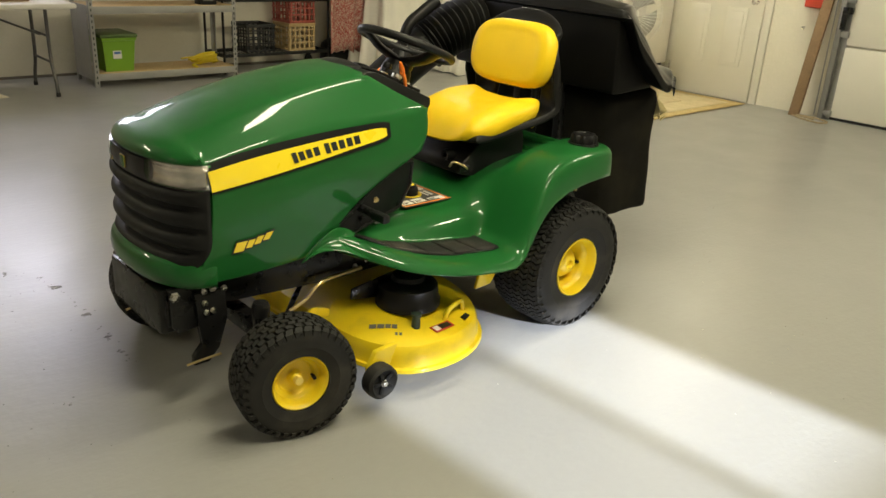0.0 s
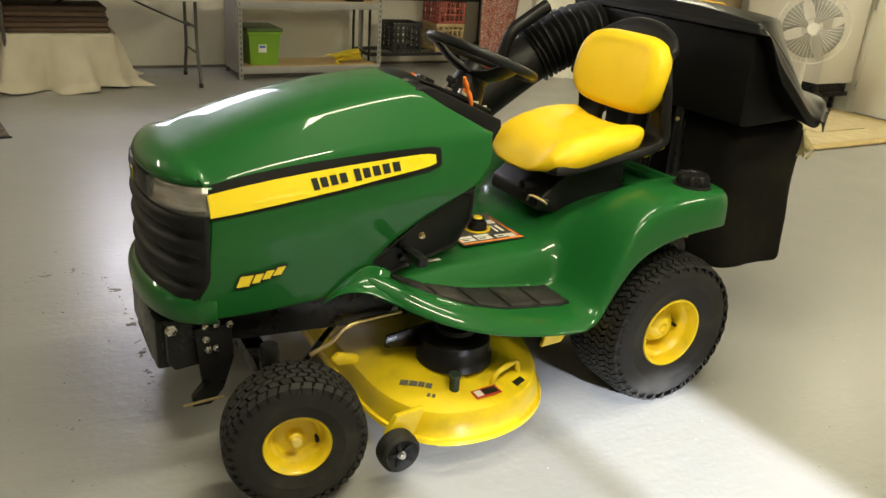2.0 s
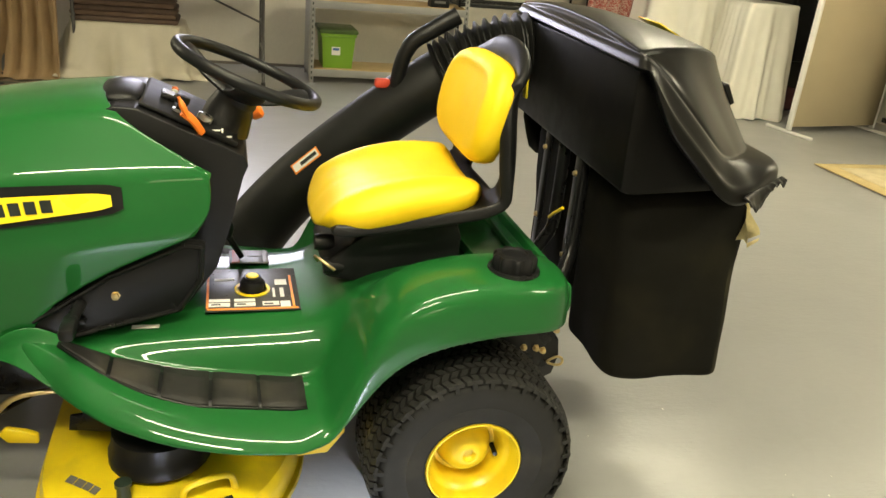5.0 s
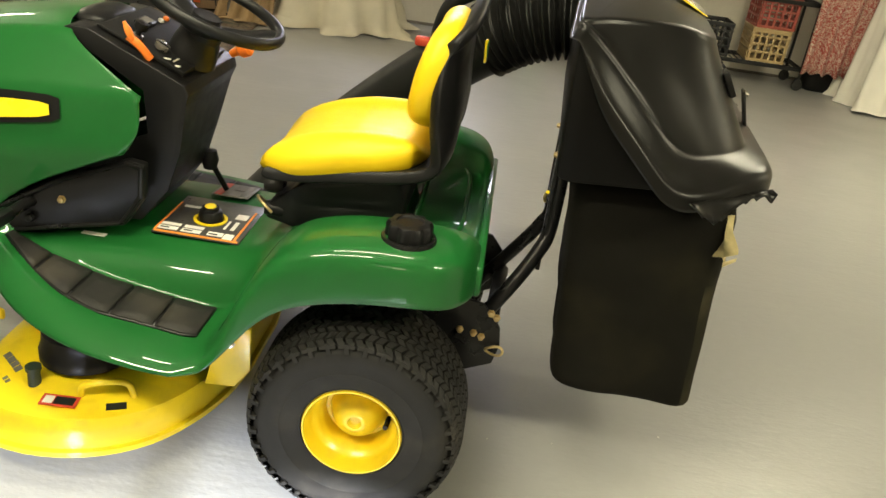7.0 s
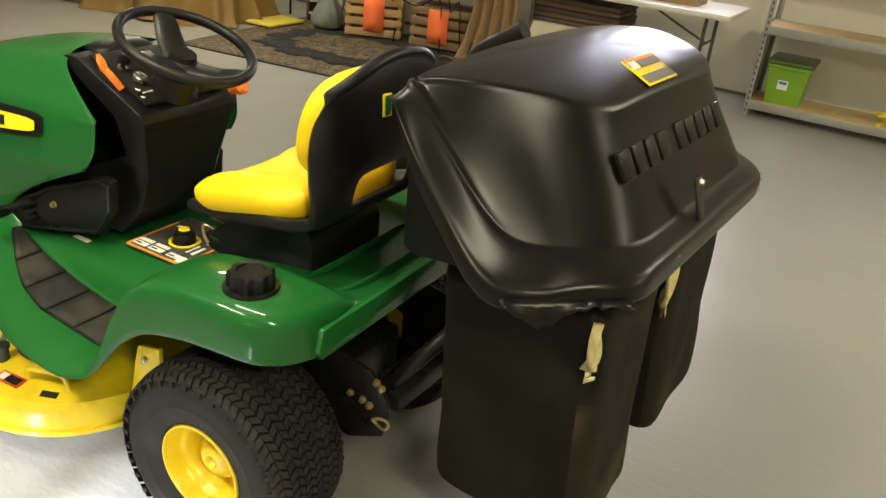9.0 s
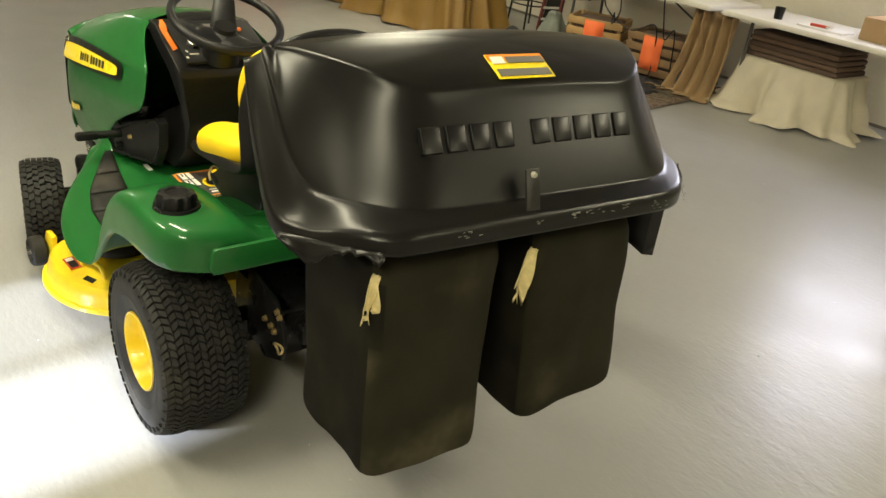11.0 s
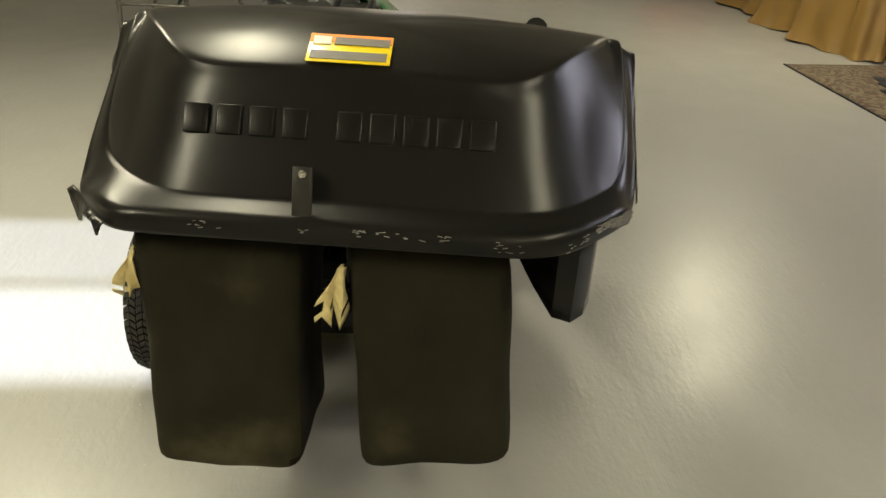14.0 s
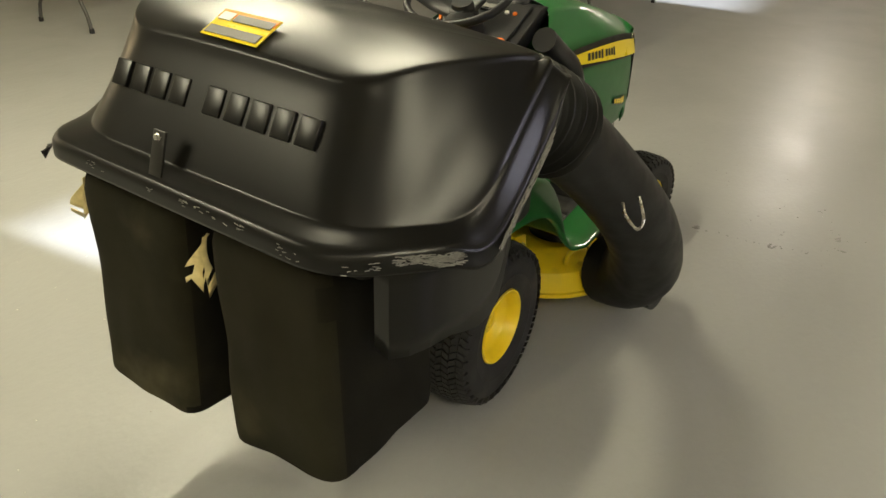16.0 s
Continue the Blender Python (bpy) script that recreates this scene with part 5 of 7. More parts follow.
part("chute_boot", loft([[(0.69 + hx * math.cos(a) * 0.9, yy + 0.0 * hx, 0.165 + hz * math.sin(a)) for a in (2 * math.pi * k / 20 for k in range(20))] for yy, hx, hz in ((-0.50, 0.17, 0.075), (-0.56, 0.165, 0.085), (-0.62, 0.15, 0.10), (-0.66, 0.13, 0.11))]), BLACK, chute)
hose_pts = curve_points([(-0.13, -0.598, 0.938), (-0.20, -0.58, 0.985), (-0.29, -0.565, 1.025), (-0.39, -0.558, 1.045), (-0.47, -0.555, 1.04)], 28)
bm = bmesh.new()
cnt = len(hose_pts)
pipe(bm, hose_pts, lambda t: 0.108 + 0.012 * math.cos(t * 2 * math.pi * 15), 28, 1)
part("corrugated_hose", bm, CHUTE, bagger, "ribbed black flexible hose")
part("chute_handle", tube([(0.03, -0.575, 0.85), (0.025, -0.57, 0.95), (-0.005, -0.565, 1.035), (-0.07, -0.56, 1.085), (-0.15, -0.56, 1.135)], lambda t: 0.022 + 0.006 * t, 14, 6), BLACK, bagger, "bent black pipe handle")
axis = Vector((-0.72, 0.13, 0.68)).normalized()
face = Vector((0.35, 0.80, 0.45))
face = (face - axis * face.dot(axis)).normalized()
side_dir = face.cross(axis)
spot = Vector((0.262, -0.664, 0.600)) + face * 0.106
frame_m = Matrix(((axis.x, side_dir.x, face.x, spot.x), (axis.y, side_dir.y, face.y, spot.y), (axis.z, side_dir.z, face.z, spot.z), (0, 0, 0, 1)))
clabel = part("chute_label", boxes((0, 0, 0, 0.110, 0.036, 0.003), bevel=0.001), ORANGE_LABEL, chute, "orange edged printed label")
clabel.matrix_world = frame_m
part("printed_field", boxes((0, 0, 0.001, 0.100, 0.026, 0.003), bevel=0), WHITE_LABEL, clabel)
part("printed_bar", boxes((0.012, 0, 0.0015, 0.066, 0.012, 0.003), bevel=0), INK, clabel)
part("wire_clip", tube([(0.02, -0.765, 0.76), (-0.01, -0.795, 0.72), (-0.03, -0.79, 0.70), (-0.05, -0.765, 0.735), (-0.045, -0.75, 0.765)], 0.004, 8, 4), CHROME, chute, "bent wire clip")
part("chute_knob", boxes((0.075, -0.585, 0.905, 0.05, 0.03, 0.03), bevel=0.008), RED_LABEL, chute, "small red catch")

# ---- the room ----
FLOOR = material("grey_floor_paint", (0.300, 0.298, 0.285), 0.36, vary=0.05, scale=0.7, fine=0.02, fine_scale=30, gloss_vary=0.10)


def roller_texture(m):
    """Two sizes of relief left by the paint roller, and a wavy gloss."""
    n, l = m.node_tree.nodes, m.node_tree.links
    b = n["Principled BSDF"]
    tc = n.new("ShaderNodeTexCoord")
    last = None
    for sc, detail, stretch, strength in ((5.0, 3.0, (0.7, 2.2, 1.0), 0.32), (15.0, 3.0, (0.8, 1.8, 1.0), 0.26), (40.0, 2.0, (1.0, 1.6, 1.0), 0.20)):
        mp = n.new("ShaderNodeMapping")
        mp.inputs["Scale"].default_value = stretch
        q = n.new("ShaderNodeTexNoise")
        q.inputs["Scale"].default_value, q.inputs["Detail"].default_value = sc, detail
        bp = n.new("ShaderNodeBump")
        bp.inputs["Strength"].default_value, bp.inputs["Distance"].default_value = strength, 0.004
        l.new(tc.outputs["Object"], mp.inputs["Vector"])
        l.new(mp.outputs[0], q.inputs["Vector"])
        l.new(q.outputs[0], bp.inputs["Height"])
        if last:
            l.new(last.outputs[0], bp.inputs["Normal"])
        last = bp
    l.new(last.outputs[0], b.inputs["Normal"])
    q = n.new("ShaderNodeTexNoise")
    q.inputs["Scale"].default_value, q.inputs["Detail"].default_value, q.inputs["Distortion"].default_value = 3.2, 4.0, 0.4
    r = n.new("ShaderNodeMapRange")
    for k, v in ((1, 0.25), (2, 0.75), (3, 0.275), (4, 0.375)):
        r.inputs[k].default_value = v
    l.new(tc.outputs["Object"], q.inputs["Vector"])
    l.new(q.outputs[0], r.inputs[0])
    l.new(r.outputs[0], b.inputs["Roughness"])


roller_texture(FLOOR)
WALL = material("cream_wall_paint", (0.74, 0.70, 0.59), 0.7, vary=0.05, scale=1.2, fine=0.03, fine_scale=40, bump=0.15, bump_scale=30, dirt=(0.42, 0.37, 0.28), dirt_amount=0.2, dirt_scale=2)
CEILING = material("white_ceiling_paint", (0.66, 0.63, 0.55), 0.8, vary=0.05, scale=1.0)
DOOR = material("white_door_paint", (0.74, 0.71, 0.62), 0.45, vary=0.04, scale=3)
WX0, WX1, WY0, WY1 = -5.47, 9.6, -5.79, 6.0
T = 0.15

tagged(part("floor", boxes(((WX0 + WX1) / 2, (WY0 + WY1) / 2, -0.05, WX1 - WX0 + 2 * T, WY1 - WY0 + 2 * T, 0.10), bevel=0), FLOOR, smooth=False), "smooth grey painted concrete floor", "floor", kind="structure")
tagged(part("ceiling", boxes(((WX0 + WX1) / 2, (WY0 + WY1) / 2, CEIL + 0.06, WX1 - WX0 + 2 * T, WY1 - WY0 + 2 * T, 0.12), bevel=0), CEILING, smooth=False), "plain white ceiling", "ceiling", kind="structure")


def wall_with_holes(name, axis, at, outward, lo, hi, holes, label):
    """A wall across one axis from lo to hi, with holes (from, to, bottom, top)."""
    bm = bmesh.new()
    cuts = sorted({lo, hi, *[h[0] for h in holes], *[h[1] for h in holes]})
    for a, b in zip(cuts, cuts[1:]):
        spans = [(0.0, CEIL)]
        for h in holes:
            if h[0] <= a + 1e-6 and h[1] >= b - 1e-6:
                spans = [(0.0, h[2]), (h[3], CEIL)]
        for z0, z1 in spans:
            if z1 - z0 < 1e-4:
                continue
            c = at + outward * T / 2
            if axis == "y":
                box(bm, (a + b) / 2, c, (z0 + z1) / 2, b - a, T, z1 - z0, 0)
            else:
                box(bm, c, (a + b) / 2, (z0 + z1) / 2, T, b - a, z1 - z0, 0)
    return tagged(part(name, bm, WALL, smooth=False), label, "wall", kind="structure")


WIN = (0.0, 1.12, 1.52, 2.63)
wall_with_holes("wall_back", "y", WY0, -1, WX0 - T, WX1 + T, [WIN], "cream painted wall behind the tables")
PANES = [(-0.470, 0.090), (0.130, 0.640), (5.62, 6.45)]
PZ = ((WY1 - 1.65) * SUN_SLOPE, (WY1 - 0.15) * SUN_SLOPE)
wall_with_holes("wall_front", "y", WY1, 1, WX0 - T, WX1 + T, [(a, b, *PZ) for a, b in PANES], "cream painted wall behind the camera")
wall_with_holes("wall_door", "x", WX0, -1, WY0, WY1, [], "cream painted end wall with a door")
wall_with_holes("wall_far", "x", WX1, 1, WY0, WY1, [], "cream painted far end wall")
tagged(part("baseboard", boxes(((WX0 + WX1) / 2, WY0 + 0.004, 0.012, WX1 - WX0, 0.008, 0.024), bevel=0.002), material("dark_base_strip", (0.18, 0.16, 0.13), 0.7, vary=0.2, scale=2)), "dark scuffed strip along the wall base", "baseboard", kind="structure")

FRAME_WHITE = material("white_window_paint", (0.78, 0.76, 0.70), 0.4)
GLASS = bpy.data.materials.new("window_glass")
GLASS.use_nodes = True
gb = GLASS.node_tree.nodes["Principled BSDF"]
gb.inputs["Transmission Weight"].default_value, gb.inputs["Roughness"].default_value, gb.inputs["IOR"].default_value = 1.0, 0.0, 1.02


def window(name, x0, x1, z0, z1, y, label, glazed):
    w = tagged(part(name, boxes(((x0 + x1) / 2, y, z0 + 0.02, x1 - x0, 0.07, 0.04), ((x0 + x1) / 2, y, z1 - 0.02, x1 - x0, 0.07, 0.04), (x0 + 0.02, y, (z0 + z1) / 2, 0.04, 0.07, z1 - z0 - 0.08), (x1 - 0.02, y, (z0 + z1) / 2, 0.04, 0.07, z1 - z0 - 0.08), bevel=0.003), FRAME_WHITE), label, "window", kind="structure")
    if glazed:
        p = part("pane", boxes(((x0 + x1) / 2, y, (z0 + z1) / 2, x1 - x0 - 0.08, 0.004, z1 - z0 - 0.08), bevel=0), GLASS, w)
        p.visible_shadow = False
    return w


# unseen pane, added in the second opening so its sun strip falls dimmer
FILM = bpy.data.materials.new("sun_dimming_film")
FILM.use_nodes = True
film_out = FILM.node_tree.nodes["Material Output"]
clear = FILM.node_tree.nodes.new("ShaderNodeBsdfTransparent")
clear.inputs[0].default_value = (0.74, 0.75, 0.77, 1)
FILM.node_tree.links.new(clear.outputs[0], film_out.inputs[0])
tagged(part("window_2", boxes(((PANES[1][0] + PANES[1][1]) / 2, WY1 + 0.07, sum(PZ) / 2, PANES[1][1] - PANES[1][0], 0.004, PZ[1] - PZ[0]), bevel=0), FILM, smooth=False), "unseen tinted pane added to dim the second sun strip", "window", kind="structure")
window("window_1", *WIN, WY0 - 0.09, "white framed daylight window over the table", True)
tubes_lamp = material("lamp_housing", (0.8, 0.78, 0.72), 0.4)
GLOW = bpy.data.materials.new("lit_diffuser")
GLOW.use_nodes = True
gp = GLOW.node_tree.nodes["Principled BSDF"]
gp.inputs["Emission Color"].default_value, gp.inputs["Emission Strength"].default_value = (1.0, 0.90, 0.70, 1), 2.4
# every lamp gets a fixture, the daylight stand-in and the fill too; all unseen
first = None
for tx, ty, _, _ in TUBES_AND_FILLS:
    if first is None:
        first = thing("ceiling_light", tx, ty, CEIL, "unseen white fixture with lit diffuser over a tube or fill lamp", "ceiling light", group="ceiling lights")
        part("housing", boxes((0, 0, -0.035, 1.26, 0.24, 0.07), bevel=0.01), tubes_lamp, first)
        part("diffuser", boxes((0, 0, -0.085, 1.2, 0.16, 0.03), bevel=0.01), GLOW, first)
    else:
        copy_thing(first, pose(tx, ty, CEIL))
# bright sky outside the back window
SKYCARD = bpy.data.materials.new("daylight_sky")
SKYCARD.use_nodes = True
sp = SKYCARD.node_tree.nodes["Principled BSDF"]
sp.inputs["Base Color"].default_value = (0, 0, 0, 1)
sp.inputs["Emission Color"].default_value, sp.inputs["Emission Strength"].default_value = (0.86, 0.84, 1.0, 1), 1.6
tagged(part("backdrop", boxes((0.75, WY0 - 2.2, 2.2, 8, 0.02, 5), bevel=0), SKYCARD, smooth=False), "bright overcast sky outside the window", "backdrop", kind="structure")

# end wall: panelled door, frame, garage door, track
door = tagged(part("door_1", boxes((WX0 + 0.022, -2.213, 1.03, 0.044, 0.935, 2.04), bevel=0.004), DOOR), "closed white six-panel door", "door", kind="structure")
for py in (-2.43, -2.012):
    for pz, ph in ((0.63, 0.58), (1.32, 0.58), (1.80, 0.22)):
        bm = boxes((WX0 + 0.045, py, pz, 0.012, 0.225, ph), bevel=0.005)
        part("door_panel", bm, DOOR, door)
        part("panel_field", boxes((WX0 + 0.052, py, pz, 0.010, 0.150, ph - 0.08), bevel=0.005), DOOR, door)
part("door_handle", lathe([(0.026, 0.0), (0.026, 0.008), (0.012, 0.012), (0.012, 0.035), (0.027, 0.045), (0.027, 0.065), (0.0, 0.072)], (WX0 + 0.044, -1.825, 0.985), "x", 20), CHROME, door, "round metal knob")
for hz in (0.25, 1.0, 1.8):
    part("hinge", lathe([(0.009, -0.05), (0.009, 0.05)], (WX0 + 0.05, -2.70, hz), "z", 10), CHROME, door)
tagged(part("trim", boxes((WX0 + 0.015, -2.725, 1.06, 0.03, 0.08, 2.12), (WX0 + 0.015, -1.702, 1.06, 0.03, 0.08, 2.12), (WX0 + 0.015, -2.213, 2.095, 0.03, 0.94, 0.08), bevel=0.004), DOOR), "white door casing", "door frame", kind="structure")
g = tagged(part("door_2", boxes((WX0 + 0.02, 1.60, 0.348, 0.04, 5.0, 0.645), bevel=0.012), DOOR), "white sectional garage door", "garage door", kind="structure")
for k in range(1, 4):
    part("door_section", boxes((WX0 + 0.02, 1.60, 0.348 + 0.66 * k, 0.04, 5.0, 0.645), bevel=0.012), DOOR, g)
part("bottom_seal", boxes((WX0 + 0.02, 1.60, 0.014, 0.03, 5.0, 0.024), bevel=0.004), RUBBER, g)
GALV = material("galvanised_steel", (0.40, 0.40, 0.39), 0.4, metal=0.8, vary=0.15, scale=10)
track = thing("door_track", WX0 + 0.05, -0.975, 0, "dark galvanised garage door track on the wall", "door track")
part("rail", boxes((0, 0, 1.1, 0.05, 0.045, 2.2), (0.028, -0.020, 1.1, 0.006, 0.006, 2.2), (0.028, 0.020, 1.1, 0.006, 0.006, 2.2), bevel=0.002), GALV, track)
part("mounting_angle", boxes((-0.022, 0.055, 1.1, 0.004, 0.06, 2.2), bevel=0.001), GALV, track)
part("lift_cable", tube([(0.03, -0.055, 0.03), (0.03, -0.060, 1.1), (0.03, -0.065, 2.2)], 0.006, 8, 2), GALV, track)
for bz in (0.06, 0.78, 1.08, 1.7):
    part("rail_clamp", boxes((0.0, 0.040, bz, 0.045, 0.10, 0.05), bevel=0.004), GALV, track)
part("roller_bracket", boxes((0.035, 0.03, 0.92, 0.02, 0.05, 0.20), (0.03, 0.05, 0.99, 0.04, 0.09, 0.06), bevel=0.006), STEEL, track)
WOODP = material("weathered_board", (0.25, 0.16, 0.085), 0.7, vary=0.2, scale=6, fine=0.15, fine_scale=90)
plank = part("wooden_plank", boxes((0, 0, 0.65, 0.036, 0.098, 1.30), bevel=0.004), WOODP)
plank.matrix_world = pose(WX0 + 0.205, -1.165, 0.004, -2.2, -7.2, 0)
tagged(plank, "weathered wooden board leaning on the wall", "board")
rope = part("rope", tube([(WX0 + 0.18, -1.22, 0.012), (WX0 + 0.30, -1.05, 0.012), (WX0 + 0.36, -0.86, 0.012), (WX0 + 0.25, -0.82, 0.012), (WX0 + 0.16, -0.98, 0.014), (WX0 + 0.24, -1.12, 0.024), (WX0 + 0.32, -0.92, 0.026)], 0.008, 8, 8), material("hemp_rope", (0.42, 0.34, 0.22), 0.9, vary=0.2, scale=60))
tagged(rope, "thin pale rope coiled on the floor", "rope")
redbox = part("fire_box", boxes((WX0 + 0.05, -1.248, 1.095, 0.10, 0.165, 0.22), bevel=0.01), RED_LABEL)
tagged(redbox, "small red box fixed on the wall", "wall box")
hook = part("wall_hook", tube([(WX0 + 0.0, -1.33, 0.80), (WX0 + 0.05, -1.33, 0.80), (WX0 + 0.06, -1.31, 0.78)], 0.008, 8, 4), CHROME)
tagged(hook, "small metal hook on the wall", "hook")

# straw coloured door rug


def cloth_material(name, base, second, third, scale, detail=2.0, rough=0.95):
    m = bpy.data.materials.new(name)
    m.use_nodes = True
    n, l = m.node_tree.nodes, m.node_tree.links
    b = n["Principled BSDF"]
    b.inputs["Roughness"].default_value = rough
    tc = n.new("ShaderNodeTexCoord")
    v = n.new("ShaderNodeTexNoise")
    v.inputs["Scale"].default_value, v.inputs["Detail"].default_value, v.inputs["Distortion"].default_value = scale, 4, detail
    l.new(tc.outputs["Object"], v.inputs["Vector"])
    r = n.new("ShaderNodeValToRGB")
    r.color_ramp.interpolation = "CONSTANT"
    e = r.color_ramp.elements
    e[0].color, e[1].color, e[1].position = (*base, 1), (*second, 1), 0.50
    q = e.new(0.60)
    q.color = (*third, 1)
    l.new(v.outputs[0], r.inputs[0])
    l.new(r.outputs[0], b.inputs["Base Color"])
    return m


def rug_part(name, x0, x1, y0, y1, z, mat, parent, label=""):
    bm = bmesh.new()
    n = 24
    vs = [[bm.verts.new((lerp(x0, x1, i / n), lerp(y0, y1, j / n), z + 0.0015 * noise.noise(Vector((i * 0.9, j * 0.9, x0))))) for j in range(n + 1)] for i in range(n + 1)]
    for i in range(n):
        for j in range(n):
            bm.faces.new((vs[i][j], vs[i + 1][j], vs[i + 1][j + 1], vs[i][j + 1]))
    return part(name, bm, mat, parent, label, thick=min(0.006, z - 0.0005))


STRAW_RUG = material("straw_rug", (0.50, 0.38, 0.17), 0.95, vary=0.15, scale=9, fine=0.15, fine_scale=250, bump=0.5, bump_scale=300)
CREAM_RUG = material("cream_rug", (0.56, 0.47, 0.28), 0.95, vary=0.15, scale=9, fine=0.15, fine_scale=250, bump=0.5, bump_scale=300)
drug = thing("door_rug", -4.48, -2.28, 0, "straw coloured bordered rug before the door", "rug")
rug_part("border", -0.87, 0.87, -0.57, 0.57, 0.008, STRAW_RUG, drug)
rug_part("band", -0.74, 0.74, -0.46, 0.46, 0.0115, CREAM_RUG, drug)
rug_part("field", -0.60, 0.60, -0.34, 0.34, 0.015, STRAW_RUG, drug)
rug_part("medallion", -0.32, 0.32, -0.18, 0.18, 0.0185, CREAM_RUG, drug)

# dark oriental rug under the tables
OR1 = cloth_material("oriental_border", (0.150, 0.118, 0.075), (0.085, 0.046, 0.036), (0.060, 0.068, 0.044), 5.5, 5.0)
OR2 = cloth_material("oriental_field", (0.011, 0.013, 0.019), (0.018, 0.018, 0.022), (0.05, 0.042, 0.03), 7, 4.0)
OR3 = cloth_material("oriental_medallion", (0.150, 0.120, 0.075), (0.080, 0.048, 0.036), (0.040, 0.042, 0.038), 5.0, 5.0)
orug = thing("oriental_rug", 2.98, -4.30, 0, "dark blue and tan patterned oriental rug", "rug", rz=6)
rug_part("border", -1.14, 1.14, -0.98, 0.98, 0.0045, OR1, orug)


def rug_shape(name, rx, ry, z, lobes, deep, mat, parent):
    """A lobed flat piece of the rug's pattern, woven a little proud."""
    bm = bmesh.new()
    rings = []
    for k in range(1, 9):
        ring = []
        for i in range(96):
            a = 2 * math.pi * i / 96
            c, s = math.cos(a), math.sin(a)
            m = (abs(c) ** 3.0 + abs(s) ** 3.0) ** (1 / 3.0)
            w = 1 + deep * math.sin(lobes * a) + deep * 0.7 * math.sin(lobes * 2.5 * a + 1)
            ring.append(bm.verts.new((rx * c / m * w * k / 8, ry * s / m * w * k / 8, z)))
        rings.append(ring)
    bm.faces.new(rings[0])
    for p, q in zip(rings, rings[1:]):
        for i in range(96):
            j = (i + 1) % 96
            bm.faces.new((p[i], p[j], q[j], q[i]))
    return part(name, bm, mat, parent, thick=0.003)


rug_shape("field", 0.84, 0.63, 0.0135, 12, 0.05, OR2, orug)
rug_shape("medallion", 0.58, 0.36, 0.0195, 8, 0.08, OR3, orug)
part("bound_edge", boxes((0, 0.985, 0.006, 2.30, 0.014, 0.011), bevel=0.003), OR2, orug)

# ---- folding tables and what stands under them ----
TABLE_TOP = material("white_table_plastic", (0.74, 0.71, 0.63), 0.5, vary=0.05, scale=6, bump=0.15, bump_scale=300)
LEG = material("grey_tube_steel", (0.10, 0.095, 0.09), 0.4, metal=0.4, vary=0.1)


def folding_table(name, x, y, length, depth, label):
    t = thing(name, x, y, 0, label, "table", group="folding tables")
    part("tabletop", boxes((0, 0, 0.728, length, depth, 0.045), bevel=0.016), TABLE_TOP, t)
    for sx in (-1, 1):
        fx = sx * (length / 2 - 0.20)
        part("leg_frame", tube([(fx, -depth * 0.40, 0.005), (fx, -depth * 0.37, 0.12), (fx, -depth * 0.28, 0.30), (fx, -depth * 0.27, 0.70)], 0.014, 10, 6), LEG, t)
        pipe_bm = tube([(fx, depth * 0.40, 0.005), (fx, depth * 0.37, 0.12), (fx, depth * 0.28, 0.30), (fx, depth * 0.27, 0.70)], 0.014, 10, 6)
        part("leg", pipe_bm, LEG, t)
        part("crossbar", tube([(fx, -depth * 0.29, 0.27), (fx, depth * 0.29, 0.27)], 0.010, 8, 1), LEG, t)
        part("crossbar", tube([(fx, -depth * 0.27, 0.48), (fx, depth * 0.27, 0.48)], 0.010, 8, 1), LEG, t)
        part("brace", tube([(fx, 0, 0.47), (fx - sx * 0.30, 0, 0.60), (fx - sx * 0.50, 0, 0.695)], 0.009, 8, 3), LEG, t)
        for sy in (-1, 1):
            part("foot", lathe([(0.018, 0.0), (0.018, 0.03), (0.015, 0.034)], (fx, sy * depth * 0.40, 0.0), "z", 12), RUBBER, t)
    return t


folding_table("folding_table", 0.965, -5.13, 1.83, 0.76, "long white folding table against the wall")
folding_table("folding_table", 2.90, -5.13, 1.83, 0.76, "long white folding table with crates beneath")

LINEN = material("off_white_linen", (0.60, 0.55, 0.43), 0.9, vary=0.10, scale=5, fine=0.05, fine_scale=200, bump=0.3, bump_scale=400)
BURLAP = material("tan_burlap", (0.30, 0.20, 0.10), 0.95, vary=0.15, scale=6, fine=0.1, fine_scale=200, bump=0.4, bump_scale=300)
BROWN = material("brown_stripe_cloth", (0.165, 0.105, 0.072), 0.95, vary=0.2, scale=10, fine=0.1, fine_scale=200)
BROWN2 = material("dark_brown_cloth", (0.105, 0.068, 0.050), 0.95, vary=0.2, scale=10, fine=0.1, fine_scale=200)


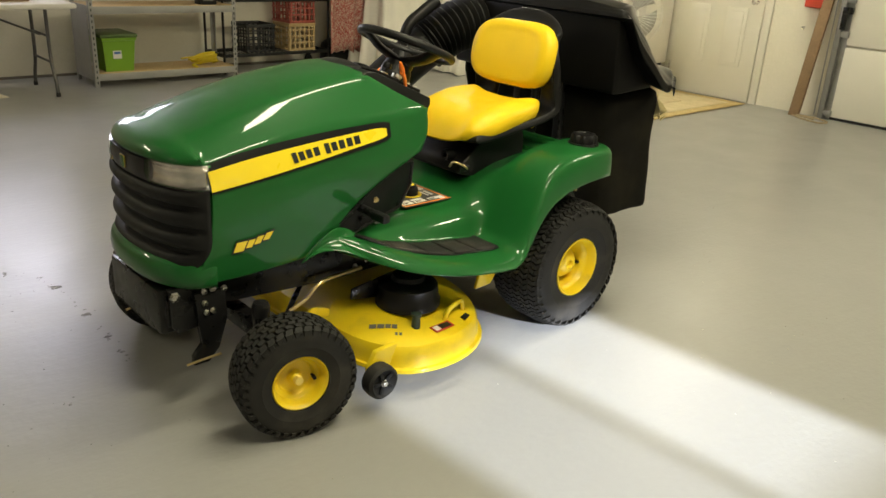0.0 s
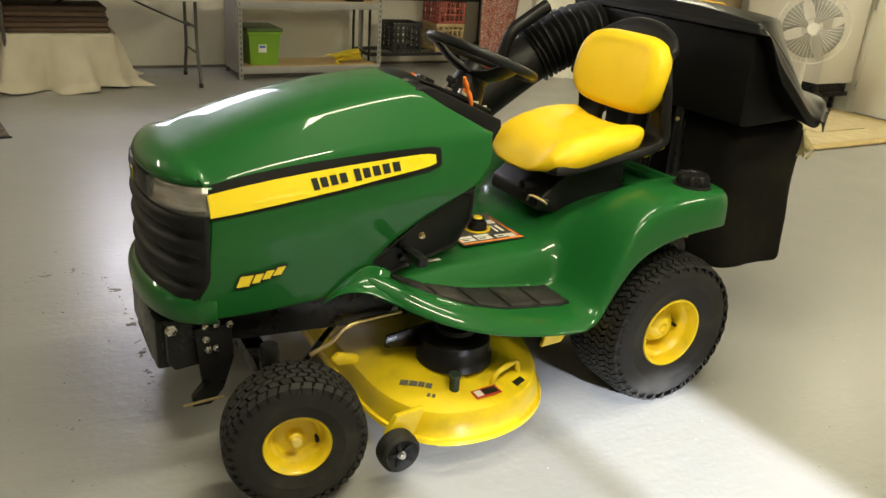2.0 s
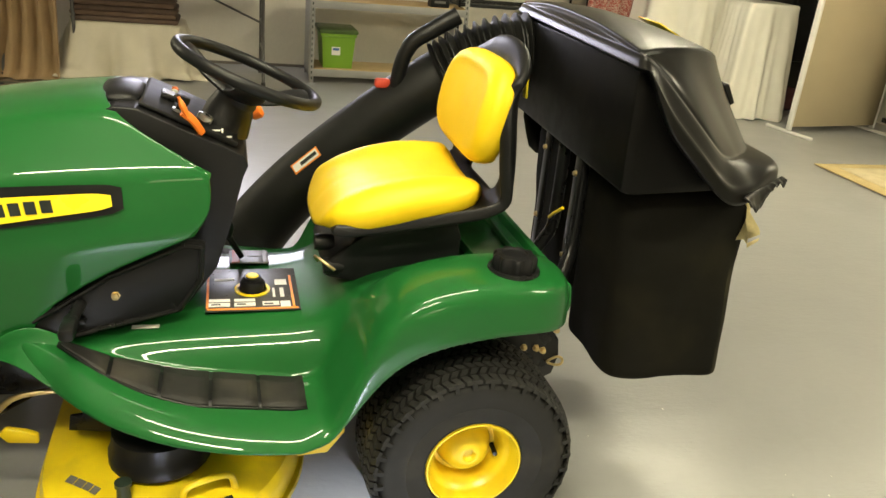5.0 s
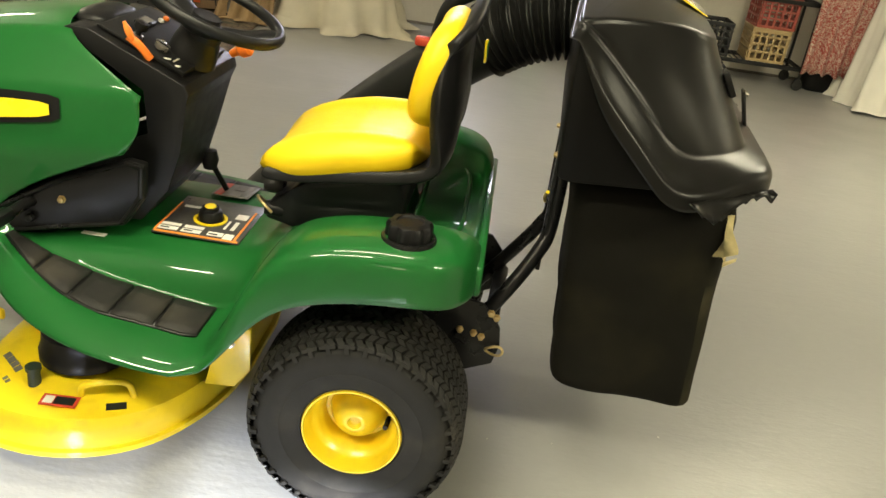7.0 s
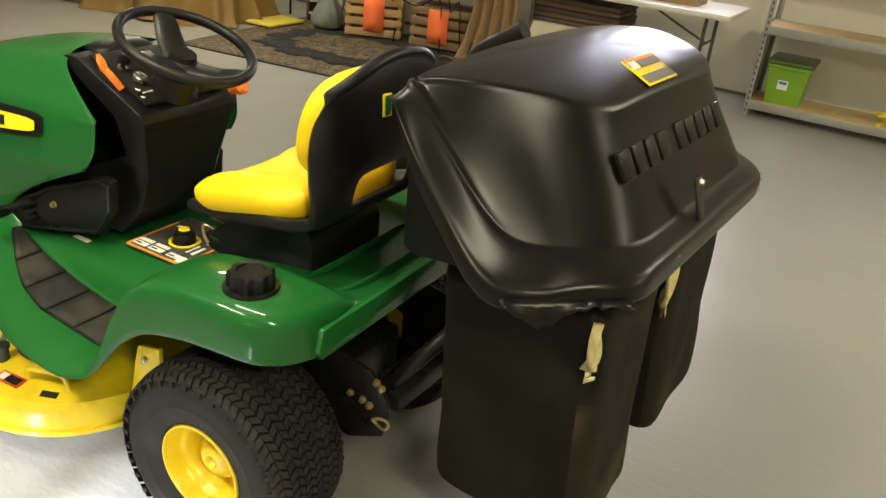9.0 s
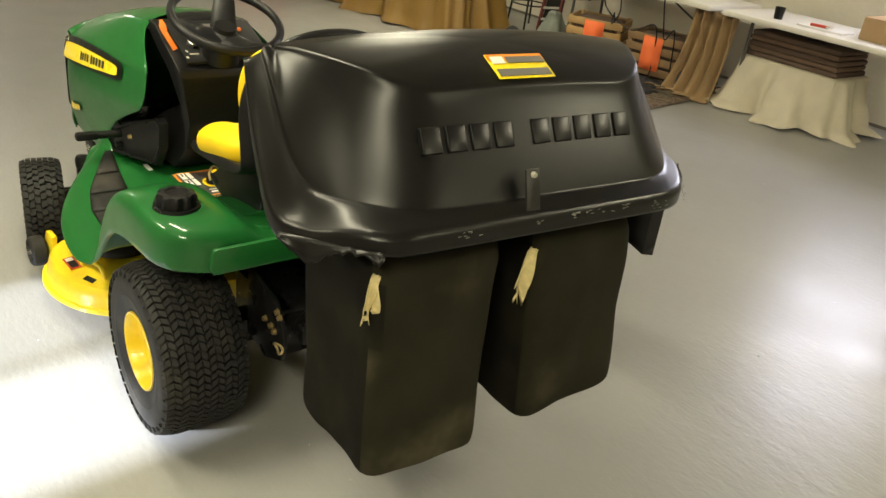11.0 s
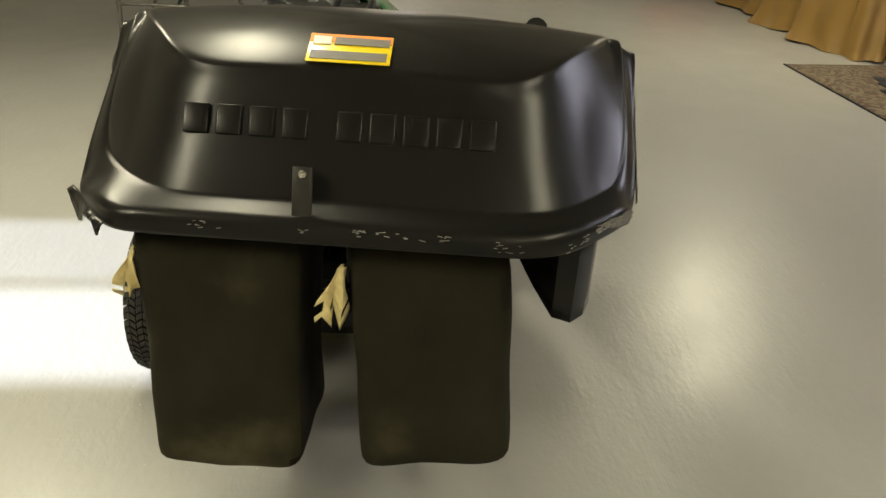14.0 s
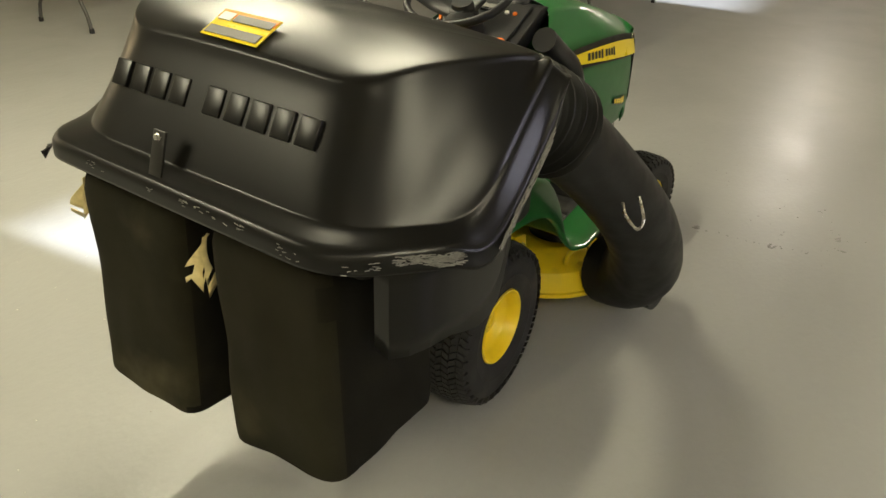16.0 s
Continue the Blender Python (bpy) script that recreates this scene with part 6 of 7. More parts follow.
def draped(name, x, y, lx, ly, h, mat, label, category, flare=0.06, folds=9, rz=0.0, seed=0, pool=0.02):
    """A cloth over a block: a top and a wavy skirt down to the floor."""
    t = thing(name, x, y, 0, label, category, rz=rz)
    n = 160
    rnd = random.Random(seed)
    ph = [rnd.uniform(0, 6.28) for _ in range(6)]

    def outline(k, grow, z):
        ring = []
        for i in range(n):
            a = 2 * math.pi * i / n
            c, s = math.cos(a), math.sin(a)
            m = (abs(c) ** 9 + abs(s) ** 9) ** (1 / 9)
            px, py = lx / 2 * c / m, ly / 2 * s / m
            u = (i / n) * folds * 2 * math.pi
            w = math.sin(u + ph[0] + 0.8 * math.sin(u * 0.37 + ph[1])) + 0.5 * math.sin(u * 2.3 + ph[2])
            d = grow + grow * 0.55 * w + 0.014 * noise.noise(Vector((px * 6 + seed, py * 6, z * 7))) + 0.007 * noise.noise(Vector((px * 17, py * 17 + seed, z * 11)))
            nn = Vector((c, s, 0)).normalized()
            zz = z + (0.012 * math.sin(u * 0.7 + ph[3]) if 0.01 < z < h * 0.5 else 0)
            ring.append((px + nn.x * d, py + nn.y * d, max(zz, 0.004)))
        return ring
    rings = [outline(0, 0.0, h)]
    rings[0] = [(p[0] * 0.5, p[1] * 0.5, h) for p in rings[0]]
    rings += [[(p[0] * 0.97, p[1] * 0.97, h) for p in outline(0, 0.0, h)], outline(0, 0.004, h - 0.006), outline(0, flare * 0.10, h * 0.94), outline(0, flare * 0.18, h * 0.86), outline(0, flare * 0.32, h * 0.74), outline(0, flare * 0.45, h * 0.6), outline(0, flare * 0.60, h * 0.45), outline(0, flare * 0.75, h * 0.3), outline(0, flare * 0.88, h * 0.16), outline(0, flare, 0.06), outline(0, flare + pool, 0.012)]
    part("cloth", loft(rings, closed=True, caps=False), mat, t, smooth=True, angle=80)
    part("block", boxes((0, 0, h / 2 - 0.004, lx * 0.96, ly * 0.96, h - 0.010), bevel=0.01), mat, t)
    return t


draped("covered_box", 1.30, -5.20, 0.84, 0.54, 0.43, LINEN, "low box covered with an off-white cloth", "covered box", 0.12, 7, seed=3, pool=0.06)
stack = thing("blanket_stack", 1.31, -5.20, 0.43, "stack of folded brown blankets on the covered box", "blankets")
for k in range(5):
    part("blanket", boxes((0.01 * (k % 2), 0.008 * ((k + 1) % 2), 0.021 + 0.041 * k, 0.80 - 0.01 * k, 0.46, 0.040), bevel=0.018), BROWN if k % 2 else BROWN2, stack)
drop = thing("burlap_drape", 1.98, -4.88, 0, "tan burlap cloth hanging between the tables", "drape")
rows = []
for i in range(12):
    z = lerp(0.70, 0.006, i / 11)
    rows.append([(-0.20 + 0.40 * k / 24 * (1 + 0.3 * (i / 11) ** 2), 0.035 * math.sin(k * 1.1 + 0.2 * i) + 0.10 * (i / 11) ** 3, z) for k in range(25)])
rows.append([(p[0] * 1.25, p[1] + 0.12 + 0.05 * math.sin(p[0] * 40), 0.006 + 0.012 * (1 + math.sin(p[0] * 50))) for p in rows[-1]])
part("cloth", loft(rows, closed=False), BURLAP, drop, thick=0.004, angle=80)

OLD_PINE = material("darkened_pine", (0.26, 0.16, 0.08), 0.7, vary=0.2, scale=5, fine=0.14, fine_scale=120, by_piece=0.15)
PINE = material("pine_slats", (0.44, 0.28, 0.12), 0.65, vary=0.15, scale=5, fine=0.12, fine_scale=120, by_piece=0.12)
PAPER = material("orange_paper", (0.95, 0.19, 0.055), 0.7, vary=0.03)


def crate(x, y, lx, rz, wood, label, along):
    c = thing("wooden_crate", x, y, 0.018, label, "crate", rz=rz, group="slatted crates")
    ly, h = 0.42, 0.37
    for sx in (-1, 1):
        for sy in (-1, 1):
            part("post", boxes((sx * (lx / 2 - 0.02), sy * (ly / 2 - 0.022), h / 2, 0.035, 0.022, h), bevel=0.003), wood, c)
        for k in range(4):
            part("end_slat", boxes((sx * (lx / 2 + 0.002), 0, 0.045 + 0.094 * k, 0.012, ly, 0.066), bevel=0.002), wood, c)
    for sy in (-1, 1):
        for k in range(4):
            part("slat", boxes((0, sy * (ly / 2 - 0.004), 0.045 + 0.094 * k, lx, 0.012, 0.066), bevel=0.002), wood, c)
    part("bottom", boxes((0, 0, 0.012, lx - 0.02, ly - 0.03, 0.014), bevel=0), wood, c)
    part("dark_lining", boxes((0, 0, h / 2 + 0.01, lx - 0.09, ly - 0.06, h - 0.06), bevel=0.02), BROWN2, c)
    place = c.matrix_world @ Vector((along, ly / 2 + 0.006, 0.345))
    sheet = thing("paper_sheet", *place, "bright orange paper sheet pinned on the crate", "paper", rz=rz, group="orange sheets")
    part("sheet", loft([[(-0.095, 0.0, 0.0), (0.095, 0.0, 0.004)], [(-0.096, 0.006, -0.10), (0.094, 0.004, -0.10)], [(-0.097, 0.004, -0.20), (0.093, 0.007, -0.20)], [(-0.098, 0.012, -0.29), (0.092, 0.010, -0.285)]], closed=False), PAPER, sheet, thick=0.001)
    return c


crate(3.29, -4.985, 0.51, 28, PINE, "pale slatted pine crate with an orange sheet", 0.0)
crate(2.56, -5.095, 0.58, 12, OLD_PINE, "darkened slatted pine crate with an orange sheet", 0.035)
CARD = material("brown_cardboard", (0.38, 0.25, 0.13), 0.8, vary=0.08, scale=5)
cb = thing("cardboard_box", 0.60, -5.12, 0.7505, "open brown cardboard box on the table", "box")
part("box_body", boxes((0, 0, 0.08, 0.50, 0.34, 0.16), bevel=0.006), CARD, cb)
part("printed_patch", boxes((-0.02, 0.171, 0.08, 0.10, 0.002, 0.05), bevel=0), GREY_LABEL, cb)
cup = thing("cup", 1.50, -4.95, 0.7505, "small black cup standing on the table", "cup")
part("cup_body", lathe([(0.032, 0.0), (0.040, 0.09), (0.036, 0.09), (0.030, 0.008), (0.0, 0.008)], (0, 0, 0), "z", 20), BLACK, cup)
knife = thing("paper_tray", 1.12, -4.98, 0.7505, "white tray with a small red tool on the table", "tray")
part("tray", boxes((0, 0, 0.008, 0.36, 0.20, 0.016), bevel=0.004), WHITE_LABEL, knife)
part("tool_grip", tube([(-0.04, 0.05, 0.028), (0.02, 0.055, 0.028), (0.09, 0.06, 0.026)], 0.011, 10, 4), RED_LABEL, knife)
part("tool_head", boxes((-0.055, 0.05, 0.030, 0.022, 0.090, 0.020), bevel=0.006), CHROME, knife)
clutter = thing("dark_toolbox", 2.9, -5.25, 0.7505, "dark plastic toolbox on the table", "toolbox")
part("toolbox_body", boxes((0, 0, 0.07, 0.42, 0.24, 0.14), bevel=0.012), BLACK, clutter)
part("toolbox_lid", boxes((0, 0, 0.152, 0.43, 0.25, 0.022), bevel=0.008), RED_LABEL, clutter)

# ---- shelving along the wall ----
SHELF_STEEL = material("grey_shelf_steel", (0.34, 0.335, 0.315), 0.45, metal=0.35, vary=0.08, scale=6)
PARTICLE = material("particle_board", (0.52, 0.38, 0.20), 0.8, vary=0.10, scale=12, fine=0.12, fine_scale=160)
SX0, SX1, SY0, SY1 = -1.53, -0.15, -5.56, -5.09
shelf = thing("steel_shelf", (SX0 + SX1) / 2, (SY0 + SY1) / 2, 0, "grey steel shelving unit with particle board shelves", "shelf")
lx, ly = SX1 - SX0, SY1 - SY0
for sx in (-1, 1):
    for sy in (-1, 1):
        post = part("post", boxes((sx * (lx / 2 - 0.018), sy * ly / 2, 0.70, 0.038, 0.004, 1.40), (sx * lx / 2, sy * (ly / 2 - 0.018), 0.70, 0.004, 0.038, 1.40), bevel=0.001), SHELF_STEEL, shelf)
        if sy == 1:
            bm = bmesh.new()
            for k in range(28):
                box(bm, sx * (lx / 2 - 0.018), ly / 2 + 0.0022, 0.04 + 0.048 * k, 0.010, 0.002, 0.022, 0)
            tagged(part("slotting", bm, INK, post), "punched slots", kind="stuff")
for z in (0.085, 0.66, 1.24):
    part("shelf_board", boxes((0, 0, z + 0.028, lx - 0.02, ly - 0.02, 0.014), bevel=0.002), PARTICLE, shelf)
    for sy in (-1, 1):
        part("beam", boxes((0, sy * (ly / 2 - 0.004), z, lx - 0.01, 0.014, 0.062), bevel=0.003), SHELF_STEEL, shelf)
    for sx in (-1, 1):
        part("beam", boxes((sx * (lx / 2 - 0.006), 0, z, 0.012, ly - 0.03, 0.062), bevel=0.003), SHELF_STEEL, shelf)
part("side_panel", boxes((lx / 2 + 0.004, 0, 0.40, 0.003, ly - 0.09, 0.60), bevel=0), SHELF_STEEL, shelf)
LIME = material("lime_plastic", (0.18, 0.36, 0.02), 0.42, vary=0.05)
tote = thing("storage_tote", -0.40, -5.33, 0.121, "lime green plastic storage tote with lid", "storage tote")
part("tote_body", loft([[(sx * w, sy * d, z) for sx, sy in ((-1, -1), (1, -1), (1, 1), (-1, 1))] for w, d, z in ((0.125, 0.17, 0.0), (0.145, 0.195, 0.27), (0.155, 0.205, 0.275), (0.155, 0.205, 0.30))]), LIME, tote)
part("tote_lid", boxes((0, 0, 0.315, 0.335, 0.43, 0.034), bevel=0.010), material("olive_plastic", (0.055, 0.10, 0.015), 0.45), tote, "darker green lid")
part("tote_label", boxes((0.02, 0.188, 0.15, 0.075, 0.003, 0.07), bevel=0), WHITE_LABEL, tote)
part("printed_bars", boxes((0.02, 0.190, 0.165, 0.055, 0.003, 0.02), bevel=0), material("blue_print", (0.05, 0.14, 0.40), 0.5), tote)
strap = thing("ratchet_straps", -1.30, -5.22, 0.121, "bundle of yellow webbing straps on the shelf", "straps")
WEB = material("yellow_webbing", (0.66, 0.52, 0.03), 0.8, vary=0.12, scale=30)
rnd = random.Random(5)
for k in range(7):
    a = rnd.uniform(0, 3.1)
    c, s = math.cos(a), math.sin(a)
    z = 0.012 + 0.012 * k
    part("strap", tube([(-0.16 * c + 0.05 * k - 0.12, -0.05 * s, z), (-0.05, 0.06 * s, z + 0.03), (0.06, -0.04 * c, z + 0.015), (0.10 + 0.02 * k, 0.05 * c, max(z - 0.02, 0.010))], 0.020, 8, 5, 0.35), WEB, strap)
part("strap", tube([(0.05, 0.0, 0.05), (0.18, 0.03, 0.02), (0.20, 0.13, 0.012), (0.19, 0.14, 0.010)], 0.018, 8, 5, 0.4), WEB, strap)
bb = thing("black_box", -1.27, -5.18, 0.696, "small black box on the upper shelf", "box")
part("box_body", boxes((0, 0, 0.04, 0.17, 0.12, 0.08), bevel=0.006), BLACK, bb)
part("box_print", boxes((0, 0.0605, 0.045, 0.10, 0.002, 0.02), bevel=0), GREY_LABEL, bb)

# wire rack on wheels
WIRE = material("black_wire", (0.012, 0.012, 0.012), 0.4, metal=0.3)
rack = thing("wire_rack", -2.12, -5.50, 0, "black wire shelving rack on castors", "rack")
for sx in (-1, 1):
    for sy in (-1, 1):
        part("upright", tube([(sx * 0.62, sy * 0.20, 0.09), (sx * 0.62, sy * 0.20, 1.45)], 0.0125, 10, 1), WIRE, rack)
        wheel_ob = part("castor", lathe([(0.012, -0.014), (0.042, -0.014), (0.046, -0.008), (0.046, 0.008), (0.042, 0.014), (0.012, 0.014)], (sx * 0.62, sy * 0.20, 0.046), "y", 20), RUBBER, rack)
        part("castor_fork", boxes((sx * 0.62, sy * 0.20, 0.093, 0.05, 0.04, 0.012), (sx * 0.62, sy * 0.20 + 0.019, 0.07, 0.03, 0.004, 0.05), bevel=0.002), WIRE, wheel_ob)
for z in (0.18, 0.72, 1.25):
    tray = part("wire_tray", boxes((0, 0.20, z, 1.26, 0.010, 0.035), (0, -0.20, z, 1.26, 0.010, 0.035), (0.62, 0, z, 0.010, 0.40, 0.035), (-0.62, 0, z, 0.010, 0.40, 0.035), bevel=0.002), WIRE, rack)
    bm = bmesh.new()
    for k in range(24):
        box(bm, -0.58 + 0.0505 * k, 0, z + 0.012, 0.006, 0.40, 0.006, 0)
    part("tray_wires", bm, WIRE, tray)


def milk_crate(x, y, z, colour, label, rz=0.0):
    c = thing("milk_crate", x, y, z, label, "milk crate", rz=rz, group="milk crates")
    m = material("crate_plastic", colour, 0.5, vary=0.08)
    h, w = 0.28, 0.33
    for a in range(4):
        rot = Matrix.Rotation(a * math.pi / 2, 4, "Z")
        for zz, tall in ((0.012, 0.024), (0.085, 0.016), (0.150, 0.016), (0.215, 0.016), (0.262, 0.036)):
            part("rail", boxes((0, w / 2 - 0.006, zz, w - 0.004, 0.012, tall), bevel=0.002), m, c).matrix_basis = rot
        for k in range(6):
            part("slat", boxes((-w / 2 + 0.022 + (w - 0.044) * k / 5, w / 2 - 0.006, h / 2, 0.018, 0.010, h - 0.02), bevel=0.001), m, c).matrix_basis = rot
    part("base", boxes((0, 0, 0.008, w - 0.03, w - 0.03, 0.012), bevel=0.002), m, c)
    return c


milk_crate(-1.93, -5.48, 0.200, (0.012, 0.012, 0.013), "black plastic milk crate on the rack")
milk_crate(-2.41, -5.46, 0.200, (0.42, 0.30, 0.14), "tan plastic milk crate on the rack")
milk_crate(-2.42, -5.48, 0.4805, (0.32, 0.07, 0.05), "dull red plastic milk crate stacked on a tan one", 4)
bag_dark = thing("black_bag", -2.98, -5.50, 0.0, "dark soft bag on the floor", "bag")
part("bag_body", pillow(10, 10, lambda u, v: (lambda a, b: (0.16 * a, 0.15 * b, 0.30 - 0.06 * (a * a + b * b)))(*squircle(u, v)), lambda u, v: (lambda a, b: (0.17 * a, 0.16 * b, 0.0))(*squircle(u, v))), BLACK, bag_dark, sub=1)

# cloths, partition and stored things in the corner
REDPRINT = cloth_material("red_floral_print", (0.33, 0.075, 0.06), (0.55, 0.42, 0.34), (0.30, 0.06, 0.06), 24, 3.0)


def hanging(name, x, y, wide, top, bottom, folds, depth, mat, label, rz=0.0):
    t = thing(name, x, y, 0, label, "cloth", rz=rz)
    rows = []
    for i in range(14):
        z = lerp(top, bottom, i / 13)
        rows.append([(-wide / 2 + wide * k / 60, depth * math.sin(k / 60 * folds * 6.283 + 0.5 * math.sin(i * 0.4)) * (0.5 + 0.5 * i / 13), z + (0.015 * math.sin(k * 0.5) if i == 13 else 0)) for k in range(61)])
    part("cloth", loft(rows, closed=False), mat, t, thick=0.004, angle=80)
    return t


hanging("red_print_cloth", -2.93, -5.20, 0.46, 1.5, 0.18, 3.5, 0.03, REDPRINT, "red and cream floral cloth hanging from a rack")
SHEET = material("white_sheet", (0.80, 0.77, 0.68), 0.9, vary=0.06, scale=5, bump=0.3, bump_scale=300)
draped("sheet_covered_stack", -3.70, -5.22, 1.05, 0.85, 1.35, SHEET, "tall stored stack under an off-white sheet", "covered stack", 0.10, 11, seed=6)
draped("sheet_covered_chair", -4.05, -4.50, 0.50, 0.42, 1.0, SHEET, "chair covered with an off-white sheet", "covered chair", 0.07, 8, seed=9, pool=0.0)
dark = thing("dark_cupboard", -4.95, -5.30, 0, "dark open cupboard with hanging clothes", "cupboard")
part("carcass", boxes((0.0, -0.2, 0.9, 0.70, 0.5, 1.8), bevel=0.01), material("dark_stained_wood", (0.015, 0.013, 0.011), 0.6, vary=0.2), dark)
part("hanging_cloth", boxes((-0.1, 0.08, 0.9, 0.3, 0.12, 1.0), bevel=0.04), BLACK, dark)
red_bag = thing("red_bag", -4.75, -4.85, 0, "dark red soft bag on the floor", "bag")
part("bag_body", pillow(10, 10, lambda u, v: (lambda a, b: (0.22 * a, 0.15 * b, 0.22 - 0.09 * (a * a + b * b)))(*squircle(u, v)), lambda u, v: (lambda a, b: (0.23 * a, 0.16 * b, 0.002))(*squircle(u, v))), material("maroon_cloth", (0.07, 0.018, 0.02), 0.9, vary=0.2), red_bag, sub=1)
PANEL = material("tan_office_cloth", (0.40, 0.33, 0.21), 0.9, vary=0.06, scale=2, fine=0.06, fine_scale=300)
screen = thing("partition_screen", -4.58, -3.88, 0, "tan fabric office partition on a metal foot", "partition", rz=10)
part("panel", boxes((0, 0, 0.86, 1.00, 0.045, 1.60), bevel=0.004), PANEL, screen)
for sx in (-1, 1):
    part("edge_strip", boxes((sx * 0.513, 0, 0.85, 0.026, 0.05, 1.64), bevel=0.006), FRAME_WHITE, screen)
    part("foot", boxes((sx * 0.505, 0.0, 0.014, 0.035, 0.50, 0.026), bevel=0.010), FRAME_WHITE, screen)

# air cooler, fan
AC = material("white_appliance", (0.70, 0.67, 0.60), 0.45, vary=0.04)
cooler = thing("air_cooler", -5.15, -3.22, 0, "large white appliance on a dark stand", "appliance")
part("cabinet", boxes((0, 0, 0.82, 0.50, 0.98, 1.09), bevel=0.02), AC, cooler)
part("stand", boxes((0, 0, 0.17, 0.50, 0.94, 0.04), (0.24, 0.32, 0.085, 0.04, 0.04, 0.17), (0.24, -0.32, 0.085, 0.04, 0.04, 0.17), (-0.24, 0.32, 0.085, 0.04, 0.04, 0.17), (-0.24, -0.32, 0.085, 0.04, 0.04, 0.17), (0, 0, 0.23, 0.45, 0.90, 0.08), bevel=0.004), STEEL, cooler)
part("note", boxes((0.2525, 0.22, 1.17, 0.003, 0.20, 0.25), bevel=0), PAPER, cooler, "orange paper note")
fan = thing("pedestal_fan", -4.64, -2.73, 0.0205, "white pedestal fan with a round wire cage", "fan")
FANP = material("fan_plastic", (0.72, 0.70, 0.64), 0.4)
part("base", lathe([(0.0, 0.050), (0.05, 0.046), (0.20, 0.024), (0.25, 0.010), (0.25, 0.0), (0.0, 0.0)], (0, 0, 0), "z", 36), FANP, fan)
part("pole", lathe([(0.016, 0.03), (0.016, 0.50), (0.013, 0.50), (0.013, 0.68)], (0, 0, 0), "z", 14), FANP, fan)
aim = pose(0, 0, 0.765, 0, 0, -50) @ Matrix.Diagonal((1.16, 1.0, 1.16, 1.0))
head = part("motor", lathe([(0.0, -0.14), (0.06, -0.13), (0.075, -0.06), (0.06, -0.01), (0.03, 0.0), (0.03, 0.05), (0.0, 0.055)], (0, 0, 0), "y", 20), FANP, fan)
head.matrix_basis = aim
for side, off in ((-1, -0.015), (1, 0.10)):
    bm = bmesh.new()
    for k in range(44):
        a = 2 * math.pi * k / 44
        c, s = math.cos(a), math.sin(a)
        pipe(bm, [(0.04 * c, off, 0.04 * s), (0.17 * c, off, 0.17 * s), (0.235 * c, 0.042 + (off - 0.042) * 0.7, 0.235 * s), (0.262 * c, 0.042, 0.262 * s)], 0.0016, 4, 2)
    part("wire_cage", bm, FANP, head)
bm = bmesh.new()
pipe(bm, [(0.263 * math.cos(a), 0.042, 0.263 * math.sin(a)) for a in (2 * math.pi * k / 40 for k in range(41))], 0.006, 6, 1)
part("cage_rim", bm, FANP, head)
part("centre_badge", lathe([(0.0, 0.106), (0.042, 0.104), (0.045, 0.098), (0.0, 0.096)], (0, 0, 0), "y", 20), FANP, head)
for k in range(4):
    a = k * math.pi / 2 + 0.4
    bm = bmesh.new()
    rows = []
    for r in (0.03, 0.10, 0.17, 0.22):
        w = 0.30 + 0.9 * (r / 0.19)
        rows.append([(r * math.cos(a + w * (j / 6 - 0.5)), 0.042 + 0.035 * (j / 6 - 0.5), r * math.sin(a + w * (j / 6 - 0.5))) for j in range(7)])
    bm.free()
    part("blade", loft(rows, closed=False), material("grey_blade", (0.30, 0.29, 0.26), 0.5) if k == 0 else bpy.data.materials["grey_blade"], head, thick=0.002)
cord = part("power_cord", tube([(-4.85, -2.9, 0.30), (-4.80, -2.8, 0.10), (-4.72, -2.72, 0.025), (-4.45, -3.0, 0.022), (-4.35, -2.9, 0.022)], 0.005, 6, 6), FANP)
tagged(cord, "white power cord lying on the rug", "cord")

# far end: gold covered table, mat, cart, stool, near table
GOLD = material("gold_satin", (0.22, 0.128, 0.030), 0.42, vary=0.12, scale=3, fine=0.04, fine_scale=200)
draped("gold_covered_table", 5.45, -4.15, 2.10, 0.85, 0.78, GOLD, "long table draped with gold satin cloth", "covered table", 0.13, 10, seed=2, rz=6)
MATY = material("yellow_foam", (0.62, 0.50, 0.06), 0.8, vary=0.1)
mat_y = part("yellow_mat", boxes((4.12, -4.52, 0.032, 0.30, 0.50, 0.024), bevel=0.008), MATY)
tagged(mat_y, "folded yellow mat on the rug's edge", "mat")
RUNG = material("pale_grey_paint", (0.30, 0.30, 0.28), 0.5, vary=0.2)
sled = thing("red_rack", 3.92, -5.05, 0, "dark red rack with pale grey rungs leaning", "rack")
for sx in (-0.13, 0.13):
    part("side_rail", boxes((sx, 0, 0.55, 0.03, 0.03, 1.10), bevel=0.004), material("dark_red_wood", (0.10, 0.02, 0.018), 0.5, vary=0.15) if sx < 0 else bpy.data.materials["dark_red_wood"], sled)
for k in range(9):
    part("rung", boxes((0, 0, 0.08 + 0.115 * k, 0.24, 0.02, 0.024), bevel=0.003), RUNG, sled)
part("backing", boxes((0, -0.018, 0.55, 0.23, 0.008, 1.06), bevel=0.002), MATT_BLACK, sled)
sled.matrix_world = pose(3.95, -4.95, 0.02, 16, 10, 0)
heap = []
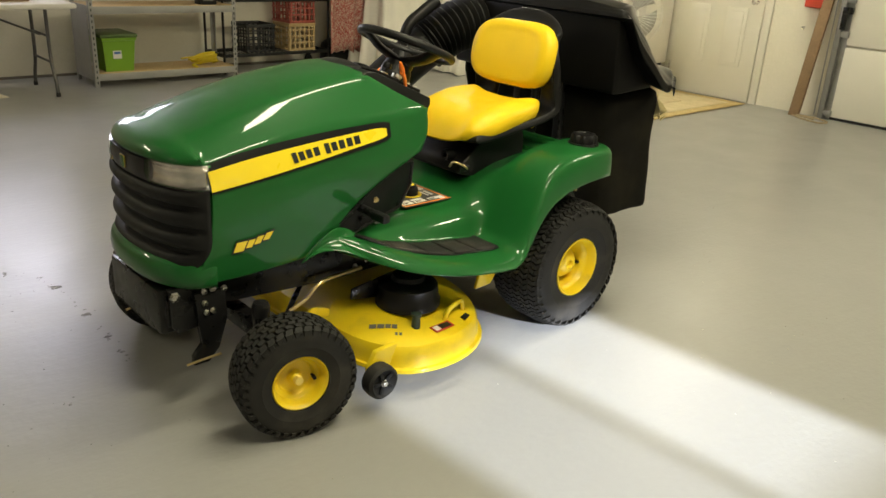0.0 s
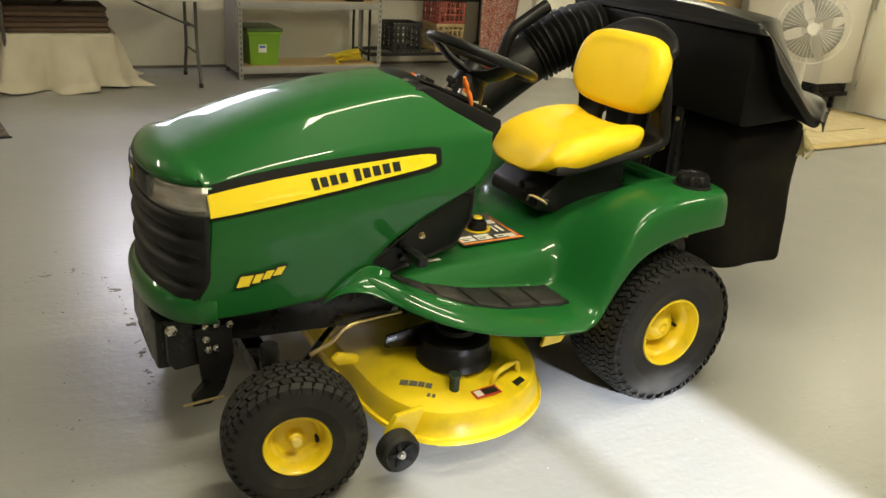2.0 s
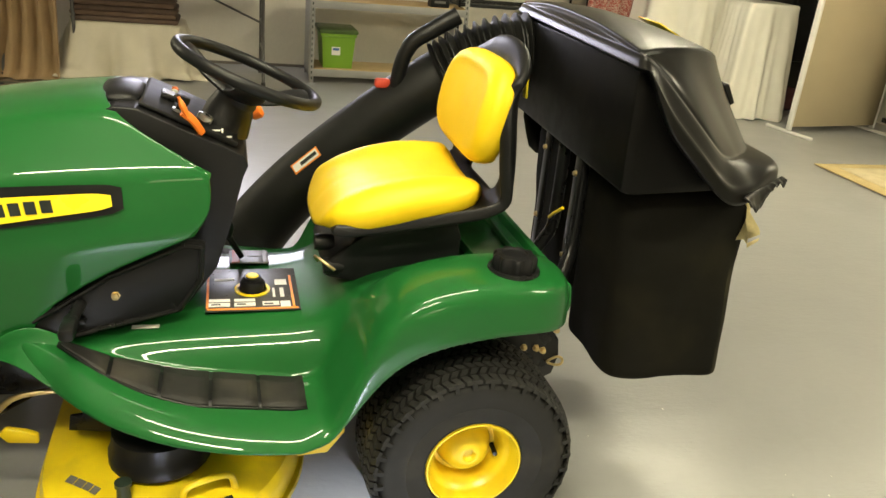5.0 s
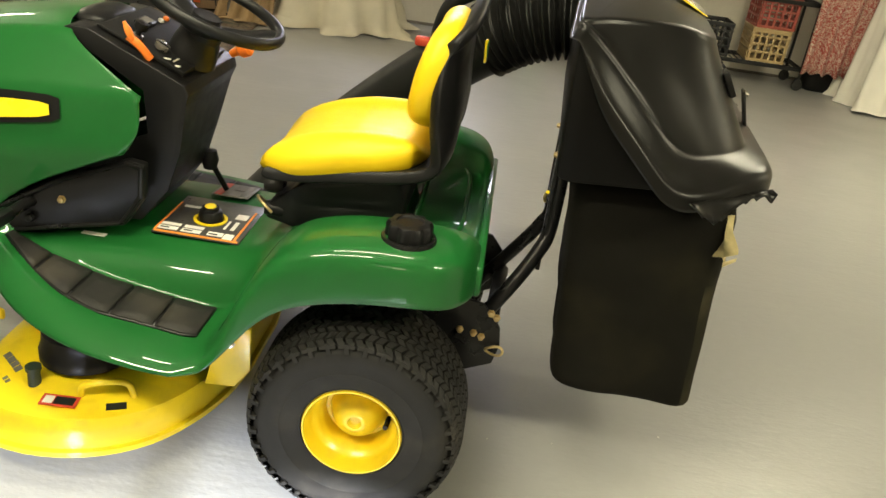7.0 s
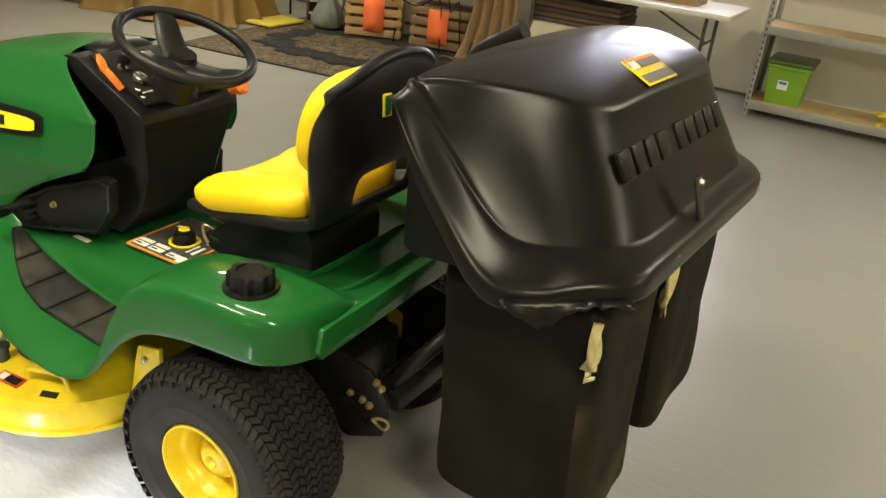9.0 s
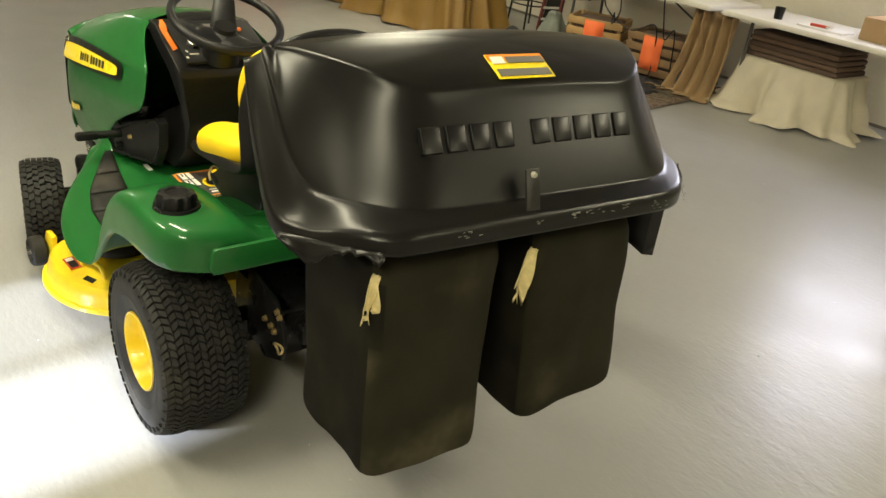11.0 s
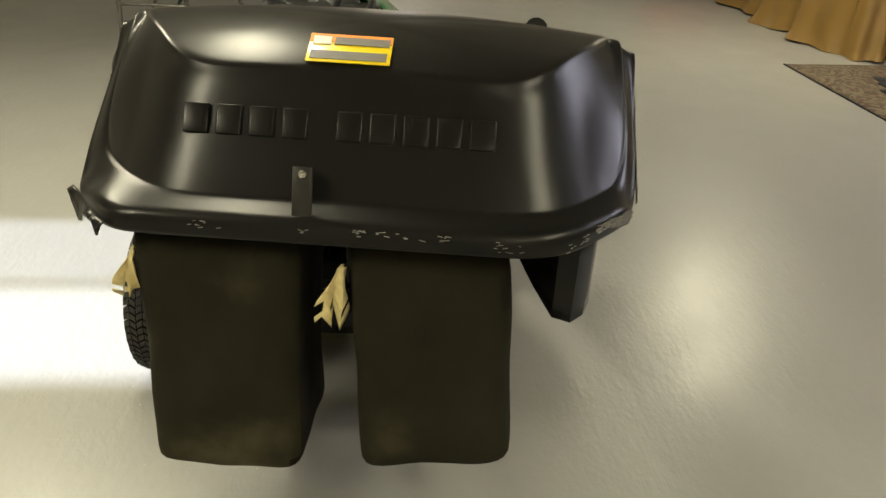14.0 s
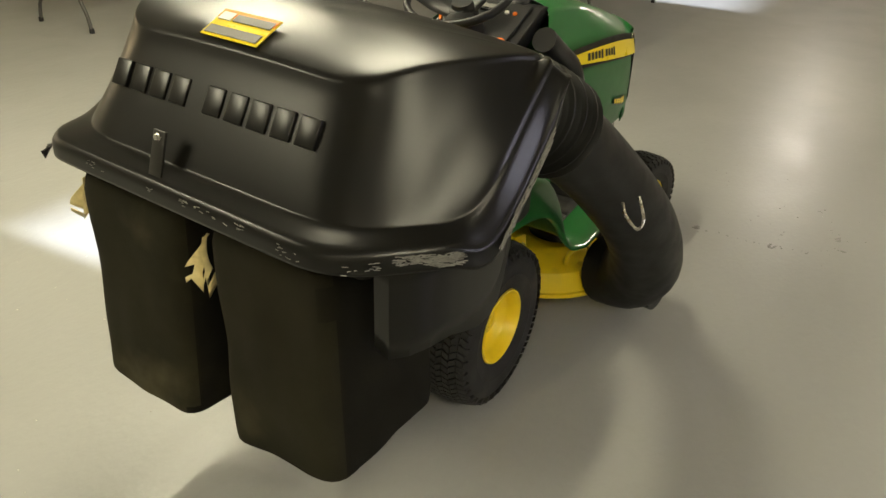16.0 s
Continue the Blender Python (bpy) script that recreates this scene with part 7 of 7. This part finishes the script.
for z, r in ((0.0, 0.125), (0.02, 0.150), (0.09, 0.155), (0.17, 0.130), (0.24, 0.085), (0.285, 0.050), (0.31, 0.062), (0.335, 0.020)):
    heap.append([((r + 0.030 * noise.noise(Vector((2.2 * math.cos(a), 2.2 * math.sin(a), z * 9)))) * math.cos(a), (r + 0.030 * noise.noise(Vector((2.2 * math.cos(a), 2.2 * math.sin(a), z * 9)))) * math.sin(a), z) for a in (2 * math.pi * k / 40 for k in range(40))])
sack = part("cloth_sack", loft(heap), material("grey_green_cloth", (0.17, 0.19, 0.165), 0.8, vary=0.3, scale=9), sub=1)
sack.matrix_world = pose(3.72, -4.80, 0.018)
tagged(sack, "small tied sack of grey green cloth", "sack")
stool = thing("bar_stool", 4.55, -5.25, 0, "black metal stool standing by the wall", "stool")
for k in range(4):
    c, s = math.cos(k * math.pi / 2 + 0.7), math.sin(k * math.pi / 2 + 0.7)
    part("leg", tube([(0.22 * c, 0.22 * s, 0.0), (0.15 * c, 0.15 * s, 0.70)], 0.011, 8, 1), STEEL, stool)
part("foot_ring", pipe(bmesh.new(), [(0.19 * math.cos(a), 0.19 * math.sin(a), 0.25) for a in (2 * math.pi * k / 24 for k in range(25))], 0.008, 8, 1), STEEL, stool)
part("seat", lathe([(0.0, 0.75), (0.16, 0.745), (0.17, 0.73), (0.165, 0.70), (0.0, 0.70)], (0, 0, 0), "z", 28), BLACK, stool)
cart = thing("tool_cart", 7.1, -3.25, 0, "red and black tool cart on castors", "cart")
part("cart_body", boxes((0, 0, 0.34, 0.55, 0.75, 0.36), bevel=0.012), RED_LABEL, cart)
part("cart_base", boxes((0, 0, 0.13, 0.58, 0.78, 0.05), bevel=0.008), BLACK, cart)
for sx in (-1, 1):
    for sy in (-1, 1):
        part("castor", lathe([(0.01, -0.016), (0.048, -0.016), (0.052, 0.0), (0.048, 0.016), (0.01, 0.016)], (sx * 0.25, sy * 0.34, 0.052), "y", 18), RUBBER, cart)
folding_table("folding_table", 3.64, 1.32, 1.83, 0.76, "folding table with a white cloth over its end")
cover = thing("table_cloth", 3.64, 1.32, 0.7515, "off-white cloth spread over the folding table", "table cloth")
rows = []
for y, z in ((-0.40, -0.16), (-0.392, -0.08), (-0.388, 0.0), (-0.37, 0.004), (0.0, 0.004), (0.37, 0.004), (0.388, 0.0), (0.395, -0.1)):
    rows.append([(-0.93 + 1.86 * k / 40, y + (0.012 * math.sin(k * 0.9) if z < -0.01 else 0), z + (0.015 * math.sin(k * 0.35) if z < -0.1 else 0)) for k in range(41)])
part("cloth", loft(rows, closed=False), LINEN, cover, thick=0.003, angle=80)
folding_table("folding_table", 6.55, 1.35, 1.83, 0.76, "bare white folding table in the open floor")
folding_table("folding_table", 2.70, 4.35, 1.83, 0.76, "bare white folding table near the front wall")

# loose black cables under and over the crate table
for k, (px, py, pz, ex) in enumerate(((3.10, -4.74, 0.74, 2.55), (2.95, -4.76, 0.74, 3.05), (2.45, -4.75, 0.74, 2.35))):
    line = [(px, py - 0.05, pz + 0.017), (px - 0.02, py + 0.012, pz - 0.01), (px - 0.05, py - 0.01, 0.52), (lerp(px, ex, 0.6), py - 0.06, 0.38), (ex, py - 0.12, 0.46), (ex - 0.03, py - 0.14, 0.12), (ex - 0.10, py - 0.02, 0.024)]
    tagged(part("cable", tube(line, 0.006, 8, 8), BLACK), "loose black cable hanging from the table", "cable", group="cables")

# small flakes and grit on the floor
rnd = random.Random(21)
bm = bmesh.new()
for k in range(150):
    near = rnd.random() < 0.6
    gx, gy = (rnd.uniform(-1.4, 2.6), rnd.uniform(0.3, 2.4)) if near else (rnd.uniform(-3.5, 5.0), rnd.uniform(-4.2, 2.6))
    g = rnd.uniform(0.0012, 0.0032)
    box(bm, gx, gy, 0.0012, g * rnd.uniform(1, 2.2), g, 0.0022, 0, Euler((0, 0, rnd.uniform(0, 3))).to_matrix())
tagged(part("floor_grit", bm, material("grit", (0.46, 0.44, 0.40), 0.8, vary=0.6, scale=3)), "scattered flakes and grit on the floor", "grit", kind="stuff")

# chipped paint along a worn joint in front of the mower
rnd = random.Random(8)
bm = bmesh.new()
joint = [(1.47, -0.27), (1.468, -0.43), (1.467, -0.65), (1.478, -0.90), (1.500, -1.08), (1.602, -1.20), (1.711, -1.18), (1.83, -1.14), (2.0, -1.05)]
spots = []
for (ax, ay), (bx, by) in zip(joint, joint[1:]):
    for k in range(5):
        u = rnd.random()
        spots.append((lerp(ax, bx, u) + rnd.gauss(0, 0.014), lerp(ay, by, u) + rnd.gauss(0, 0.014), rnd.uniform(0.002, 0.008)))
for cx, cy, r in ((1.71, -1.185, 0.030), (1.602, -1.222, 0.016), (1.481, -0.972, 0.026), (1.467, -0.652, 0.026), (1.469, -0.431, 0.022), (1.470, -0.292, 0.012), (1.72, -0.06, 0.010)):
    spots.append((cx, cy, r))
    spots.append((cx + rnd.uniform(-0.02, 0.02), cy + rnd.uniform(-0.02, 0.02), r * 0.6))
for k in range(60):
    spots.append((rnd.uniform(1.35, 2.3), rnd.uniform(-1.5, 0.3), rnd.uniform(0.0015, 0.005)))
for cx, cy, r in spots:
    edge = [r * rnd.uniform(0.45, 1.15) for _ in range(9)]
    turn_by, squash = rnd.uniform(0, 3), rnd.uniform(0.35, 0.8)
    low, top = [], []
    for i in range(9):
        a = 2 * math.pi * i / 9
        u, v = edge[i] * math.cos(a), edge[i] * math.sin(a) * squash
        px, py = cx + u * math.cos(turn_by) - v * math.sin(turn_by), cy + u * math.sin(turn_by) + v * math.cos(turn_by)
        low.append(bm.verts.new((px, py, 0.0)))
        top.append(bm.verts.new((lerp(cx, px, 0.82), lerp(cy, py, 0.82), 0.0012)))
    for i in range(9):
        j = (i + 1) % 9
        bm.faces.new((low[i], low[j], top[j], top[i]))
    bm.faces.new(top)
tagged(part("floor_chips", bm, material("bare_concrete", (0.25, 0.245, 0.235), 0.9, vary=0.4, scale=30, fine=0.2)), "chipped paint and bare concrete along a floor joint", "floor chips", kind="stuff")
